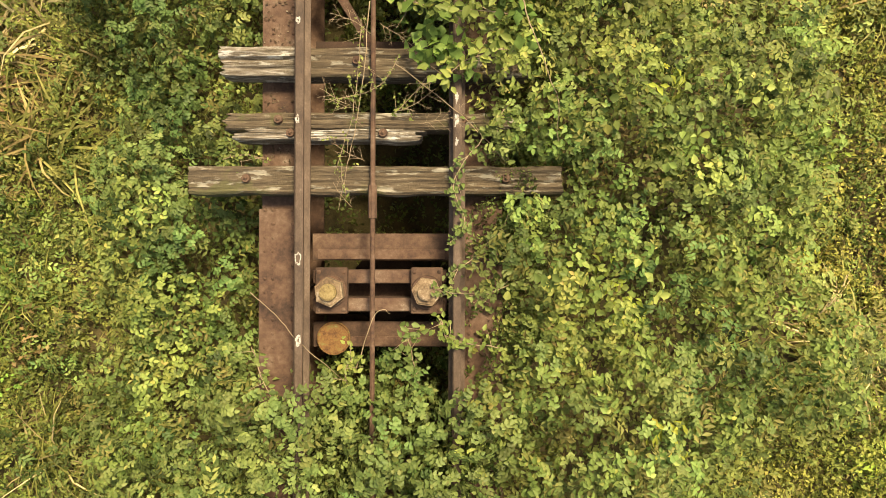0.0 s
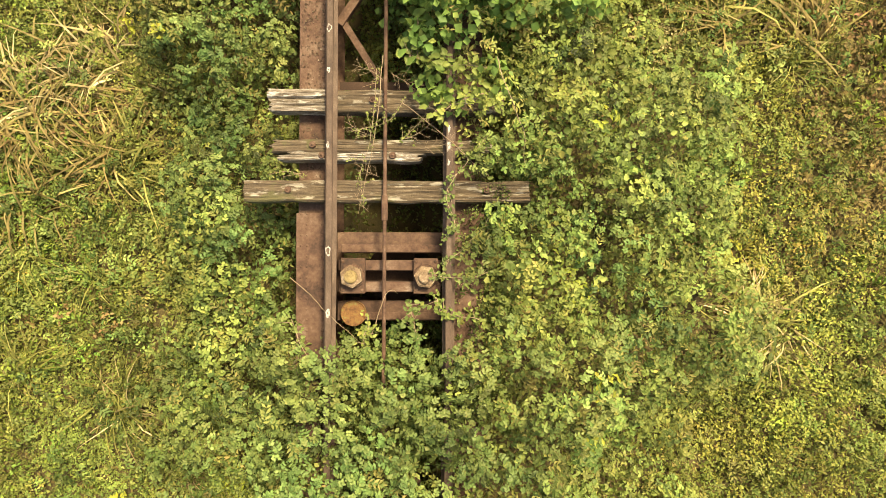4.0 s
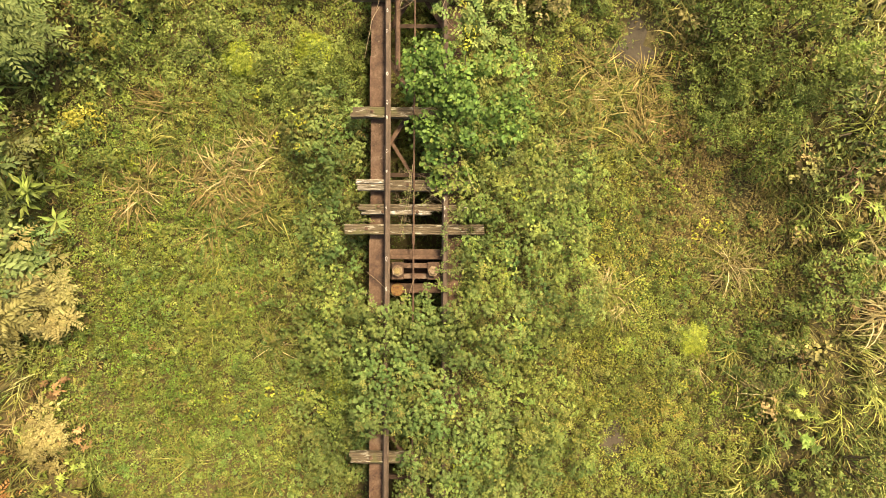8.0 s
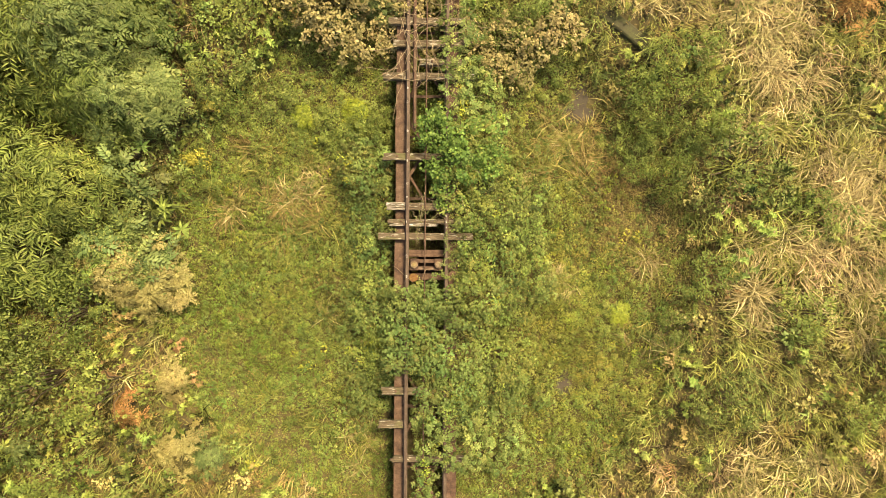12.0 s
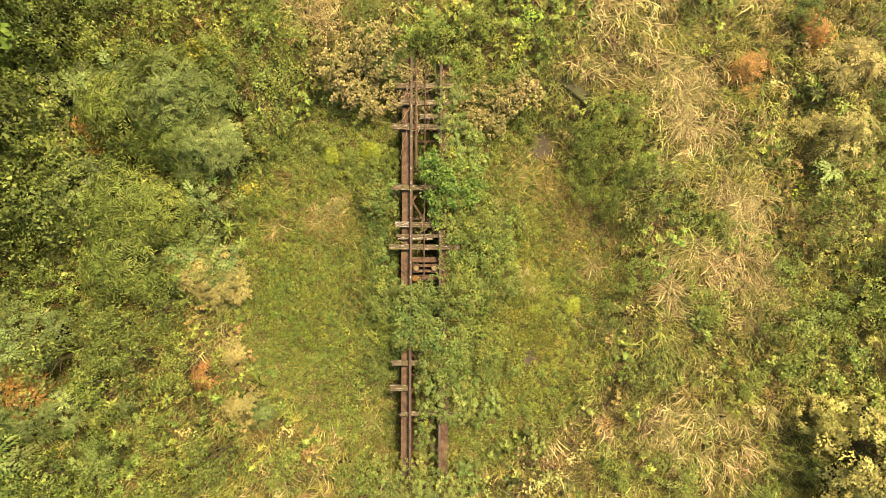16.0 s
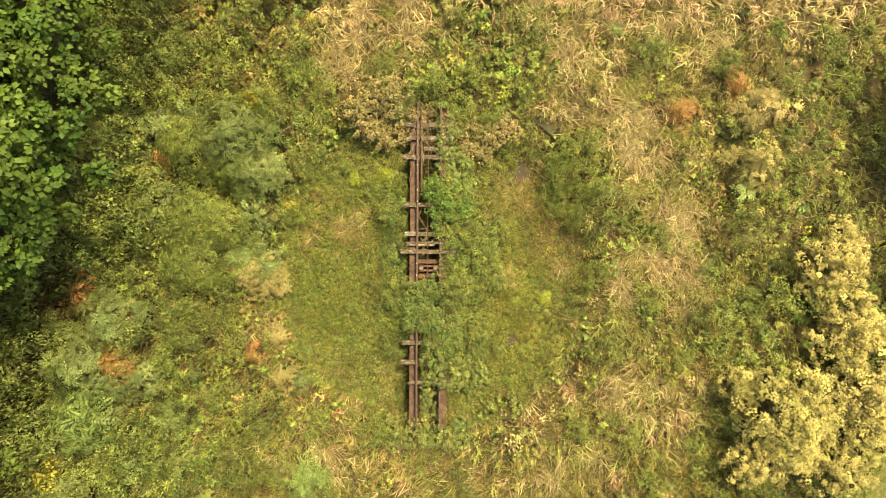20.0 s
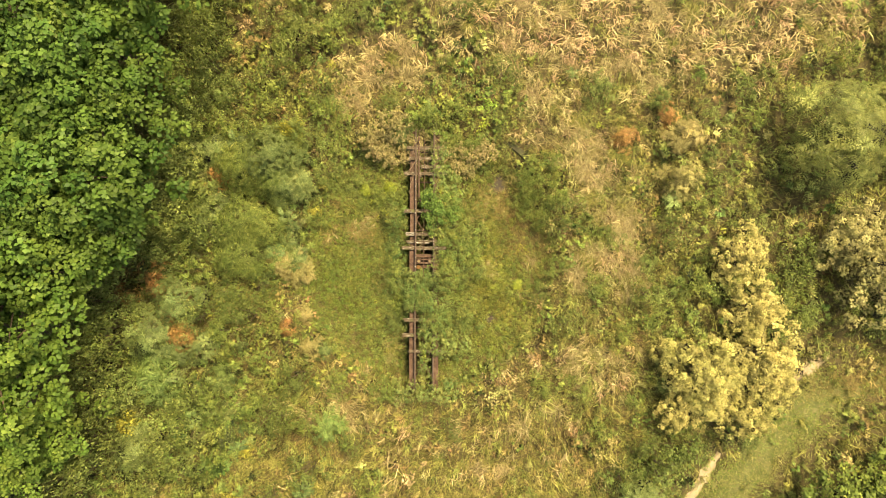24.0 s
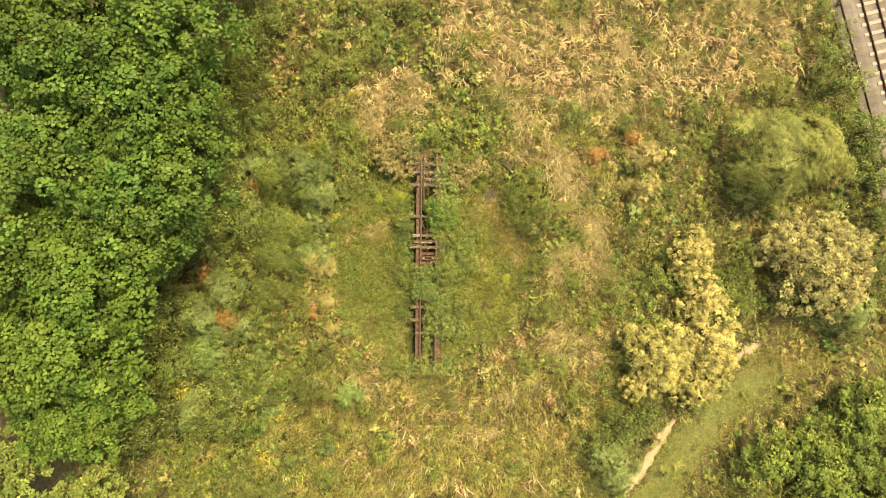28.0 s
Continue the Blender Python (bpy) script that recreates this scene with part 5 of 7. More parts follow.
WEEDS = {  # shape, leaf, size range, label
    "straw_grass": ("ribbon", M_STRAW, 0.85, 1.25, "tall dry straw-coloured grass bent over by the wind"),
    "pale_grass": ("ribbon", M_GREENBLADE, 0.6, 1.0, "yellowing green grass between the weeds"),
    "yellow_grass": ("ribbon", M_BLADE, 0.7, 1.1, "dense yellowed grass in tufts"),
    "tan_grass": ("ribbon", M_TANBLADE, 0.55, 0.95, "withered tan grass in patches"),
    "olive_weeds": ("whorl", M_OLIVE, 0.75, 1.3, "olive green leafy weeds"),
    "green_weeds": ("mound", M_BRAMBLE, 0.8, 1.4, "deeper green brambles in mounds"),
    "yellow_green_weeds": ("whorl", M_LOW, 0.7, 1.35, "yellow-green leafy weeds in patches"),
    "bronze_weeds": ("whorl", M_BROWNED, 0.65, 1.2, "withered bronze weeds"),
    "tan_weeds": ("mound", M_TAN, 0.7, 1.35, "dry tan weeds gone to seed"),
    "gold_weeds": ("mound", M_DRYGOLD, 0.7, 1.3, "dull golden leafy weeds"),
    "grey_ferns": ("frond", M_GREY, 0.8, 1.6, "grey-green feathery ferns"),
    "bamboo_grass": ("narrow", M_BAMBOO, 0.8, 1.4, "dwarf bamboo with long narrow green leaves"),
    "bright_shoots": ("mound", M_SHOOT, 0.6, 1.1, "bright yellow-green young shoots"),
}


def weed_weights(x, y):
    S, B, T, Y = straw_share(x, y), bronze_share(x, y), thicket_share(x, y), yellow_share(x, y)
    west = np.clip((-5.5 - x) / 2.5, 0, 1)
    east = np.clip((x - 4) / 3, 0, 1)
    south = np.clip((-7.6 - y) / 2, 0, 1) * np.clip((x + 13) / 4, 0, 1) * np.clip((13.5 - x) / 2, 0, 1)
    return {
        "straw_grass": 0.05 + 5.0 * S**1.4 + 0.15 * B + 0.9 * south, "yellow_grass": 0.12 + 3.0 * south + 0.75 * east, "tan_grass": 0.06 + 1.3 * B + 0.7 * S + 0.05 * east + 1.4 * south, "pale_grass": 0.34 + 0.6 * S + 0.8 * Y + 0.55 * B + 0.65 * east, "olive_weeds": 0.20 + 0.35 * T, "green_weeds": 0.12 + 0.8 * T, "yellow_green_weeds": 0.28 + 1.1 * Y + 0.08 * east,
        "bronze_weeds": 0.10 + 0.95 * B, "tan_weeds": 0.06 + 0.6 * B + 0.15 * S, "gold_weeds": 0.08 + 0.6 * B + 0.25 * Y + 0.12 * east, "grey_ferns": 0.05 + 0.5 * T * (0.3 + west), "bamboo_grass": 0.02 + 1.0 * T * west + 0.9 * T * (x > 13) + 2.0 * bump_at(x, y, 9.9, 2.1, 0.9, 0.7), "bright_shoots": 0.04 + 0.3 * Y + 0.1 * T,
    }


def weed_field(seed, rect, step, coarse, where, far):
    """Weeds of several kinds in patches: each spot takes the kind that does best there."""
    rng = np.random.default_rng(seed)
    x, y = grid_points(rng, *rect, step, 0.55)
    keep = (rng.random(x.size) < outside(x, y)) & where(x, y)
    x, y = x[keep], y[keep]
    weights = weed_weights(x, y)
    score = np.stack([np.log(weights[k]) + 1.15 * fbm(x, y, 1.7, 80 + i) + 0.5 * rng.gumbel(size=x.size) for i, k in enumerate(WEEDS)])
    best = score.argmax(0)
    flow = 4.2 + 1.6 * fbm(x, y, 3.0, 95)
    for i, (name, (shape, leaf, small, large, label)) in enumerate(WEEDS.items()):
        here = np.flatnonzero(best == i)
        variant = rng.integers(0, 5, len(here))
        V, F, tone, tint, o = [], {}, [], [], 0
        for v in range(5):
            at = here[variant == v]
            if not len(at):
                continue
            pv, pf, pt = weed_shape(shape, np.random.default_rng(3000 + v), coarse)
            m, nv = len(at), len(pv)
            s = rng.uniform(small, large, m) * (1 + 0.3 * fbm(x[at], y[at], 1.3, 97))
            a = flow[at] + rng.normal(0, 0.5, m) if shape == "ribbon" else rng.uniform(0, math.tau, m)
            c, d = np.cos(a) * s, np.sin(a) * s
            q = np.stack([pv[None, :, 0] * c[:, None] - pv[None, :, 1] * d[:, None] + x[at][:, None], pv[None, :, 0] * d[:, None] + pv[None, :, 1] * c[:, None] + y[at][:, None],
                          pv[None, :, 2] * (s * rng.uniform(0.5, 1.45, m))[:, None] + ground_z(x[at], y[at])[:, None]], 2)
            V.append(q.reshape(-1, 3))
            for f in (pf if isinstance(pf, list) else [pf]):
                F.setdefault(f.shape[1], []).append((f[None] + (np.arange(m) * nv)[:, None, None] + o).reshape(-1, f.shape[1]))
            tone.append(np.clip(rng.normal(0, 0.28, m)[:, None] + pt[None], -0.7, 0.8).ravel())
            tint.append(np.repeat(np.clip(rng.normal(0, 0.28, m), -0.6, 0.6), nv))
            o += m * nv
        if V:
            me = mesh_of(name, np.concatenate(V), [np.concatenate(f) for f in F.values()], leaf, tone=np.concatenate(tone), tint=np.concatenate(tint))
            tagged(new(name, me), label + far, "grass" if shape == "ribbon" else "weeds", kind="stuff")


weed_field(401, (-18, 18, -12.5, 12.5), 0.39, False, close_by, " near the pit")
weed_field(402, FIELD, 0.47, True, lambda x, y: ~close_by(x, y), " further off")

PLANT = {}


def plant_meshes(kind, variant, material, r, h, domes, dome_r, per, size, ratio, rosette, fold, thick, stems, low, frond=0, pairs=4, droop=0.4, clump=False, simple=False):
    key = (kind, variant, simple)
    if key in PLANT:
        return PLANT[key]
    rng = np.random.default_rng(hash_number(kind) + variant * 31)
    C = crown_points(rng, domes, r, h, low, 0.6, 0.62)
    small = simple
    if frond:
        axis = unit(C / [r, r, h] * [0.8, 0.8, 0.4] + [0, 0, 0.7] + rng.normal(0, 0.15, C.shape))
        P, U, N, L = frond_leaves(rng, C, axis, per, frond, pairs, size, 0.3, droop)
        small = simple or r > 2
    elif clump:
        P, U, N, L = dome_leaves(rng, C, dome_r * rng.uniform(0.7, 1.3, domes), per, size, 0.85, 0.45, 0.12, 0.16, True)
    elif rosette:
        axis = unit(C / [r, r, h] * [0.8, 0.8, 0.5] + [0, 0, 0.55] + rng.normal(0, 0.15, C.shape))
        P, U, N, L = rosette_leaves(rng, C, axis, per, size)
    else:
        P, U, N, L = dome_leaves(rng, C, dome_r * rng.uniform(0.7, 1.25, domes), per, size, 0.72)
    q = len(P) // domes
    lean = rng.normal(0, 0.32 if simple else 0.15, domes)
    tone = np.tile(np.repeat(lean, per), len(P) // (domes * per)) if frond else np.repeat(lean, q)
    crown = mesh_of("crown", *leaves(P, U, N, L * (1.2 if small and not frond else 1.0), ratio, fold, False, small), material, tone=tone)
    stem = mesh_of("stems", *stem_mesh(rng, stems, r, h, thick), M_BARK)
    PLANT[key] = (crown, stem)
    return PLANT[key]


def hash_number(text):
    return sum(ord(c) * (i + 1) for i, c in enumerate(text))


KINDS = {
    "bramble_bush": dict(material=M_BRAMBLE, r=0.8, h=0.95, domes=46, dome_r=0.17, per=56, size=0.046, ratio=0.70, rosette=False, fold=0.16, thick=0.012, stems=9, low=0.3, label="rounded green bramble bush", group=""),
    "dark_shrub": dict(material=M_DARK, r=1.0, h=1.3, domes=50, dome_r=0.22, per=24, size=0.08, ratio=0.5, rosette=False, fold=0.16, thick=0.022, stems=8, low=0.3, label="dark green bush with small leaves", group=""),
    "olive_shrub": dict(material=M_OLIVE, r=1.0, h=1.25, domes=46, dome_r=0.22, per=24, size=0.085, ratio=0.48, rosette=False, fold=0.16, thick=0.022, stems=8, low=0.3, label="olive green shrub turning yellow", group=""),
    "light_shrub": dict(material=M_VINE, r=0.8, h=1.1, domes=42, dome_r=0.18, per=24, size=0.07, ratio=0.55, rosette=False, fold=0.16, thick=0.015, stems=7, low=0.3, label="light yellow-green leafy bush", group=""),
    "shoot_shrub": dict(material=M_SHOOT, r=0.6, h=0.9, domes=40, dome_r=0.2, per=5, size=0.12, ratio=0.42, rosette=True, fold=0.1, thick=0.012, stems=6, low=0.35, frond=0.26, pairs=3, label="bright yellow-green feathery shrub", group=""),
    "yellow_shrub": dict(material=M_YELLOW, r=0.5, h=0.8, domes=34, dome_r=0.16, per=20, size=0.085, ratio=0.55, rosette=False, fold=0.14, thick=0.012, stems=6, low=0.35, label="small shrub with bright yellow leaves", group=""),
    "grey_shrub": dict(material=M_GREY, r=1.1, h=1.5, domes=54, dome_r=0.2, per=6, size=0.088, ratio=0.40, rosette=True, fold=0.1, thick=0.022, stems=7, low=0.35, frond=0.34, pairs=6, droop=0.35, label="grey-green shrub with feathery leaf rosettes", group=""),
    "golden_shrub": dict(material=M_DRYGOLD, r=1.0, h=1.3, domes=34, dome_r=0.2, per=6, size=0.105, ratio=0.42, rosette=True, fold=0.1, thick=0.02, stems=7, low=0.3, frond=0.36, pairs=6, label="golden yellow shrub with feathery leaves", group=""),
    "tan_shrub": dict(material=M_TAN, r=1.0, h=1.6, domes=100, dome_r=0.13, per=8, size=0.115, ratio=0.7, rosette=False, fold=0.14, thick=0.018, stems=14, low=0.55, clump=True, label="half-bare shrub with broad dry tan leaves", group=""),
    "red_shrub": dict(material=M_RED, r=0.9, h=0.9, domes=15, dome_r=0.2, per=6, size=0.14, ratio=0.34, rosette=True, fold=0.1, thick=0.015, stems=7, low=0.35, frond=0.46, pairs=6, label="russet red autumn fern", group=""),
    "bamboo_clump": dict(material=M_BAMBOO, r=1.1, h=1.5, domes=60, dome_r=0.2, per=4, size=0.16, ratio=0.2, rosette=True, fold=0.08, thick=0.012, stems=16, low=0.3, frond=0.4, pairs=4, droop=0.4, label="dwarf bamboo clump with long narrow leaves", group=""),
    "fern_shrub": dict(material=M_FERN, r=0.9, h=1.2, domes=9, dome_r=0.2, per=8, size=0.15, ratio=0.36, rosette=False, fold=0.1, thick=0.016, stems=6, low=0.5, frond=0.9, pairs=10, droop=0.35, label="pale green fern with large feathery fronds", group=""),
    "lobed_sapling": dict(material=M_LOBED, r=1.25, h=2.3, domes=150, dome_r=0.2, per=26, size=0.088, ratio=0.85, rosette=False, fold=0.12, thick=0.03, stems=6, low=0.5, label="fresh green sapling with broad lobed leaves", group=""),
    "golden_tree": dict(material=M_GOLD, r=2.3, h=4.0, domes=220, dome_r=0.25, per=36, size=0.12, ratio=0.55, rosette=False, fold=0.16, thick=0.06, stems=8, low=0.45, frond=0, pairs=3, droop=0.45, clump=True, label="small tree with golden yellow foliage", group=""),
    "pale_tree": dict(material=M_PALEGOLD, r=2.3, h=3.4, domes=230, dome_r=0.24, per=34, size=0.125, ratio=0.55, rosette=False, fold=0.16, thick=0.06, stems=8, low=0.4, frond=0, pairs=3, droop=0.45, clump=True, label="small tree with pale ochre foliage", group=""),
    "fine_tree": dict(material=M_GREY, r=2.4, h=4.2, domes=110, dome_r=0.32, per=6, size=0.19, ratio=0.46, rosette=False, fold=0.14, thick=0.06, stems=8, low=0.4, frond=0.5, pairs=5, droop=0.5, label="small grey-green tree with fine feathery foliage", group=""),
    "olive_tree": dict(material=M_OLIVETREE, r=2.6, h=4.2, domes=180, dome_r=0.32, per=7, size=0.15, ratio=0.36, rosette=False, fold=0.14, thick=0.07, stems=8, low=0.4, frond=0.6, pairs=5, droop=0.5, label="small bushy tree with fine olive foliage", group=""),
    "thicket_shrub": dict(material=M_THICKET, r=1.6, h=2.4, domes=70, dome_r=0.30, per=27, size=0.15, ratio=0.66, rosette=False, fold=0.16, thick=0.04, stems=8, low=0.35, frond=0, pairs=3, droop=0.5, clump=True, label="dense green thicket bush", group=""),
}
NAMES = {"fern_shrub": "fern", "shoot_shrub": "shrub", "dark_shrub": "bush", "olive_shrub": "shrub", "light_shrub": "leafy_bush", "yellow_shrub": "shrub", "grey_shrub": "feathery_shrub", "golden_shrub": "golden_shrub", "tan_shrub": "shrub", "red_shrub": "fern", "thicket_shrub": "thicket_bush",
         "bramble_bush": "bramble_bush", "bamboo_clump": "dwarf_bamboo", "lobed_sapling": "sapling", "golden_tree": "tree", "fine_tree": "tree", "pale_tree": "tree", "olive_tree": "tree"}
turns = np.random.default_rng(99)


def plant(kind, x, y, scale=1.0, note="", squash=1.0):
    k = dict(KINDS[kind])
    label, group = k.pop("label"), k.pop("group")
    crown, stem = plant_meshes(kind, int(turns.integers(0, 3)), simple=math.hypot(x, y) > 13.5, **k)
    ob = new(NAMES[kind])
    if math.hypot(x, y) > 8.5 and k["h"] < 2:
        squash *= 1.3
    ob.matrix_world = pose(x, y, gz(x, y), 0, 0, float(turns.uniform(0, 360))) @ Matrix.Diagonal((scale, scale, scale * squash, 1))
    part("woody_base", stem, M_BARK, ob, "thin brown stems")
    part("crown", crown, None, ob)
    tagged(ob, label + (" " + note if note else ""), "tree" if NAMES[kind] in ("tree", "sapling") else "shrub")
    return ob


# beside and over the bridge
plant("lobed_sapling", 0.86, 3.2, 1.0, "leaning over the rails")
plant("lobed_sapling", 0.55, 3.75, 0.62, "beside the bridge")
for x, y, s, q in ((-1.45, 3.85, 0.62, 1.9), (-1.55, 3.30, 0.42, 2.2), (-1.95, 4.3, 0.7, 1.5), (-2.3, 3.8, 0.7, 1.3), (-2.9, 4.3, 0.75, 1.2), (-1.35, 4.5, 0.5, 2.0)):
    plant("light_shrub", x, y, s, "beside the girder", q)
plant("light_shrub", 1.75, 3.3, 1.0, "beside the bridge")
plant("light_shrub", 1.25, 4.6, 0.7, "beside the bridge")
plant("light_shrub", 1.35, 2.1, 0.72, "hanging over the sleepers", 1.3)
plant("dark_shrub", 2.75, 0.75, 0.8, "in the pit", 0.9)
plant("olive_shrub", -2.2, 0.6, 0.6, "in the pit", 0.7)
plant("light_shrub", -1.75, 2.2, 0.6, "in the pit", 0.8)
for x, y, s, q in ((-0.85, -1.25, 0.72, 2.35), (-0.2, -1.15, 0.7, 2.35), (0.8, -1.05, 0.7, 2.35), (-0.8, -2.0, 0.8, 2.1), (-0.85, -2.9, 0.7, 2.3)):
    plant("bramble_bush", x, y, s, "growing over the girder", q)
for x, y, s, q in ((0.98, 0.40, 0.50, 3.2), (0.95, -0.30, 0.52, 3.05), (1.05, 1.05, 0.42, 3.6), (1.05, 0.75, 0.45, 3.3)):
    plant("bramble_bush", x, y, s, "leaning against the girder", q)
plant("bramble_bush", 0.35, -1.6, 1.15, "growing over the rails", 1.65)
plant("bramble_bush", -0.35, -2.5, 1.0, "growing over the rails", 1.75)
plant("bramble_bush", 0.75, -3.4, 1.1, "growing over the rails", 1.6)
plant("bramble_bush", 0.95, -4.6, 1.0, "beside the rails", 1.5)
for x, y, s, q in ((-1.45, -2.3, 0.6, 1.8), (-1.6, -3.0, 0.7, 1.5), (-1.75, -3.9, 0.6, 1.2), (-2.0, -1.3, 0.55, 1.3)):
    plant("light_shrub", x, y, s, "beside the girder", q)
plant("shoot_shrub", -1.55, -2.6, 0.7, "beside the girder")
plant("yellow_shrub", 2.3, -3.35, 0.62, "in the pit", 0.9)
plant("shoot_shrub", 5.95, -1.5, 0.55, "in the pit", 0.6)
plant("shoot_shrub", -3.9, 4.5, 0.55, "in the pit")
plant("shoot_shrub", -2.2, 4.6, 0.7, "in the pit")
plant("light_shrub", -3.0, 4.2, 0.9, "in the pit", 0.7)
plant("olive_shrub", -4.6, 4.7, 0.9, "in the pit", 0.7)
for x, y, s in ((-2.1, 6.6, 0.8), (-3.2, 7.6, 0.9), (-1.8, 8.5, 0.9), (-2.6, 8.2, 0.7), (3.9, 7.0, 0.7), (2.3, 7.0, 0.6), (0.9, 7.4, 0.6), (-3.0, 7.0, 0.8), (-1.2, 6.9, 0.6), (-0.9, 7.6, 0.7), (-2.2, 7.7, 0.7), (0.25, 6.6, 0.42), (1.3, 6.9, 0.6), (2.0, 6.0, 0.62), (2.8, 5.9, 0.6), (3.2, 6.7, 0.7), (-0.2, 7.9, 0.55)):
    plant("tan_shrub", x, y, s, "beside the bridge end", 1.15)
for x, y, s in ((1.0, 6.3, 0.6), (1.9, 7.2, 0.8), (2.6, 7.3, 0.8), (-1.8, 7.4, 0.55), (-3.6, 7.6, 0.8), (0.5, 8.3, 0.7), (3.9, 6.2, 0.6)):
    plant("olive_shrub", x, y, s, "beside the bridge end", 1.0)
plant("olive_shrub", -2.6, 8.0, 1.0, "at the pit's edge")
plant("light_shrub", 1.6, 7.9, 1.2, "at the pit's edge")
plant("light_shrub", -0.4, 8.8, 1.1, "at the pit's edge")
plant("grey_shrub", -1.5, 8.0, 0.8, "at the pit's edge")
plant("light_shrub", 3.2, 7.4, 1.0, "at the pit's edge")
for x, y, s in ((6.7, 3.5, 0.7), (7.8, 3.5, 0.6)):
    plant("bramble_bush", x, y, s, "at the pit's edge")
plant("light_shrub", 7.0, 4.3, 0.9, "at the pit's edge")
for x, y, s in ((6.2, 2.9, 0.7), (7.2, 2.5, 0.75), (6.6, 4.1, 0.7), (7.5, 3.1, 0.7)):
    plant("light_shrub", x, y, s, "over bare brown ground", 1.2)
plant("light_shrub", 6.3, 5.0, 1.0, "at the pit's edge")
plant("light_shrub", 7.6, 4.9, 1.0, "at the pit's edge")
plant("olive_shrub", 7.5, -2.0, 0.7, "at the pit's edge", 0.8)
plant("olive_shrub", 8.6, -3.8, 0.9, "at the pit's edge")
plant("golden_shrub", -8.4, -0.3, 1.1, "at the pit's edge")
plant("golden_shrub", -8.1, -0.8, 0.8, "at the pit's edge")
plant("golden_shrub", -9.0, -0.2, 0.9, "at the pit's edge")
plant("golden_shrub", -7.7, -0.5, 0.7, "at the pit's edge")
plant("golden_shrub", -7.6, -3.4, 0.55, "at the pit's edge")
plant("golden_shrub", -7.0, -5.4, 0.7, "at the pit's edge")
plant("grey_shrub", -6.4, -5.7, 0.55, "at the pit's edge")
plant("red_shrub", -8.6, -4.2, 0.55, "at the pit's edge")
plant("grey_shrub", -8.4, 4.7, 1.2, "at the pit's edge")
plant("bamboo_clump", -9.2, 4.9, 1.2, "at the thicket's edge")
plant("olive_shrub", -6.2, 5.6, 1.1, "at the pit's edge")
plant("yellow_shrub", -7.0, 3.0, 0.8, "at the pit's edge")
plant("light_shrub", -7.9, 7.7, 1.2, "among dwarf bamboo")
plant("yellow_shrub", -8.2, 8.0, 1.3, "among dwarf bamboo", 1.5)
plant("light_shrub", -6.8, 2.6, 0.8, "at the pit's edge")
plant("olive_shrub", -8.6, 3.2, 1.0, "among dwarf bamboo")
for x, y, s in ((-2.9, 3.6, 0.7), (-3.9, 3.7, 0.65), (-5.2, 4.0, 0.8), (-6.0, 4.6, 0.9), (-4.4, 5.1, 0.6), (5.9, 3.9, 0.7), (8.3, 3.9, 0.8), (6.9, 5.9, 0.9), (8.0, 6.3, 0.9)):
    plant("light_shrub", x, y, s, "at the pit's edge", 0.8)
for x, y, s in ((0.85, 4.35, 0.55), (0.9, 5.1, 0.6), (0.85, 5.9, 0.5), (1.5, 5.6, 0.7)):
    plant("light_shrub", x, y, s, "beside the bridge", 1.75)
plant("tan_shrub", 2.95, 2.65, 0.35, "withered in the pit", 0.5)
# west of the pit
plant("red_shrub", -16.2, -0.9, 1.2, "below the tall trees", 1.7)
plant("red_shrub", -18.4, -2.2, 0.9, "below the tall trees")
plant("red_shrub", -14.7, -4.6, 1.15, "among weeds", 1.7)
plant("red_shrub", -13.3, 4.3, 0.75, "in the thicket", 1.9)
plant("red_shrub", -12.9, 5.3, 0.7, "in the thicket", 1.9)
plant("yellow_shrub", -18.0, -9.8, 1.4, "among weeds", 1.5)
plant("yellow_shrub", -12.0, -15.0, 1.3, "among weeds")
plant("yellow_shrub", -11.0, -11.8, 0.9, "among weeds")
plant("fern_shrub", -15.9, -7.0, 1.35, "among weeds", 1.3)
plant("fern_shrub", -5.9, -10.2, 0.9, "among weeds")
for x, y, s in ((-13.9, -7.8, 1.2), (-14.8, -8.7, 1.3), (-13.0, -9.2, 1.1), (-16.6, -8.2, 1.1), (-11.6, -2.0, 1.2)):
    plant("dark_shrub", x, y, s, "among weeds")
for x, y, s in ((-15.4, 6.0, 0.72), (-13.4, 3.0, 0.62), (-16.2, 3.4, 0.7), (-13.0, 6.6, 0.5)):
    plant("fine_tree", x, y, s, "below the tall trees", 0.8)
plant("light_shrub", -7.0, -9.8, 1.4, "among weeds")
plant("olive_shrub", -15.2, 4.2, 2.2, "below the tall trees", 1.1)
plant("olive_shrub", -13.0, 3.6, 1.6, "in the thicket")
plant("dark_shrub", -13.6, 2.2, 1.8, "in the thicket")
plant("dark_shrub", -16.0, 1.6, 1.6, "below the tall trees")
plant("light_shrub", -14.8, 1.0, 1.2, "below the tall trees")
plant("dark_shrub", -9.6, 6.4, 1.4, "in the thicket")
plant("bamboo_clump", -10.0, 2.0, 1.2, "in the thicket")
plant("olive_shrub", -11.2, 0.4, 1.4, "in the thicket")
plant("dark_shrub", -9.6, -1.2, 1.2, "in the thicket")
plant("olive_shrub", -9.0, -9.4, 1.5, "among weeds")
plant("dark_shrub", -14.2, -10.2, 1.5, "among weeds")
plant("grey_shrub", -17.4, -11.4, 1.3, "among weeds")
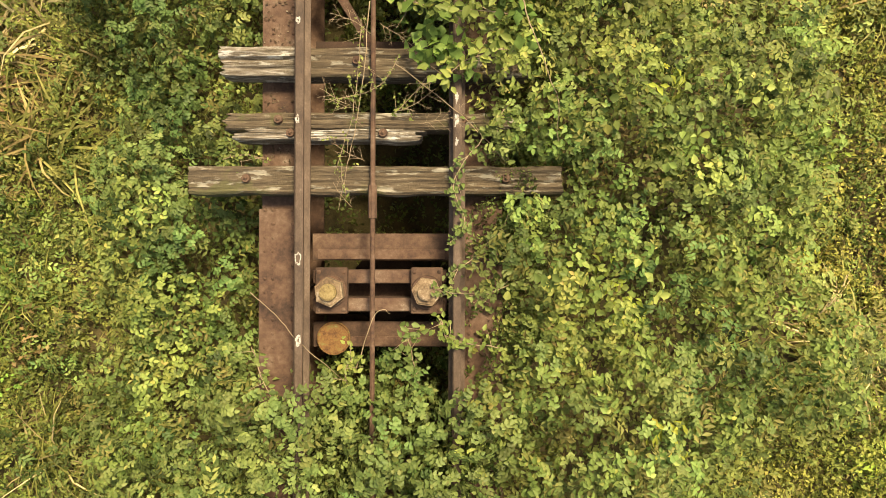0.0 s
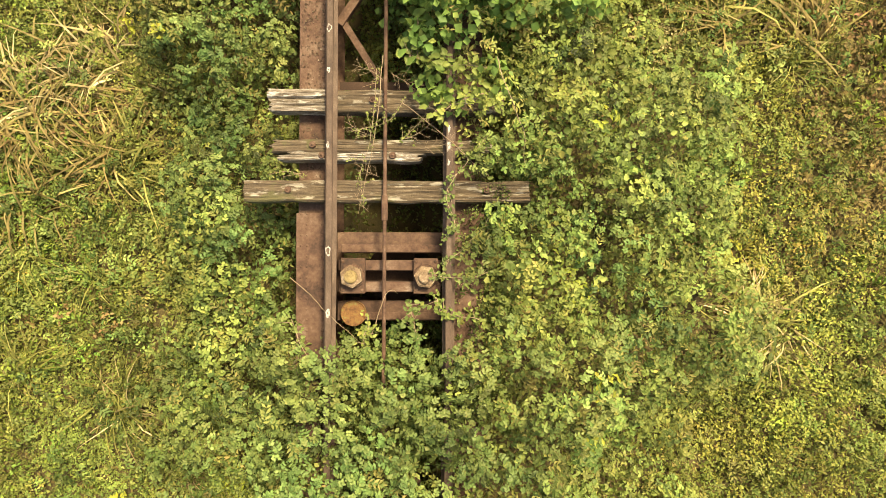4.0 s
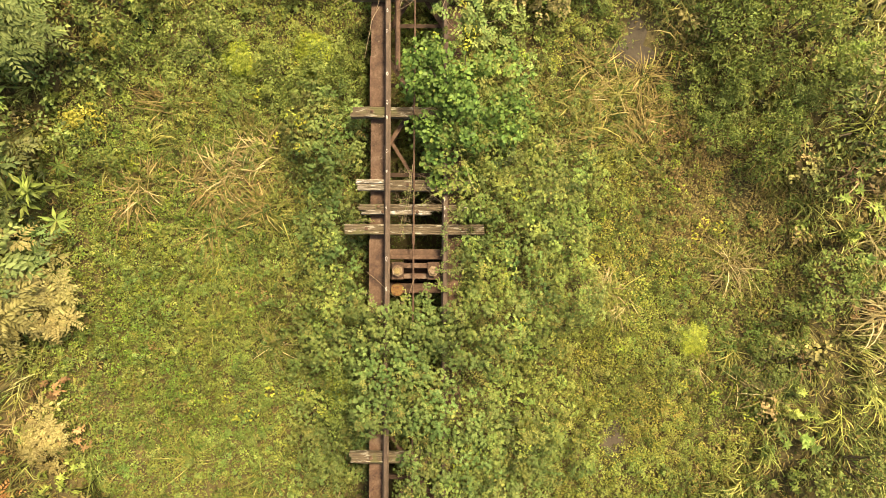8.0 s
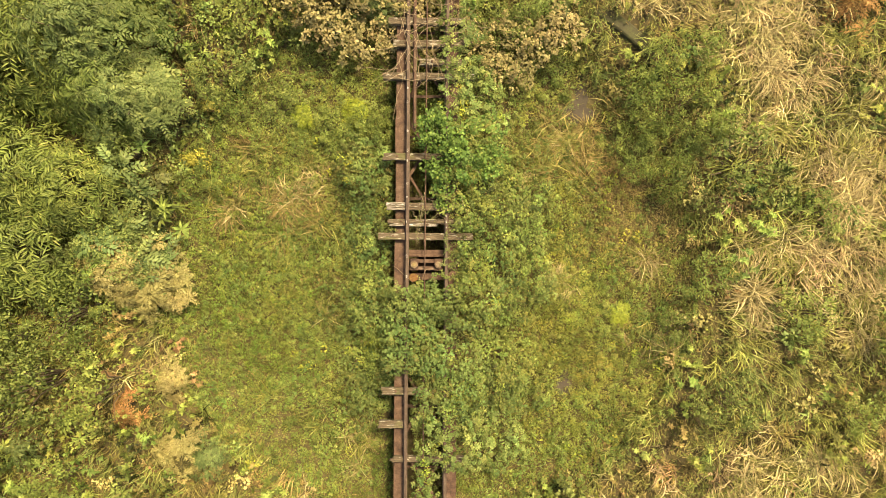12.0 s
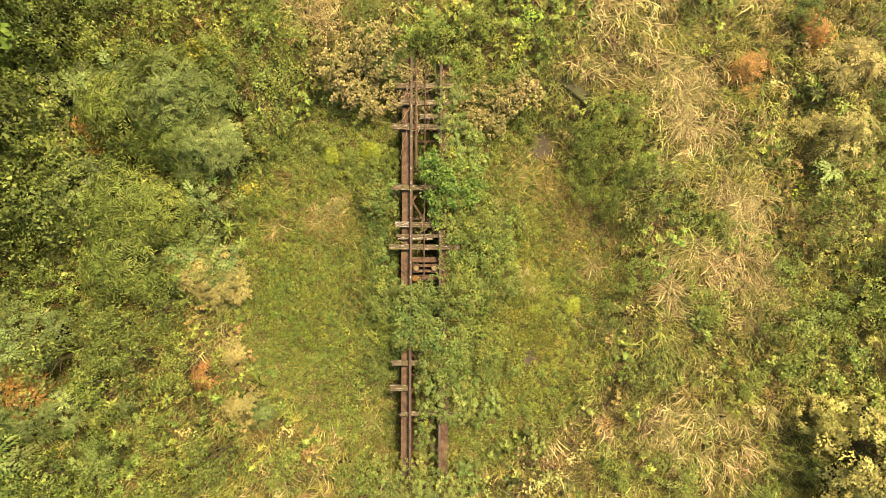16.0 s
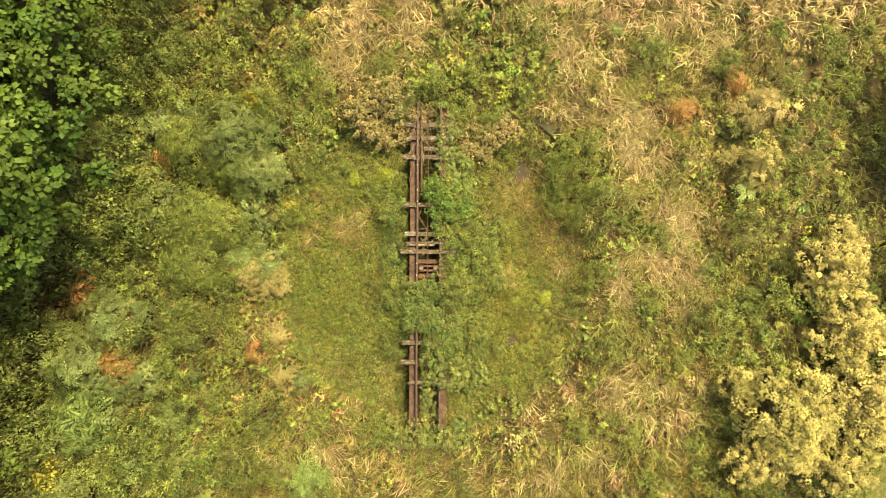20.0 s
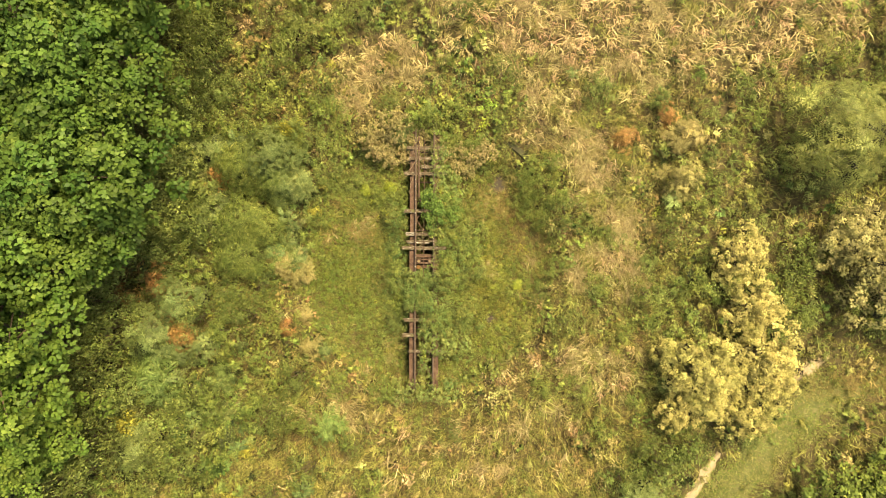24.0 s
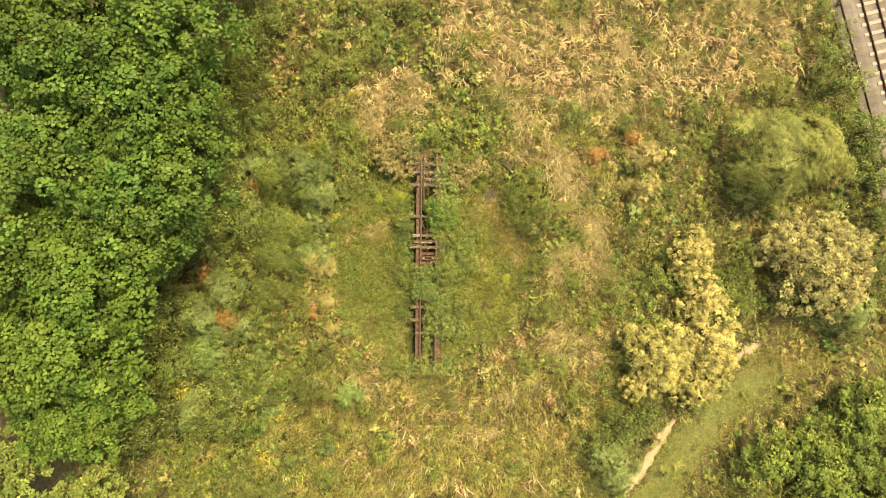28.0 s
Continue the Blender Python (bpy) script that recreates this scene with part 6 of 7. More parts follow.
# east of the pit
plant("olive_tree", 24.9, 7.5, 1.25, "standing in dry weeds", 0.95)
plant("olive_tree", 28.2, 7.8, 0.9, "standing in dry weeds")
plant("pale_tree", 27.4, -0.7, 1.25, "beside the path")
plant("pale_tree", 29.8, -1.6, 1.0, "beside the path")
plant("pale_tree", 26.2, 1.4, 0.9, "beside the path")
plant("pale_tree", 29.4, 1.4, 1.0, "beside the path")
plant("golden_tree", 19.4, 0.5, 0.70, "among shrubs")
plant("golden_tree", 20.0, -2.4, 0.72, "among shrubs")
plant("golden_tree", 20.4, -5.4, 0.95, "beside the path")
plant("golden_tree", 16.6, -6.6, 0.95, "beside the path")
plant("golden_tree", 19.6, -9.6, 0.6, "beside the path")
plant("golden_tree", 20.8, -7.2, 0.7, "beside the path")
plant("golden_tree", 15.6, -9.0, 0.6, "beside the path")
for x, y, s in ((18.4, -6.5, 0.68), (17.8, -8.6, 0.55), (19.9, -4.0, 0.55), (15.2, -5.7, 0.5), (21.0, -8.6, 0.5), (19.2, -0.9, 0.5)):
    plant("golden_tree", x, y, s, "beside the path")
plant("grey_shrub", 13.5, -15.2, 1.6, "beside the path")
plant("olive_shrub", 14.5, -12.6, 1.8, "beside the path")
plant("dark_shrub", 16.5, -11.4, 1.4, "beside the path")
plant("dark_shrub", 14.0, -2.0, 1.3, "among grass tussocks")
plant("dark_shrub", 2.2, 15.6, 1.3, "in tall dry grass")
plant("red_shrub", 12.6, 7.7, 0.9, "in tall dry grass")
plant("golden_shrub", 16.2, 7.6, 1.2, "among weeds")
plant("golden_shrub", 16.0, 5.0, 1.2, "among weeds")
plant("red_shrub", 15.2, 9.4, 0.8, "in tall dry grass")
plant("dark_shrub", 30.5, 13.0, 1.8, "beside the railway")
plant("dark_shrub", 31.8, 9.5, 1.9, "beside the railway")
plant("dark_shrub", 33.0, 6.0, 1.9, "beside the railway")
for x, y, s in ((29.4, 15.2, 1.4), (30.6, 10.8, 1.5), (32.2, 7.6, 1.4), (33.0, 3.4, 1.6), (33.4, 0.4, 1.6), (33.2, -2.6, 1.5), (28.6, 10.6, 1.2), (23.2, -0.5, 1.3), (23.0, -3.2, 1.2)):
    plant("dark_shrub", x, y, s, "among weeds", 0.9)
plant("grey_shrub", 31.0, -4.0, 1.6, "beside the path")

# thickets filled in by chance, thinner where grass stands
fill = np.random.default_rng(5)
MIX_WEST = ("bamboo_clump", "olive_shrub", "light_shrub", "bramble_bush", "grey_shrub", "dark_shrub", "olive_shrub", "bramble_bush", "bamboo_clump", "light_shrub")
MIX_EAST = ("olive_shrub", "light_shrub", "bramble_bush", "olive_shrub")
spots = []
tries = 0
while len(spots) < 180 and tries < 9000:
    tries += 1
    x, y = fill.uniform(-20, 31), fill.uniform(-18.5, 19)
    if inside(x, y) or float(straw_share(np.array([x]), np.array([y]))[0]) > 0.35 or bare_mask(np.array([x]), np.array([y]))[0] < 0.5:
        continue
    if west_wood(np.array([x]), np.array([y]))[0] or (x > 19 and y < np.interp(x, LANE_X, LANE_Y) + 2.5):
        continue
    if (x > 0 and fill.random() < 0.55) or (-9 < x < 13 and y < -8 and fill.random() < 0.7):
        continue
    if any((x - a) ** 2 + (y - b) ** 2 < (1.2 if x < -7 else 1.7) for a, b in spots):
        continue
    spots.append((x, y))
    mix = ("light_shrub", "light_shrub", "olive_shrub") if -12 < x < -5 and y < -1 else ("dark_shrub", "olive_shrub") if 20 < x < 25.5 and -7 < y < 4 else ("olive_shrub", "light_shrub", "olive_shrub") if y < -8 or (y > 8 and x < 0) else MIX_WEST if x < -7 else MIX_EAST if math.hypot(x, y) > 13 else ("olive_shrub", "light_shrub", "light_shrub")
    plant(mix[int(fill.integers(0, len(mix)))], x, y, float(fill.uniform(0.75, 1.5)), "among weeds" if x > -7 else "in the thicket", float(fill.uniform(0.6, 1.0)) * (1.35 if x < -7 else 1.0))
# shrubs along the foot of the western wood
for k in range(56):
    y = -12.0 + k * 0.56 + fill.uniform(-0.4, 0.4)
    edge = float(np.interp(y, [-20, -12.5, -8.5, -4.7, -1.0, 1.5, 5.5, 16, 24], [-22.5, -21, -18.5, -18.5, -17.5, -15.3, -14.6, -12.6, -11.5]))
    plant(("olive_shrub", "light_shrub", "bramble_bush", "olive_shrub", "olive_shrub")[int(fill.integers(0, 5))], edge + fill.uniform(-2.0, 1.0), y, float(fill.uniform(1.2, 1.9)), "below the wood", float(fill.uniform(1.0, 2.0)))
# the wood south-east of the path
for x, y in [(a + fill.uniform(-0.8, 0.8), b + fill.uniform(-0.8, 0.8)) for a in np.arange(20.5, 37, 2.3) for b in np.arange(-22.0, -8.0, 2.3)]:
    if y < np.interp(x, (20.7, 22.4, 25, 29.3, 34.3, 38), (-17.6, -14.1, -11.7, -9.5, -8.3, -8.0)) - 1.2:
        plant("thicket_shrub" if fill.random() < 0.75 else "olive_shrub", x, y, float(fill.uniform(0.9, 1.35)), "beside the path")


def tussock_mesh(variant, n, length, w, material, base, rise=1.25):
    """Arching blades from a loose foot, combed more to one side than the other."""
    rng = np.random.default_rng(500 + variant)
    a = np.where(rng.random(n) < 0.6, rng.normal(0, 0.7, n), rng.uniform(0, math.tau, n))
    P = np.concatenate([np.clip(rng.normal(0, base, (n, 2)), -1.4 * base, 1.4 * base), np.full((n, 1), -0.05)], 1)
    V, F = ribbons(rng, P, a, length * rng.uniform(0.45, 1.15, n), w * rng.uniform(0.7, 1.3, n), rise, -0.8, 0.45, 4)
    return mesh_of("blades", V, F, material, tone=rng.normal(0, 0.15, n))


TUSSOCK = [tussock_mesh(k, 80, 1.15, 0.026, M_STRAW if k < 3 else M_BLADE, 0.20) for k in range(4)]
TAN_TUFT = [tussock_mesh(20 + k, 44, 0.85, 0.022, (M_STRAW, M_TANBLADE, M_BLADE, M_TANBLADE)[k], 0.12, 1.1) for k in range(4)]
TUFT = [tussock_mesh(10 + k, 36, 0.82, 0.016, M_STRAW if k % 2 else M_BLADE, 0.07, 1.25) for k in range(4)]


def tussock(x, y, scale, tall=True):
    meshes = TUSSOCK if tall else TAN_TUFT if (-6.6 < x < -2.4 and y > 0.6) or (2.4 < x < 6.0 and y > 2.6) or (3.2 < x < 5.0 and -1.6 < y < 0.2) else TUFT[::2] * 2 if x < -2.6 and y < 2.6 and fill.random() < 0.4 else TUFT
    ob = new("grass_tussock", meshes[int(fill.integers(0, 4))])
    ob.matrix_world = pose(x, y, gz(x, y), float(fill.uniform(-9, 9)), float(fill.uniform(-9, 9)), float(fill.uniform(0, 360))) @ Matrix.Scale(scale, 4)
    tagged(ob, "tall arching tussock of dry straw-coloured grass" if tall else "low tuft of arching yellowed grass in the pit", "grass", "grass tussocks" if tall else "grass tufts")


def straw_spots(wanted):
    out, tries = [], 0
    while len(out) < wanted and tries < 40000:
        tries += 1
        x, y = fill.uniform(-11, 31), fill.uniform(-18, 20)
        if not inside(x, y) and fill.random() < float(straw_share(np.array([x]), np.array([y]))[0]) ** 1.5 and bare_mask(np.array([x]), np.array([y]))[0] > 0.5:
            out.append((x, y))
    return out


for x, y in straw_spots(110):
    tussock(x, y, float(fill.uniform(0.75, 1.2)))
for cx, cy, spread, n in ((10.5, 8.0, 0.8, 7), (9.6, 6.2, 0.7, 8), (11.8, 6.0, 0.8, 6), (10.1, 3.9, 0.4, 5), (12.1, 2.9, 0.6, 7), (12.9, 1.6, 0.6, 8), (10.3, 0.2, 0.5, 8), (13.2, -0.7, 0.6, 8), (12.3, -6.0, 0.5, 5), (9.6, -6.2, 0.6, 5), (10.0, -0.9, 0.4, 4), (-4.6, 10.1, 0.9, 7)):
    for k in range(n):
        tussock(cx + fill.normal(0, spread), cy + fill.normal(0, spread), float(fill.uniform(0.8, 1.15)))
for cx, cy, spread, n in ((-3.3, 2.2, 0.2, 4), (-2.8, 2.0, 0.2, 3), (-3.4, 1.5, 0.2, 3), (-2.3, 2.45, 0.1, 1), (-3.3, -1.4, 0.2, 2), (-3.2, -2.0, 0.2, 1), (4.3, -0.6, 0.15, 2), (-5.6, 2.7, 0.8, 11), (-5.0, 1.6, 0.6, 6), (-4.2, 2.0, 0.5, 5), (5.0, 3.6, 0.4, 5), (3.4, 3.6, 0.4, 4), (6.5, 0.3, 0.3, 3), (-4.2, 1.3, 0.5, 3), (-2.9, -1.8, 0.5, 4), (-4.2, -0.6, 0.6, 4), (4.2, 3.7, 0.45, 9), (3.2, 3.9, 0.4, 4), (6.9, 0.1, 0.4, 5), (6.7, -2.2, 0.5, 4), (3.9, -0.3, 0.4, 4), (-5.2, -4.6, 0.6, 3), (-3.6, -5.0, 0.5, 3), (-1.9, -5.6, 0.35, 6), (4.8, 2.4, 0.4, 3)):
    for k in range(n):
        tussock(cx + fill.normal(0, spread), cy + fill.normal(0, spread), float(fill.uniform(0.7, 1.25)), False)


# ---------- tall trees of the western wood ----------
def limb(V, F, a, b, r0, r1, sag=0.0, seg=4, sides=7):
    a, b = np.array(a, float), np.array(b, float)
    o = len(V)
    for k in range(seg + 1):
        t = k / seg
        p = a + (b - a) * t + np.array([0, 0, sag * math.sin(math.pi * t)])
        r = r0 + (r1 - r0) * t
        for s in range(sides):
            w = s / sides * math.tau
            V.append(p + r * np.array([math.cos(w), math.sin(w), 0.15 * math.sin(w)]))
    for k in range(seg):
        for s in range(sides):
            q = o + k * sides
            F.append((q + s, q + (s + 1) % sides, q + sides + (s + 1) % sides, q + sides + s))


def tree_meshes(variant):
    key = ("tall_tree", variant)
    if key in PLANT:
        return PLANT[key]
    rng = np.random.default_rng(800 + variant)
    r, h = 3.9, 10.6
    C = np.concatenate([crown_points(rng, 135, 1.08 * r, h, 0.55, 0.6, 0.74), [[0.2, 0.1, 0.95 * h], [-0.7, 0.6, 0.9 * h], [0.8, -0.6, 0.9 * h]]])
    P, U, N, L = dome_leaves(rng, C, 0.66 * rng.uniform(0.7, 1.35, len(C)), 72, 0.26, 0.95, 0.15, 0.15, 0.10, True)
    crown = mesh_of("crown", *leaves(P, U, N, L, 0.8, 0.06), M_TREE, tone=np.repeat(rng.normal(0, 0.15, len(C)), 72), tint=np.repeat(rng.normal(0, 0.1, len(C)), 72))
    V, F = [], []
    limb(V, F, (0, 0, -0.3), (0.15, 0.1, 5.2), 0.27, 0.18)
    limb(V, F, (0.15, 0.1, 5.2), (0.3, -0.1, 9.3), 0.18, 0.05)
    trunk = mesh_of("trunk", np.array(V), np.array(F), M_BARK, True)
    V, F = [], []
    for k in rng.choice(len(C), 24, replace=False):
        z = rng.uniform(3.6, 7.8)
        limb(V, F, (0.12, 0.05, z), C[k] * [0.95, 0.95, 0.97], 0.085, 0.015, 0.25)
    limbs = mesh_of("limbs", np.array(V), np.array(F), M_BARK, True)
    PLANT[key] = (trunk, limbs, crown)
    return PLANT[key]


def tall_tree(x, y, scale=1.0, label="tall broadleaf tree with a dense green crown", foliage=None):
    ob = new("broadleaf_tree")
    ob.matrix_world = pose(x, y, gz(x, y), 0, 0, float(fill.uniform(0, 360))) @ Matrix.Scale(scale, 4)
    trunk, limbs, crown = tree_meshes(int(fill.integers(0, 4)))
    part("trunk", trunk, None, ob)
    part("branchwork", limbs, None, ob)
    top = part("crown", crown, None, ob)
    if foliage:
        top.material_slots[0].link = "OBJECT"
        top.material_slots[0].material = foliage
    tagged(ob, label, "tree", "trees of the wood")


for x, y, s in ((-17.2, 11.9, 0.85), (-17.9, 6.6, 0.9), (-19.6, 1.4, 0.9), (-16.4, 14.6, 1.0), (-17.8, 9.2, 0.98), (-17.6, 4.2, 0.98), (-20.6, -1.2, 1.0), (-21.9, -5.4, 0.98), (-21.0, -9.2, 0.72), (-23.6, -11.0, 0.72), (-22.0, 11.8, 1.03), (-23.6, 5.6, 1.05), (-25.4, -0.6, 1.05), (-26.6, -6.6, 1.0)):
    tall_tree(x, y, s, foliage=M_TREE_LIGHT if y < -0.5 else None)
tall_tree(-28.2, -14.6, 0.75, "broadleaf tree with yellowing leaves at the wood's edge", M_VINE)
tall_tree(-22.8, -17.2, 0.6, "broadleaf tree with yellowing leaves at the wood's edge", M_VINE)
for x, y, s in ((-29.0, 13.0, 1.05), (-20.5, 18.2, 1.0), (-27.4, 19.0, 1.05), (-14.8, 20.4, 0.95)):
    tall_tree(x, y, s, "tall broadleaf tree in the dense wood")

# ---------- dead leaves on the steelwork ----------
def girder_litter(name, seed, count, gx, half, y0, y1, size, label):
    rng = np.random.default_rng(seed)
    x, y = gx + rng.uniform(-half, half, count), rng.uniform(y0, y1, count)
    a = rng.uniform(0, math.tau, count)
    U = unit(np.stack([np.cos(a), np.sin(a), rng.uniform(0.0, 0.25, count)], 1))
    N = unit(np.array([0, 0, 1.0]) + rng.normal(0, 0.15, (count, 3)))
    P = np.stack([x, y, FLANGE + rng.uniform(0.004, 0.012, count)], 1)
    ob = new(name, mesh_of(name, *leaves(P, U, N, size * rng.uniform(0.5, 1.3, count), 0.6, 0.1), M_DEAD))
    return tagged(ob, label, "litter", kind="stuff")


girder_litter("leaf_litter", 301, 1100, -0.755, 0.145, 1.82, 6.6, 0.024, "small dead leaves lying on the girder")
girder_litter("leaf_litter", 302, 170, -0.755, 0.145, 0.95, 1.6, 0.020, "few dead leaf crumbs on the girder")

# ---------- twigs trailing over the bridge ----------
def curve_points(points, per=5, wobble=0.012, seed=0):
    """A smooth, slightly crooked line through the points."""
    q = [Vector(v) for v in points]
    q = [q[0] * 2 - q[1]] + q + [q[-1] * 2 - q[-2]]
    out = []
    for i in range(1, len(q) - 2):
        for k in range(per):
            t = k / per
            v = 0.5 * ((2 * q[i]) + (q[i + 1] - q[i - 1]) * t + (2 * q[i - 1] - 5 * q[i] + 4 * q[i + 1] - q[i + 2]) * t * t + (3 * q[i] - q[i - 1] - 3 * q[i + 1] + q[i + 2]) * t**3)
            out.append(v + wobble * noise.noise_vector(v * 9 + Vector((seed, 0, 0))))
    return out + [q[-2]]


def twig(points, r, label, name="twig"):
    V, F = [], []
    line = curve_points(points, 5, 0.014, len(points))
    n = len(line)
    for i, (a, b) in enumerate(zip(line, line[1:])):
        limb(V, F, a, b, r * (1 - 0.6 * i / n), r * (1 - 0.6 * (i + 1) / n), 0.0, 1, 5)
    ob = new(name, mesh_of(name, np.array(V), np.array(F), M_TWIG, True))
    return tagged(ob, label, "twig")


def sprig(points, leaf, material, label, density=60, side=True, seed=0, r=0.004):
    """A trailing shoot: a crooked stem with leaves set along it."""
    rng = np.random.default_rng(900 + seed)
    ob = new("creeper_shoot")
    line = curve_points(points, 6, 0.018, seed)
    V, F = [], []
    for a, b in zip(line, line[1:]):
        limb(V, F, a, b, r, r * 0.9, 0.0, 1, 5)
    tips = [np.array(v) for v in line]
    if side:
        for k in range(2, len(line) - 1, 3):
            a = rng.uniform(0, math.tau)
            e = np.array(line[k]) + [0.13 * math.cos(a), 0.13 * math.sin(a), rng.uniform(0.0, 0.07)]
            limb(V, F, line[k], e, r * 0.7, r * 0.4, 0.0, 1, 4)
            tips += [np.array(line[k]) * 0.5 + e * 0.5, e]
    part("stem", mesh_of("stem", np.array(V), np.array(F), M_TWIG, True), None, ob)
    T = np.array(tips)
    C = T[rng.integers(0, len(T), density)] + rng.normal(0, leaf * 0.55, (density, 3)) * [1, 1, 0.5]
    N = unit(np.array([0, 0, 1.0]) + rng.normal(0, 0.35, (density, 3)))
    U = unit(np.cross(N, rng.normal(size=(density, 3))))
    L = leaf * rng.uniform(0.6, 1.3, density)
    part("foliage", mesh_of("foliage", *leaves(C, U, N, L, 0.66, 0.14, True), material), None, ob)
    return tagged(ob, label, "creeper")


twig([(-0.98, -0.01, 1.24), (-0.72, -0.22, 1.36), (-0.52, -0.40, 1.50), (-0.33, -0.56, 1.42), (-0.2, -0.72, 1.38)], 0.0045, "pale dry tendril lying across the girder", "tendril")
twig([(-0.16, -0.56, 1.40), (-0.08, -0.32, 1.48), (-0.02, -0.16, 1.46), (0.05, -0.12, 1.44), (0.09, -0.16, 1.43)], 0.0045, "pale curved tendril over the tension rod", "tendril")
twig([(-0.06, 2.1, 1.48), (-0.10, 1.55, 1.50), (-0.16, 1.2, 1.47), (-0.22, 0.92, 1.43), (-0.30, 0.6, 1.36)], 0.0045, "dry vine stem trailing over the sleepers", "vine_stem")
twig([(0.12, 1.66, 1.42), (0.42, 1.42, 1.50), (0.72, 1.15, 1.52), (0.92, 0.95, 1.45)], 0.0045, "dry vine stem trailing over the rail", "vine_stem")
twig([(0.98, 1.95, 1.9), (1.05, 1.7, 1.95), (1.22, 1.35, 1.82), (1.26, 1.05, 1.7)], 0.005, "pale vine stem among broad leaves", "vine_stem")
sprig([(0.95, 1.35, 1.55), (0.72, 1.05, 1.58), (0.55, 0.78, 1.56), (0.62, 0.50, 1.55), (0.50, 0.34, 1.52)], 0.042, M_BRAMBLE, "green bramble shoot hanging over the rail", 130, True, 1)
sprig([(0.98, 0.55, 1.35), (0.80, 0.35, 1.48), (0.62, 0.2, 1.55), (0.52, 0.12, 1.5)], 0.040, M_GREY, "grey-green shoot reaching over the rail", 80, True, 2)
sprig([(0.95, 0.05, 1.4), (0.75, -0.02, 1.5), (0.58, 0.0, 1.55), (0.46, -0.02, 1.5)], 0.040, M_BRAMBLE, "green bramble shoot reaching over the rail", 90, True, 3)
sprig([(0.9, -0.4, 1.45), (0.66, -0.36, 1.55), (0.5, -0.34, 1.52), (0.46, -0.2, 1.5)], 0.045, M_VINE, "light green shoot over the rail", 90, True, 4)
sprig([(0.30, -0.75, 1.35), (0.27, -0.55, 1.45), (0.24, -0.38, 1.5), (0.20, -0.24, 1.5)], 0.058, M_BRAMBLE, "upright green shoot beside the nut", 80, True, 5)
sprig([(-0.2, -0.8, 1.4), (-0.22, -0.6, 1.5), (-0.18, -0.45, 1.52)], 0.05, M_VINE, "light green shoot beside the tension rod", 60, True, 6)
sprig([(-0.7, -0.85, 1.5), (-0.85, -0.62, 1.4), (-0.95, -0.42, 1.32)], 0.045, M_BRAMBLE, "green shoot creeping onto the girder", 80, True, 7)
sprig([(-0.12, 1.95, 1.5), (-0.14, 1.55, 1.52), (-0.2, 1.2, 1.46), (-0.28, 0.95, 1.42), (-0.24, 0.72, 1.4)], 0.024, M_OLIVE, "thin dry vine with tiny leaves on the sleepers", 110, True, 8, 0.003)
sprig([(0.16, 1.72, 1.45), (0.02, 1.5, 1.46), (-0.2, 1.42, 1.44), (-0.36, 1.38, 1.42)], 0.022, M_OLIVE, "thin dry vine with tiny leaves on the sleepers", 70, True, 9, 0.003)
sprig([(0.62, 1.75, 1.55), (0.42, 1.55, 1.5), (0.24, 1.42, 1.46), (0.12, 1.30, 1.42)], 0.022, M_LOW, "thin vine with small yellow-green leaves", 90, True, 10, 0.003)
sprig([(0.9, 1.9, 1.75), (0.62, 1.95, 1.72), (0.36, 2.0, 1.65), (0.15, 2.1, 1.55)], 0.085, M_VINE, "broad-leaved vine hanging over the sleepers", 70, True, 11)
sprig([(0.95, 1.7, 1.7), (0.66, 1.62, 1.68), (0.45, 1.5, 1.6)], 0.075, M_VINE, "broad-leaved vine hanging over the sleepers", 60, True, 12)
sprig([(0.3, 2.45, 1.6), (0.22, 2.1, 1.62), (0.2, 1.95, 1.58)], 0.12, M_LOBED, "few large green leaves over the rails", 16, True, 13)
sprig([(1.1, 1.25, 1.5), (0.95, 1.1, 1.4), (0.8, 1.02, 1.3)], 0.055, M_BRAMBLE, "green shoot beside the sleeper", 70, True, 14)
sprig([(1.3, 0.55, 1.2), (1.1, 0.5, 1.3), (0.92, 0.42, 1.3)], 0.045, M_GREY, "grey-green shoot over the girder", 90, True, 15)
sprig([(-1.2, 1.0, 1.2), (-1.02, 1.02, 1.3), (-0.88, 1.0, 1.25)], 0.035, M_OLIVE, "small shoot creeping onto the girder", 60, True, 16)
def branchlet(a, b, shoots, label, seed):
    """A thin dry stem with finer side shoots, forked like a feather."""
    rng = np.random.default_rng(1200 + seed)
    V, F = [], []
    line = curve_points([a, tuple((np.array(a) + b) / 2 + rng.normal(0, 0.02, 3)), b], 6, 0.01, seed)
    for p, q in zip(line, line[1:]):
        limb(V, F, p, q, 0.0022, 0.0018, 0.0, 1, 5)
    way = unit(np.array(b) - np.array(a))
    for k in range(shoots):
        p = np.array(line[1 + k * (len(line) - 2) // shoots])
        turn = math.atan2(way[1], way[0]) + (0.75 if k % 2 else -0.75) + rng.normal(0, 0.2)
        e = p + rng.uniform(0.06, 0.13) * np.array([math.cos(turn), math.sin(turn), rng.uniform(0, 0.4)])
        limb(V, F, p, e, 0.0016, 0.0010, 0.0, 1, 4)
        for f in (0.45, 0.75):
            t2 = turn + rng.choice((-0.7, 0.7))
            m = p + (e - p) * f
            limb(V, F, m, m + 0.035 * np.array([math.cos(t2), math.sin(t2), 0.2]), 0.0012, 0.0008, 0.0, 1, 4)
    ob = new("dry_twig", mesh_of("dry_twig", np.array(V), np.array(F), M_TWIG, True))
    return tagged(ob, label, "twig")


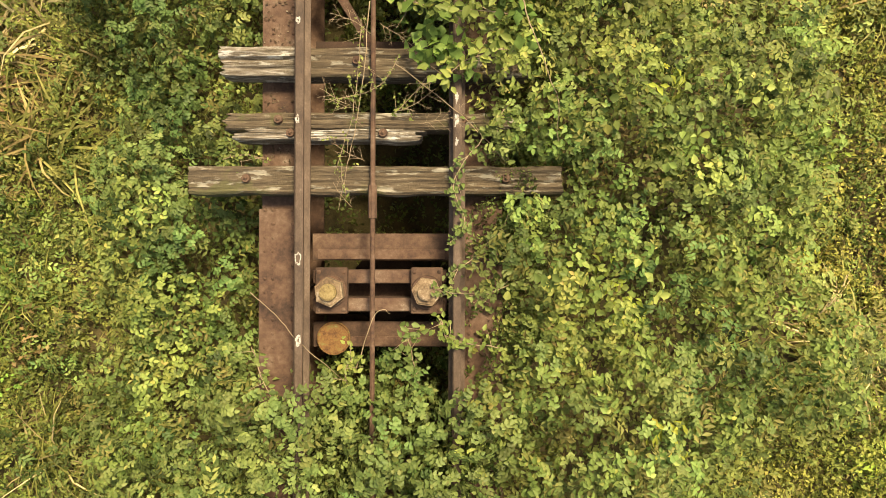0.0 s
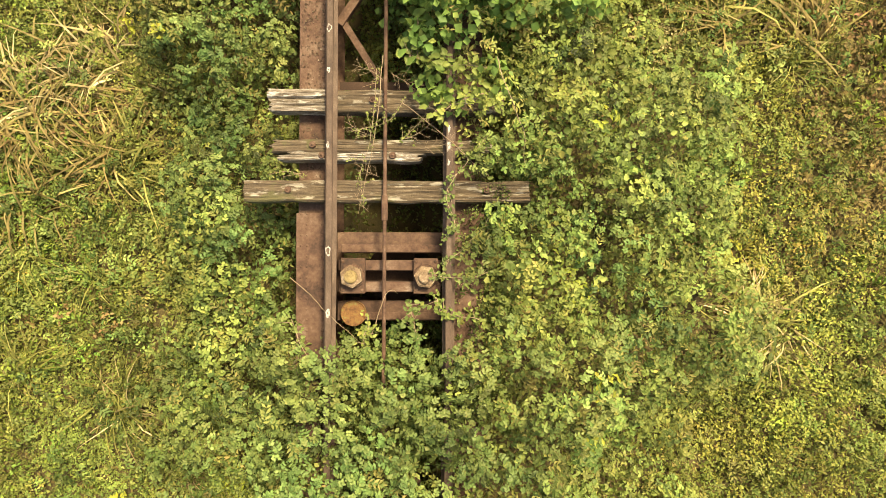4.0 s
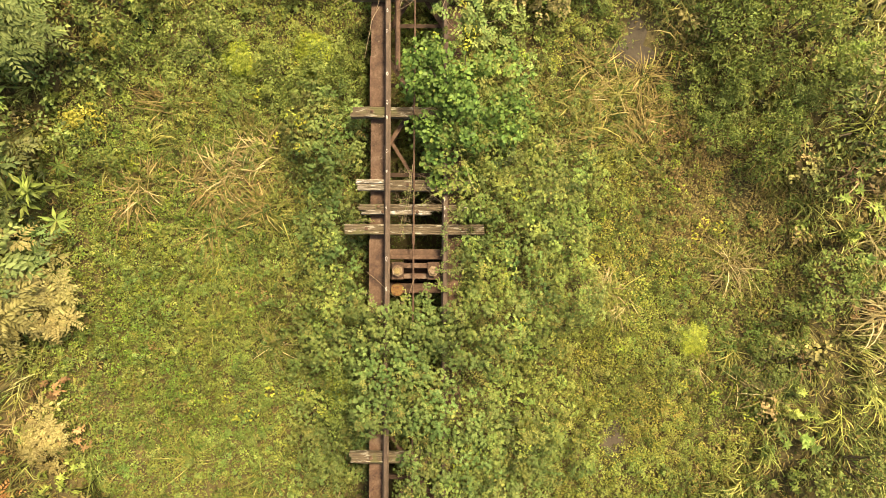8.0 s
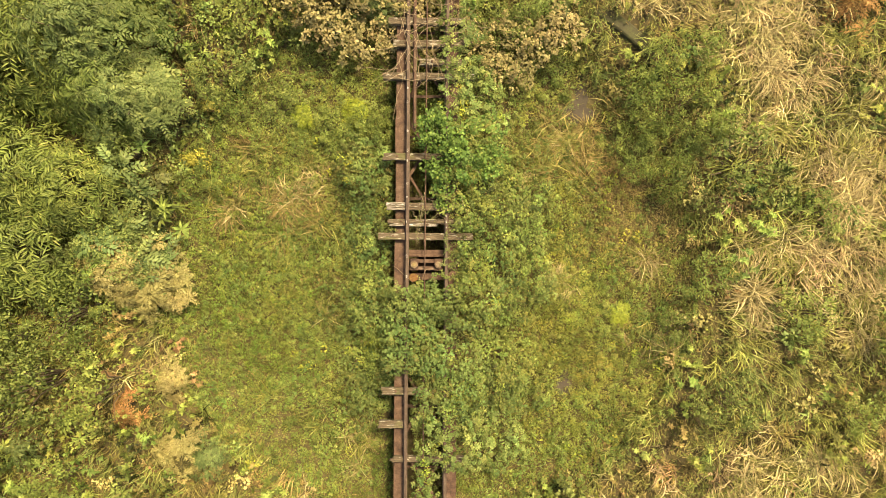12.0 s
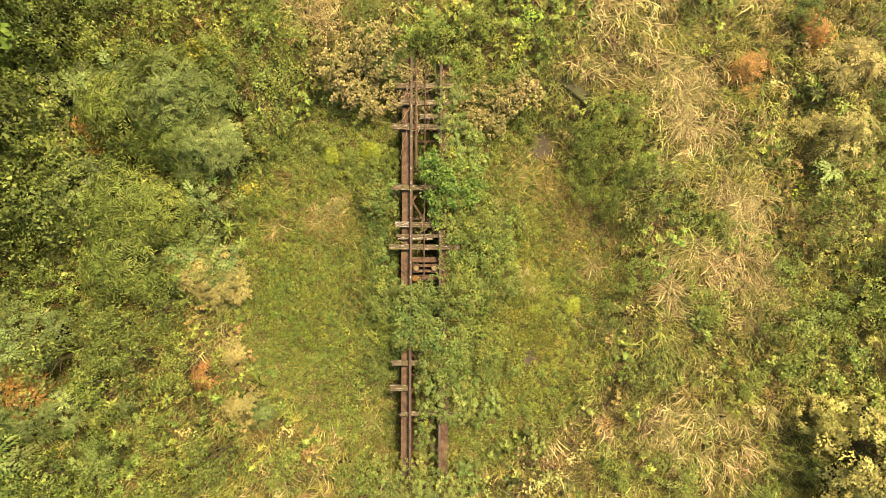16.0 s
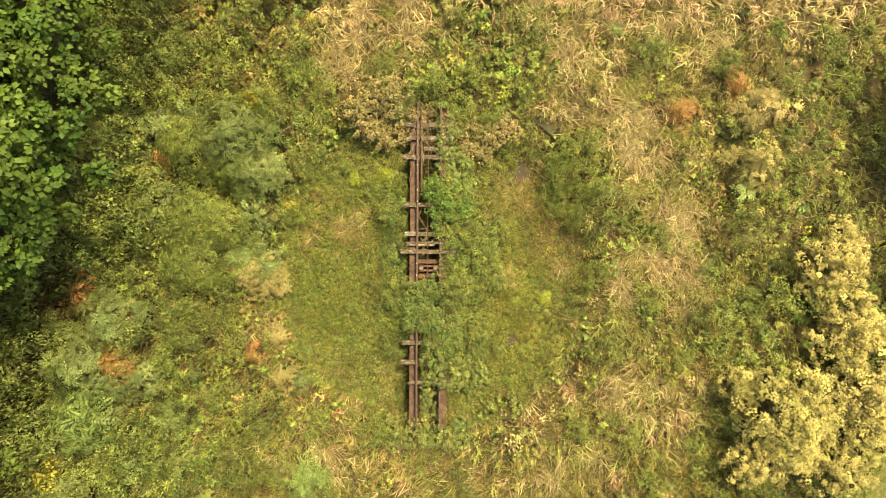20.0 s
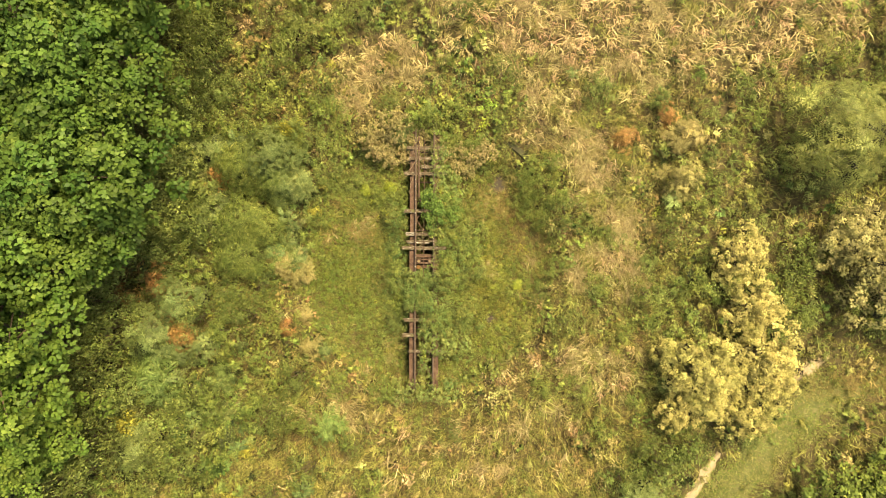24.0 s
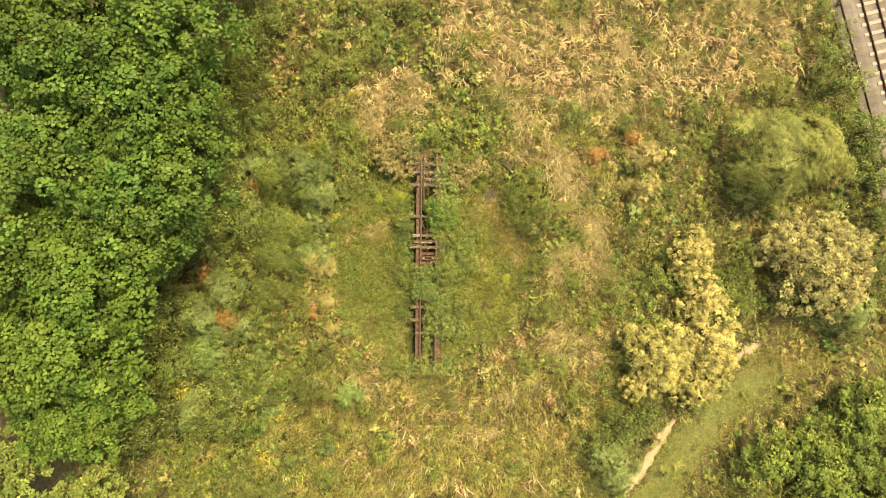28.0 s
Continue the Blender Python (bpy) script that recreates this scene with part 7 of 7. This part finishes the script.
for k, (a, b, n) in enumerate((((-0.13, 1.32, 1.44), (-0.42, 1.47, 1.47), 9), ((-0.10, 0.95, 1.42), (-0.34, 1.08, 1.44), 7), ((0.12, 1.30, 1.45), (0.42, 1.46, 1.5), 8), ((0.30, 1.22, 1.44), (0.62, 1.28, 1.5), 8), ((-0.05, 1.86, 1.50), (-0.34, 2.0, 1.50), 8), ((0.02, 1.92, 1.52), (0.28, 1.74, 1.5), 8), ((-0.20, 0.62, 1.40), (-0.33, 0.80, 1.42), 5))):
    branchlet(a, b, n, "pale dry twig with fine side shoots over the bridge", k)
brush = np.random.default_rng(61)
for k in range(44):
    x0, y0 = brush.uniform(-0.9, 0.9), brush.uniform(4.9, 7.6)
    a = brush.uniform(0, math.tau)
    pts = [(x0, y0, 1.42 + 0.05 * (k % 4))]
    for s in range(4):
        a += brush.normal(0, 0.35)
        px, py, pz = pts[-1]
        pts.append((px + 0.28 * math.cos(a), py + 0.28 * math.sin(a), min(1.95, max(1.41, pz + brush.uniform(-0.06, 0.14)))))
    twig(pts, 0.008, "bare dry twig tangled over the rails", "dry_twig")

# ---------- working railway beyond the weeds ----------
TRACK_A = Vector((33.15, 19.55, 0))
TRACK_DIR = Vector((1.6, -5.84, 0)).normalized()
TRACK_N = Vector((-TRACK_DIR.y, TRACK_DIR.x, 0))
if TRACK_N.x < 0:
    TRACK_N = -TRACK_N
TURN = math.degrees(math.atan2(TRACK_DIR.y, TRACK_DIR.x)) + 90


def along(d, off, z):
    p = TRACK_A + TRACK_DIR * d + TRACK_N * off
    return (p.x, p.y, z)


bm = bmesh.new()
prof = [(-2.6, 1.02), (-2.1, 1.20), (-1.35, 1.34), (1.35, 1.34), (2.2, 1.2), (5.0, 1.0)]
rows = [[bm.verts.new(along(d, o, z)) for o, z in prof] for d in np.linspace(-40, 60, 60)]
for a, b in zip(rows, rows[1:]):
    for i in range(len(prof) - 1):
        bm.faces.new((a[i], b[i], b[i + 1], a[i + 1]))
bmesh.ops.recalc_face_normals(bm, faces=bm.faces)
tagged(part("ballast_bed", bm, M_BALLAST, None), "bed of grey-brown crushed stone under the railway", "ballast", kind="structure")
stones = np.random.default_rng(71)
n = 9000
d, o = stones.uniform(-7, 16, n), stones.uniform(-2.2, 2.4, n)
zz = np.interp(o, [-2.6, -2.1, -1.35, 1.35, 2.2], [1.02, 1.2, 1.34, 1.34, 1.2])
C = np.array(TRACK_A) + np.outer(d, TRACK_DIR) + np.outer(o, TRACK_N) + np.outer(zz, [0, 0, 1])
R = stones.uniform(0.03, 0.06, n)
tet = unit(np.array([[1, 0, -0.4], [-0.5, 0.87, -0.4], [-0.5, -0.87, -0.4], [0.1, 0.05, 1.0]]))
V = (C[:, None] + (tet[None] + stones.normal(0, 0.25, (n, 4, 3))) * R[:, None, None]).reshape(-1, 3)
k = np.arange(n)[:, None] * 4
F = np.concatenate([k + [0, 1, 3], k + [1, 2, 3], k + [2, 0, 3]])
tagged(new("ballast_stones", mesh_of("ballast_stones", V, F, M_BALLAST)), "loose grey-brown ballast stones", "ballast", kind="stuff")
track = new("railway_track")
tagged(track, "single railway track with pale concrete sleepers on ballast", "railway track")
for o in (-0.566, 0.566):
    bm = extrude_profile(rail_profile(0.14, 0.065, 0.125), -30, 40, 4, 0, 0)
    bmesh.ops.transform(bm, matrix=Matrix.Translation(along(5, o, 1.53)) @ Matrix.Rotation(radians(TURN), 4, "Z"), verts=bm.verts)
    part("rail", bm, M_RUST, track, "brown steel running rail")
bm = bmesh.new()
add_box(bm, -1.0, 1.0, -0.135, 0.135, -0.16, 0, 0.02)
sl = bpy.data.meshes.new("sleeper")
bm.to_mesh(sl)
bm.free()
sl.materials.append(M_CONCRETE)
for i in range(-30, 46):
    ob = new("sleeper", sl)
    ob.parent = track
    ob.matrix_world = Matrix.Translation(along(i * 0.76, 0, 1.388)) @ Matrix.Rotation(radians(TURN), 4, "Z")
bm = extrude_profile(rail_profile(0.13, 0.062, 0.12), -30, 40, 4, 0, 0)
bmesh.ops.transform(bm, matrix=Matrix.Translation(along(5, -2.02, 1.33)) @ Matrix.Rotation(radians(TURN), 4, "Z"), verts=bm.verts)
ob = part("old_rail", bm, M_RUST_DARK, None)
tagged(ob, "dark rusted old rail lying along the ballast edge", "rail")
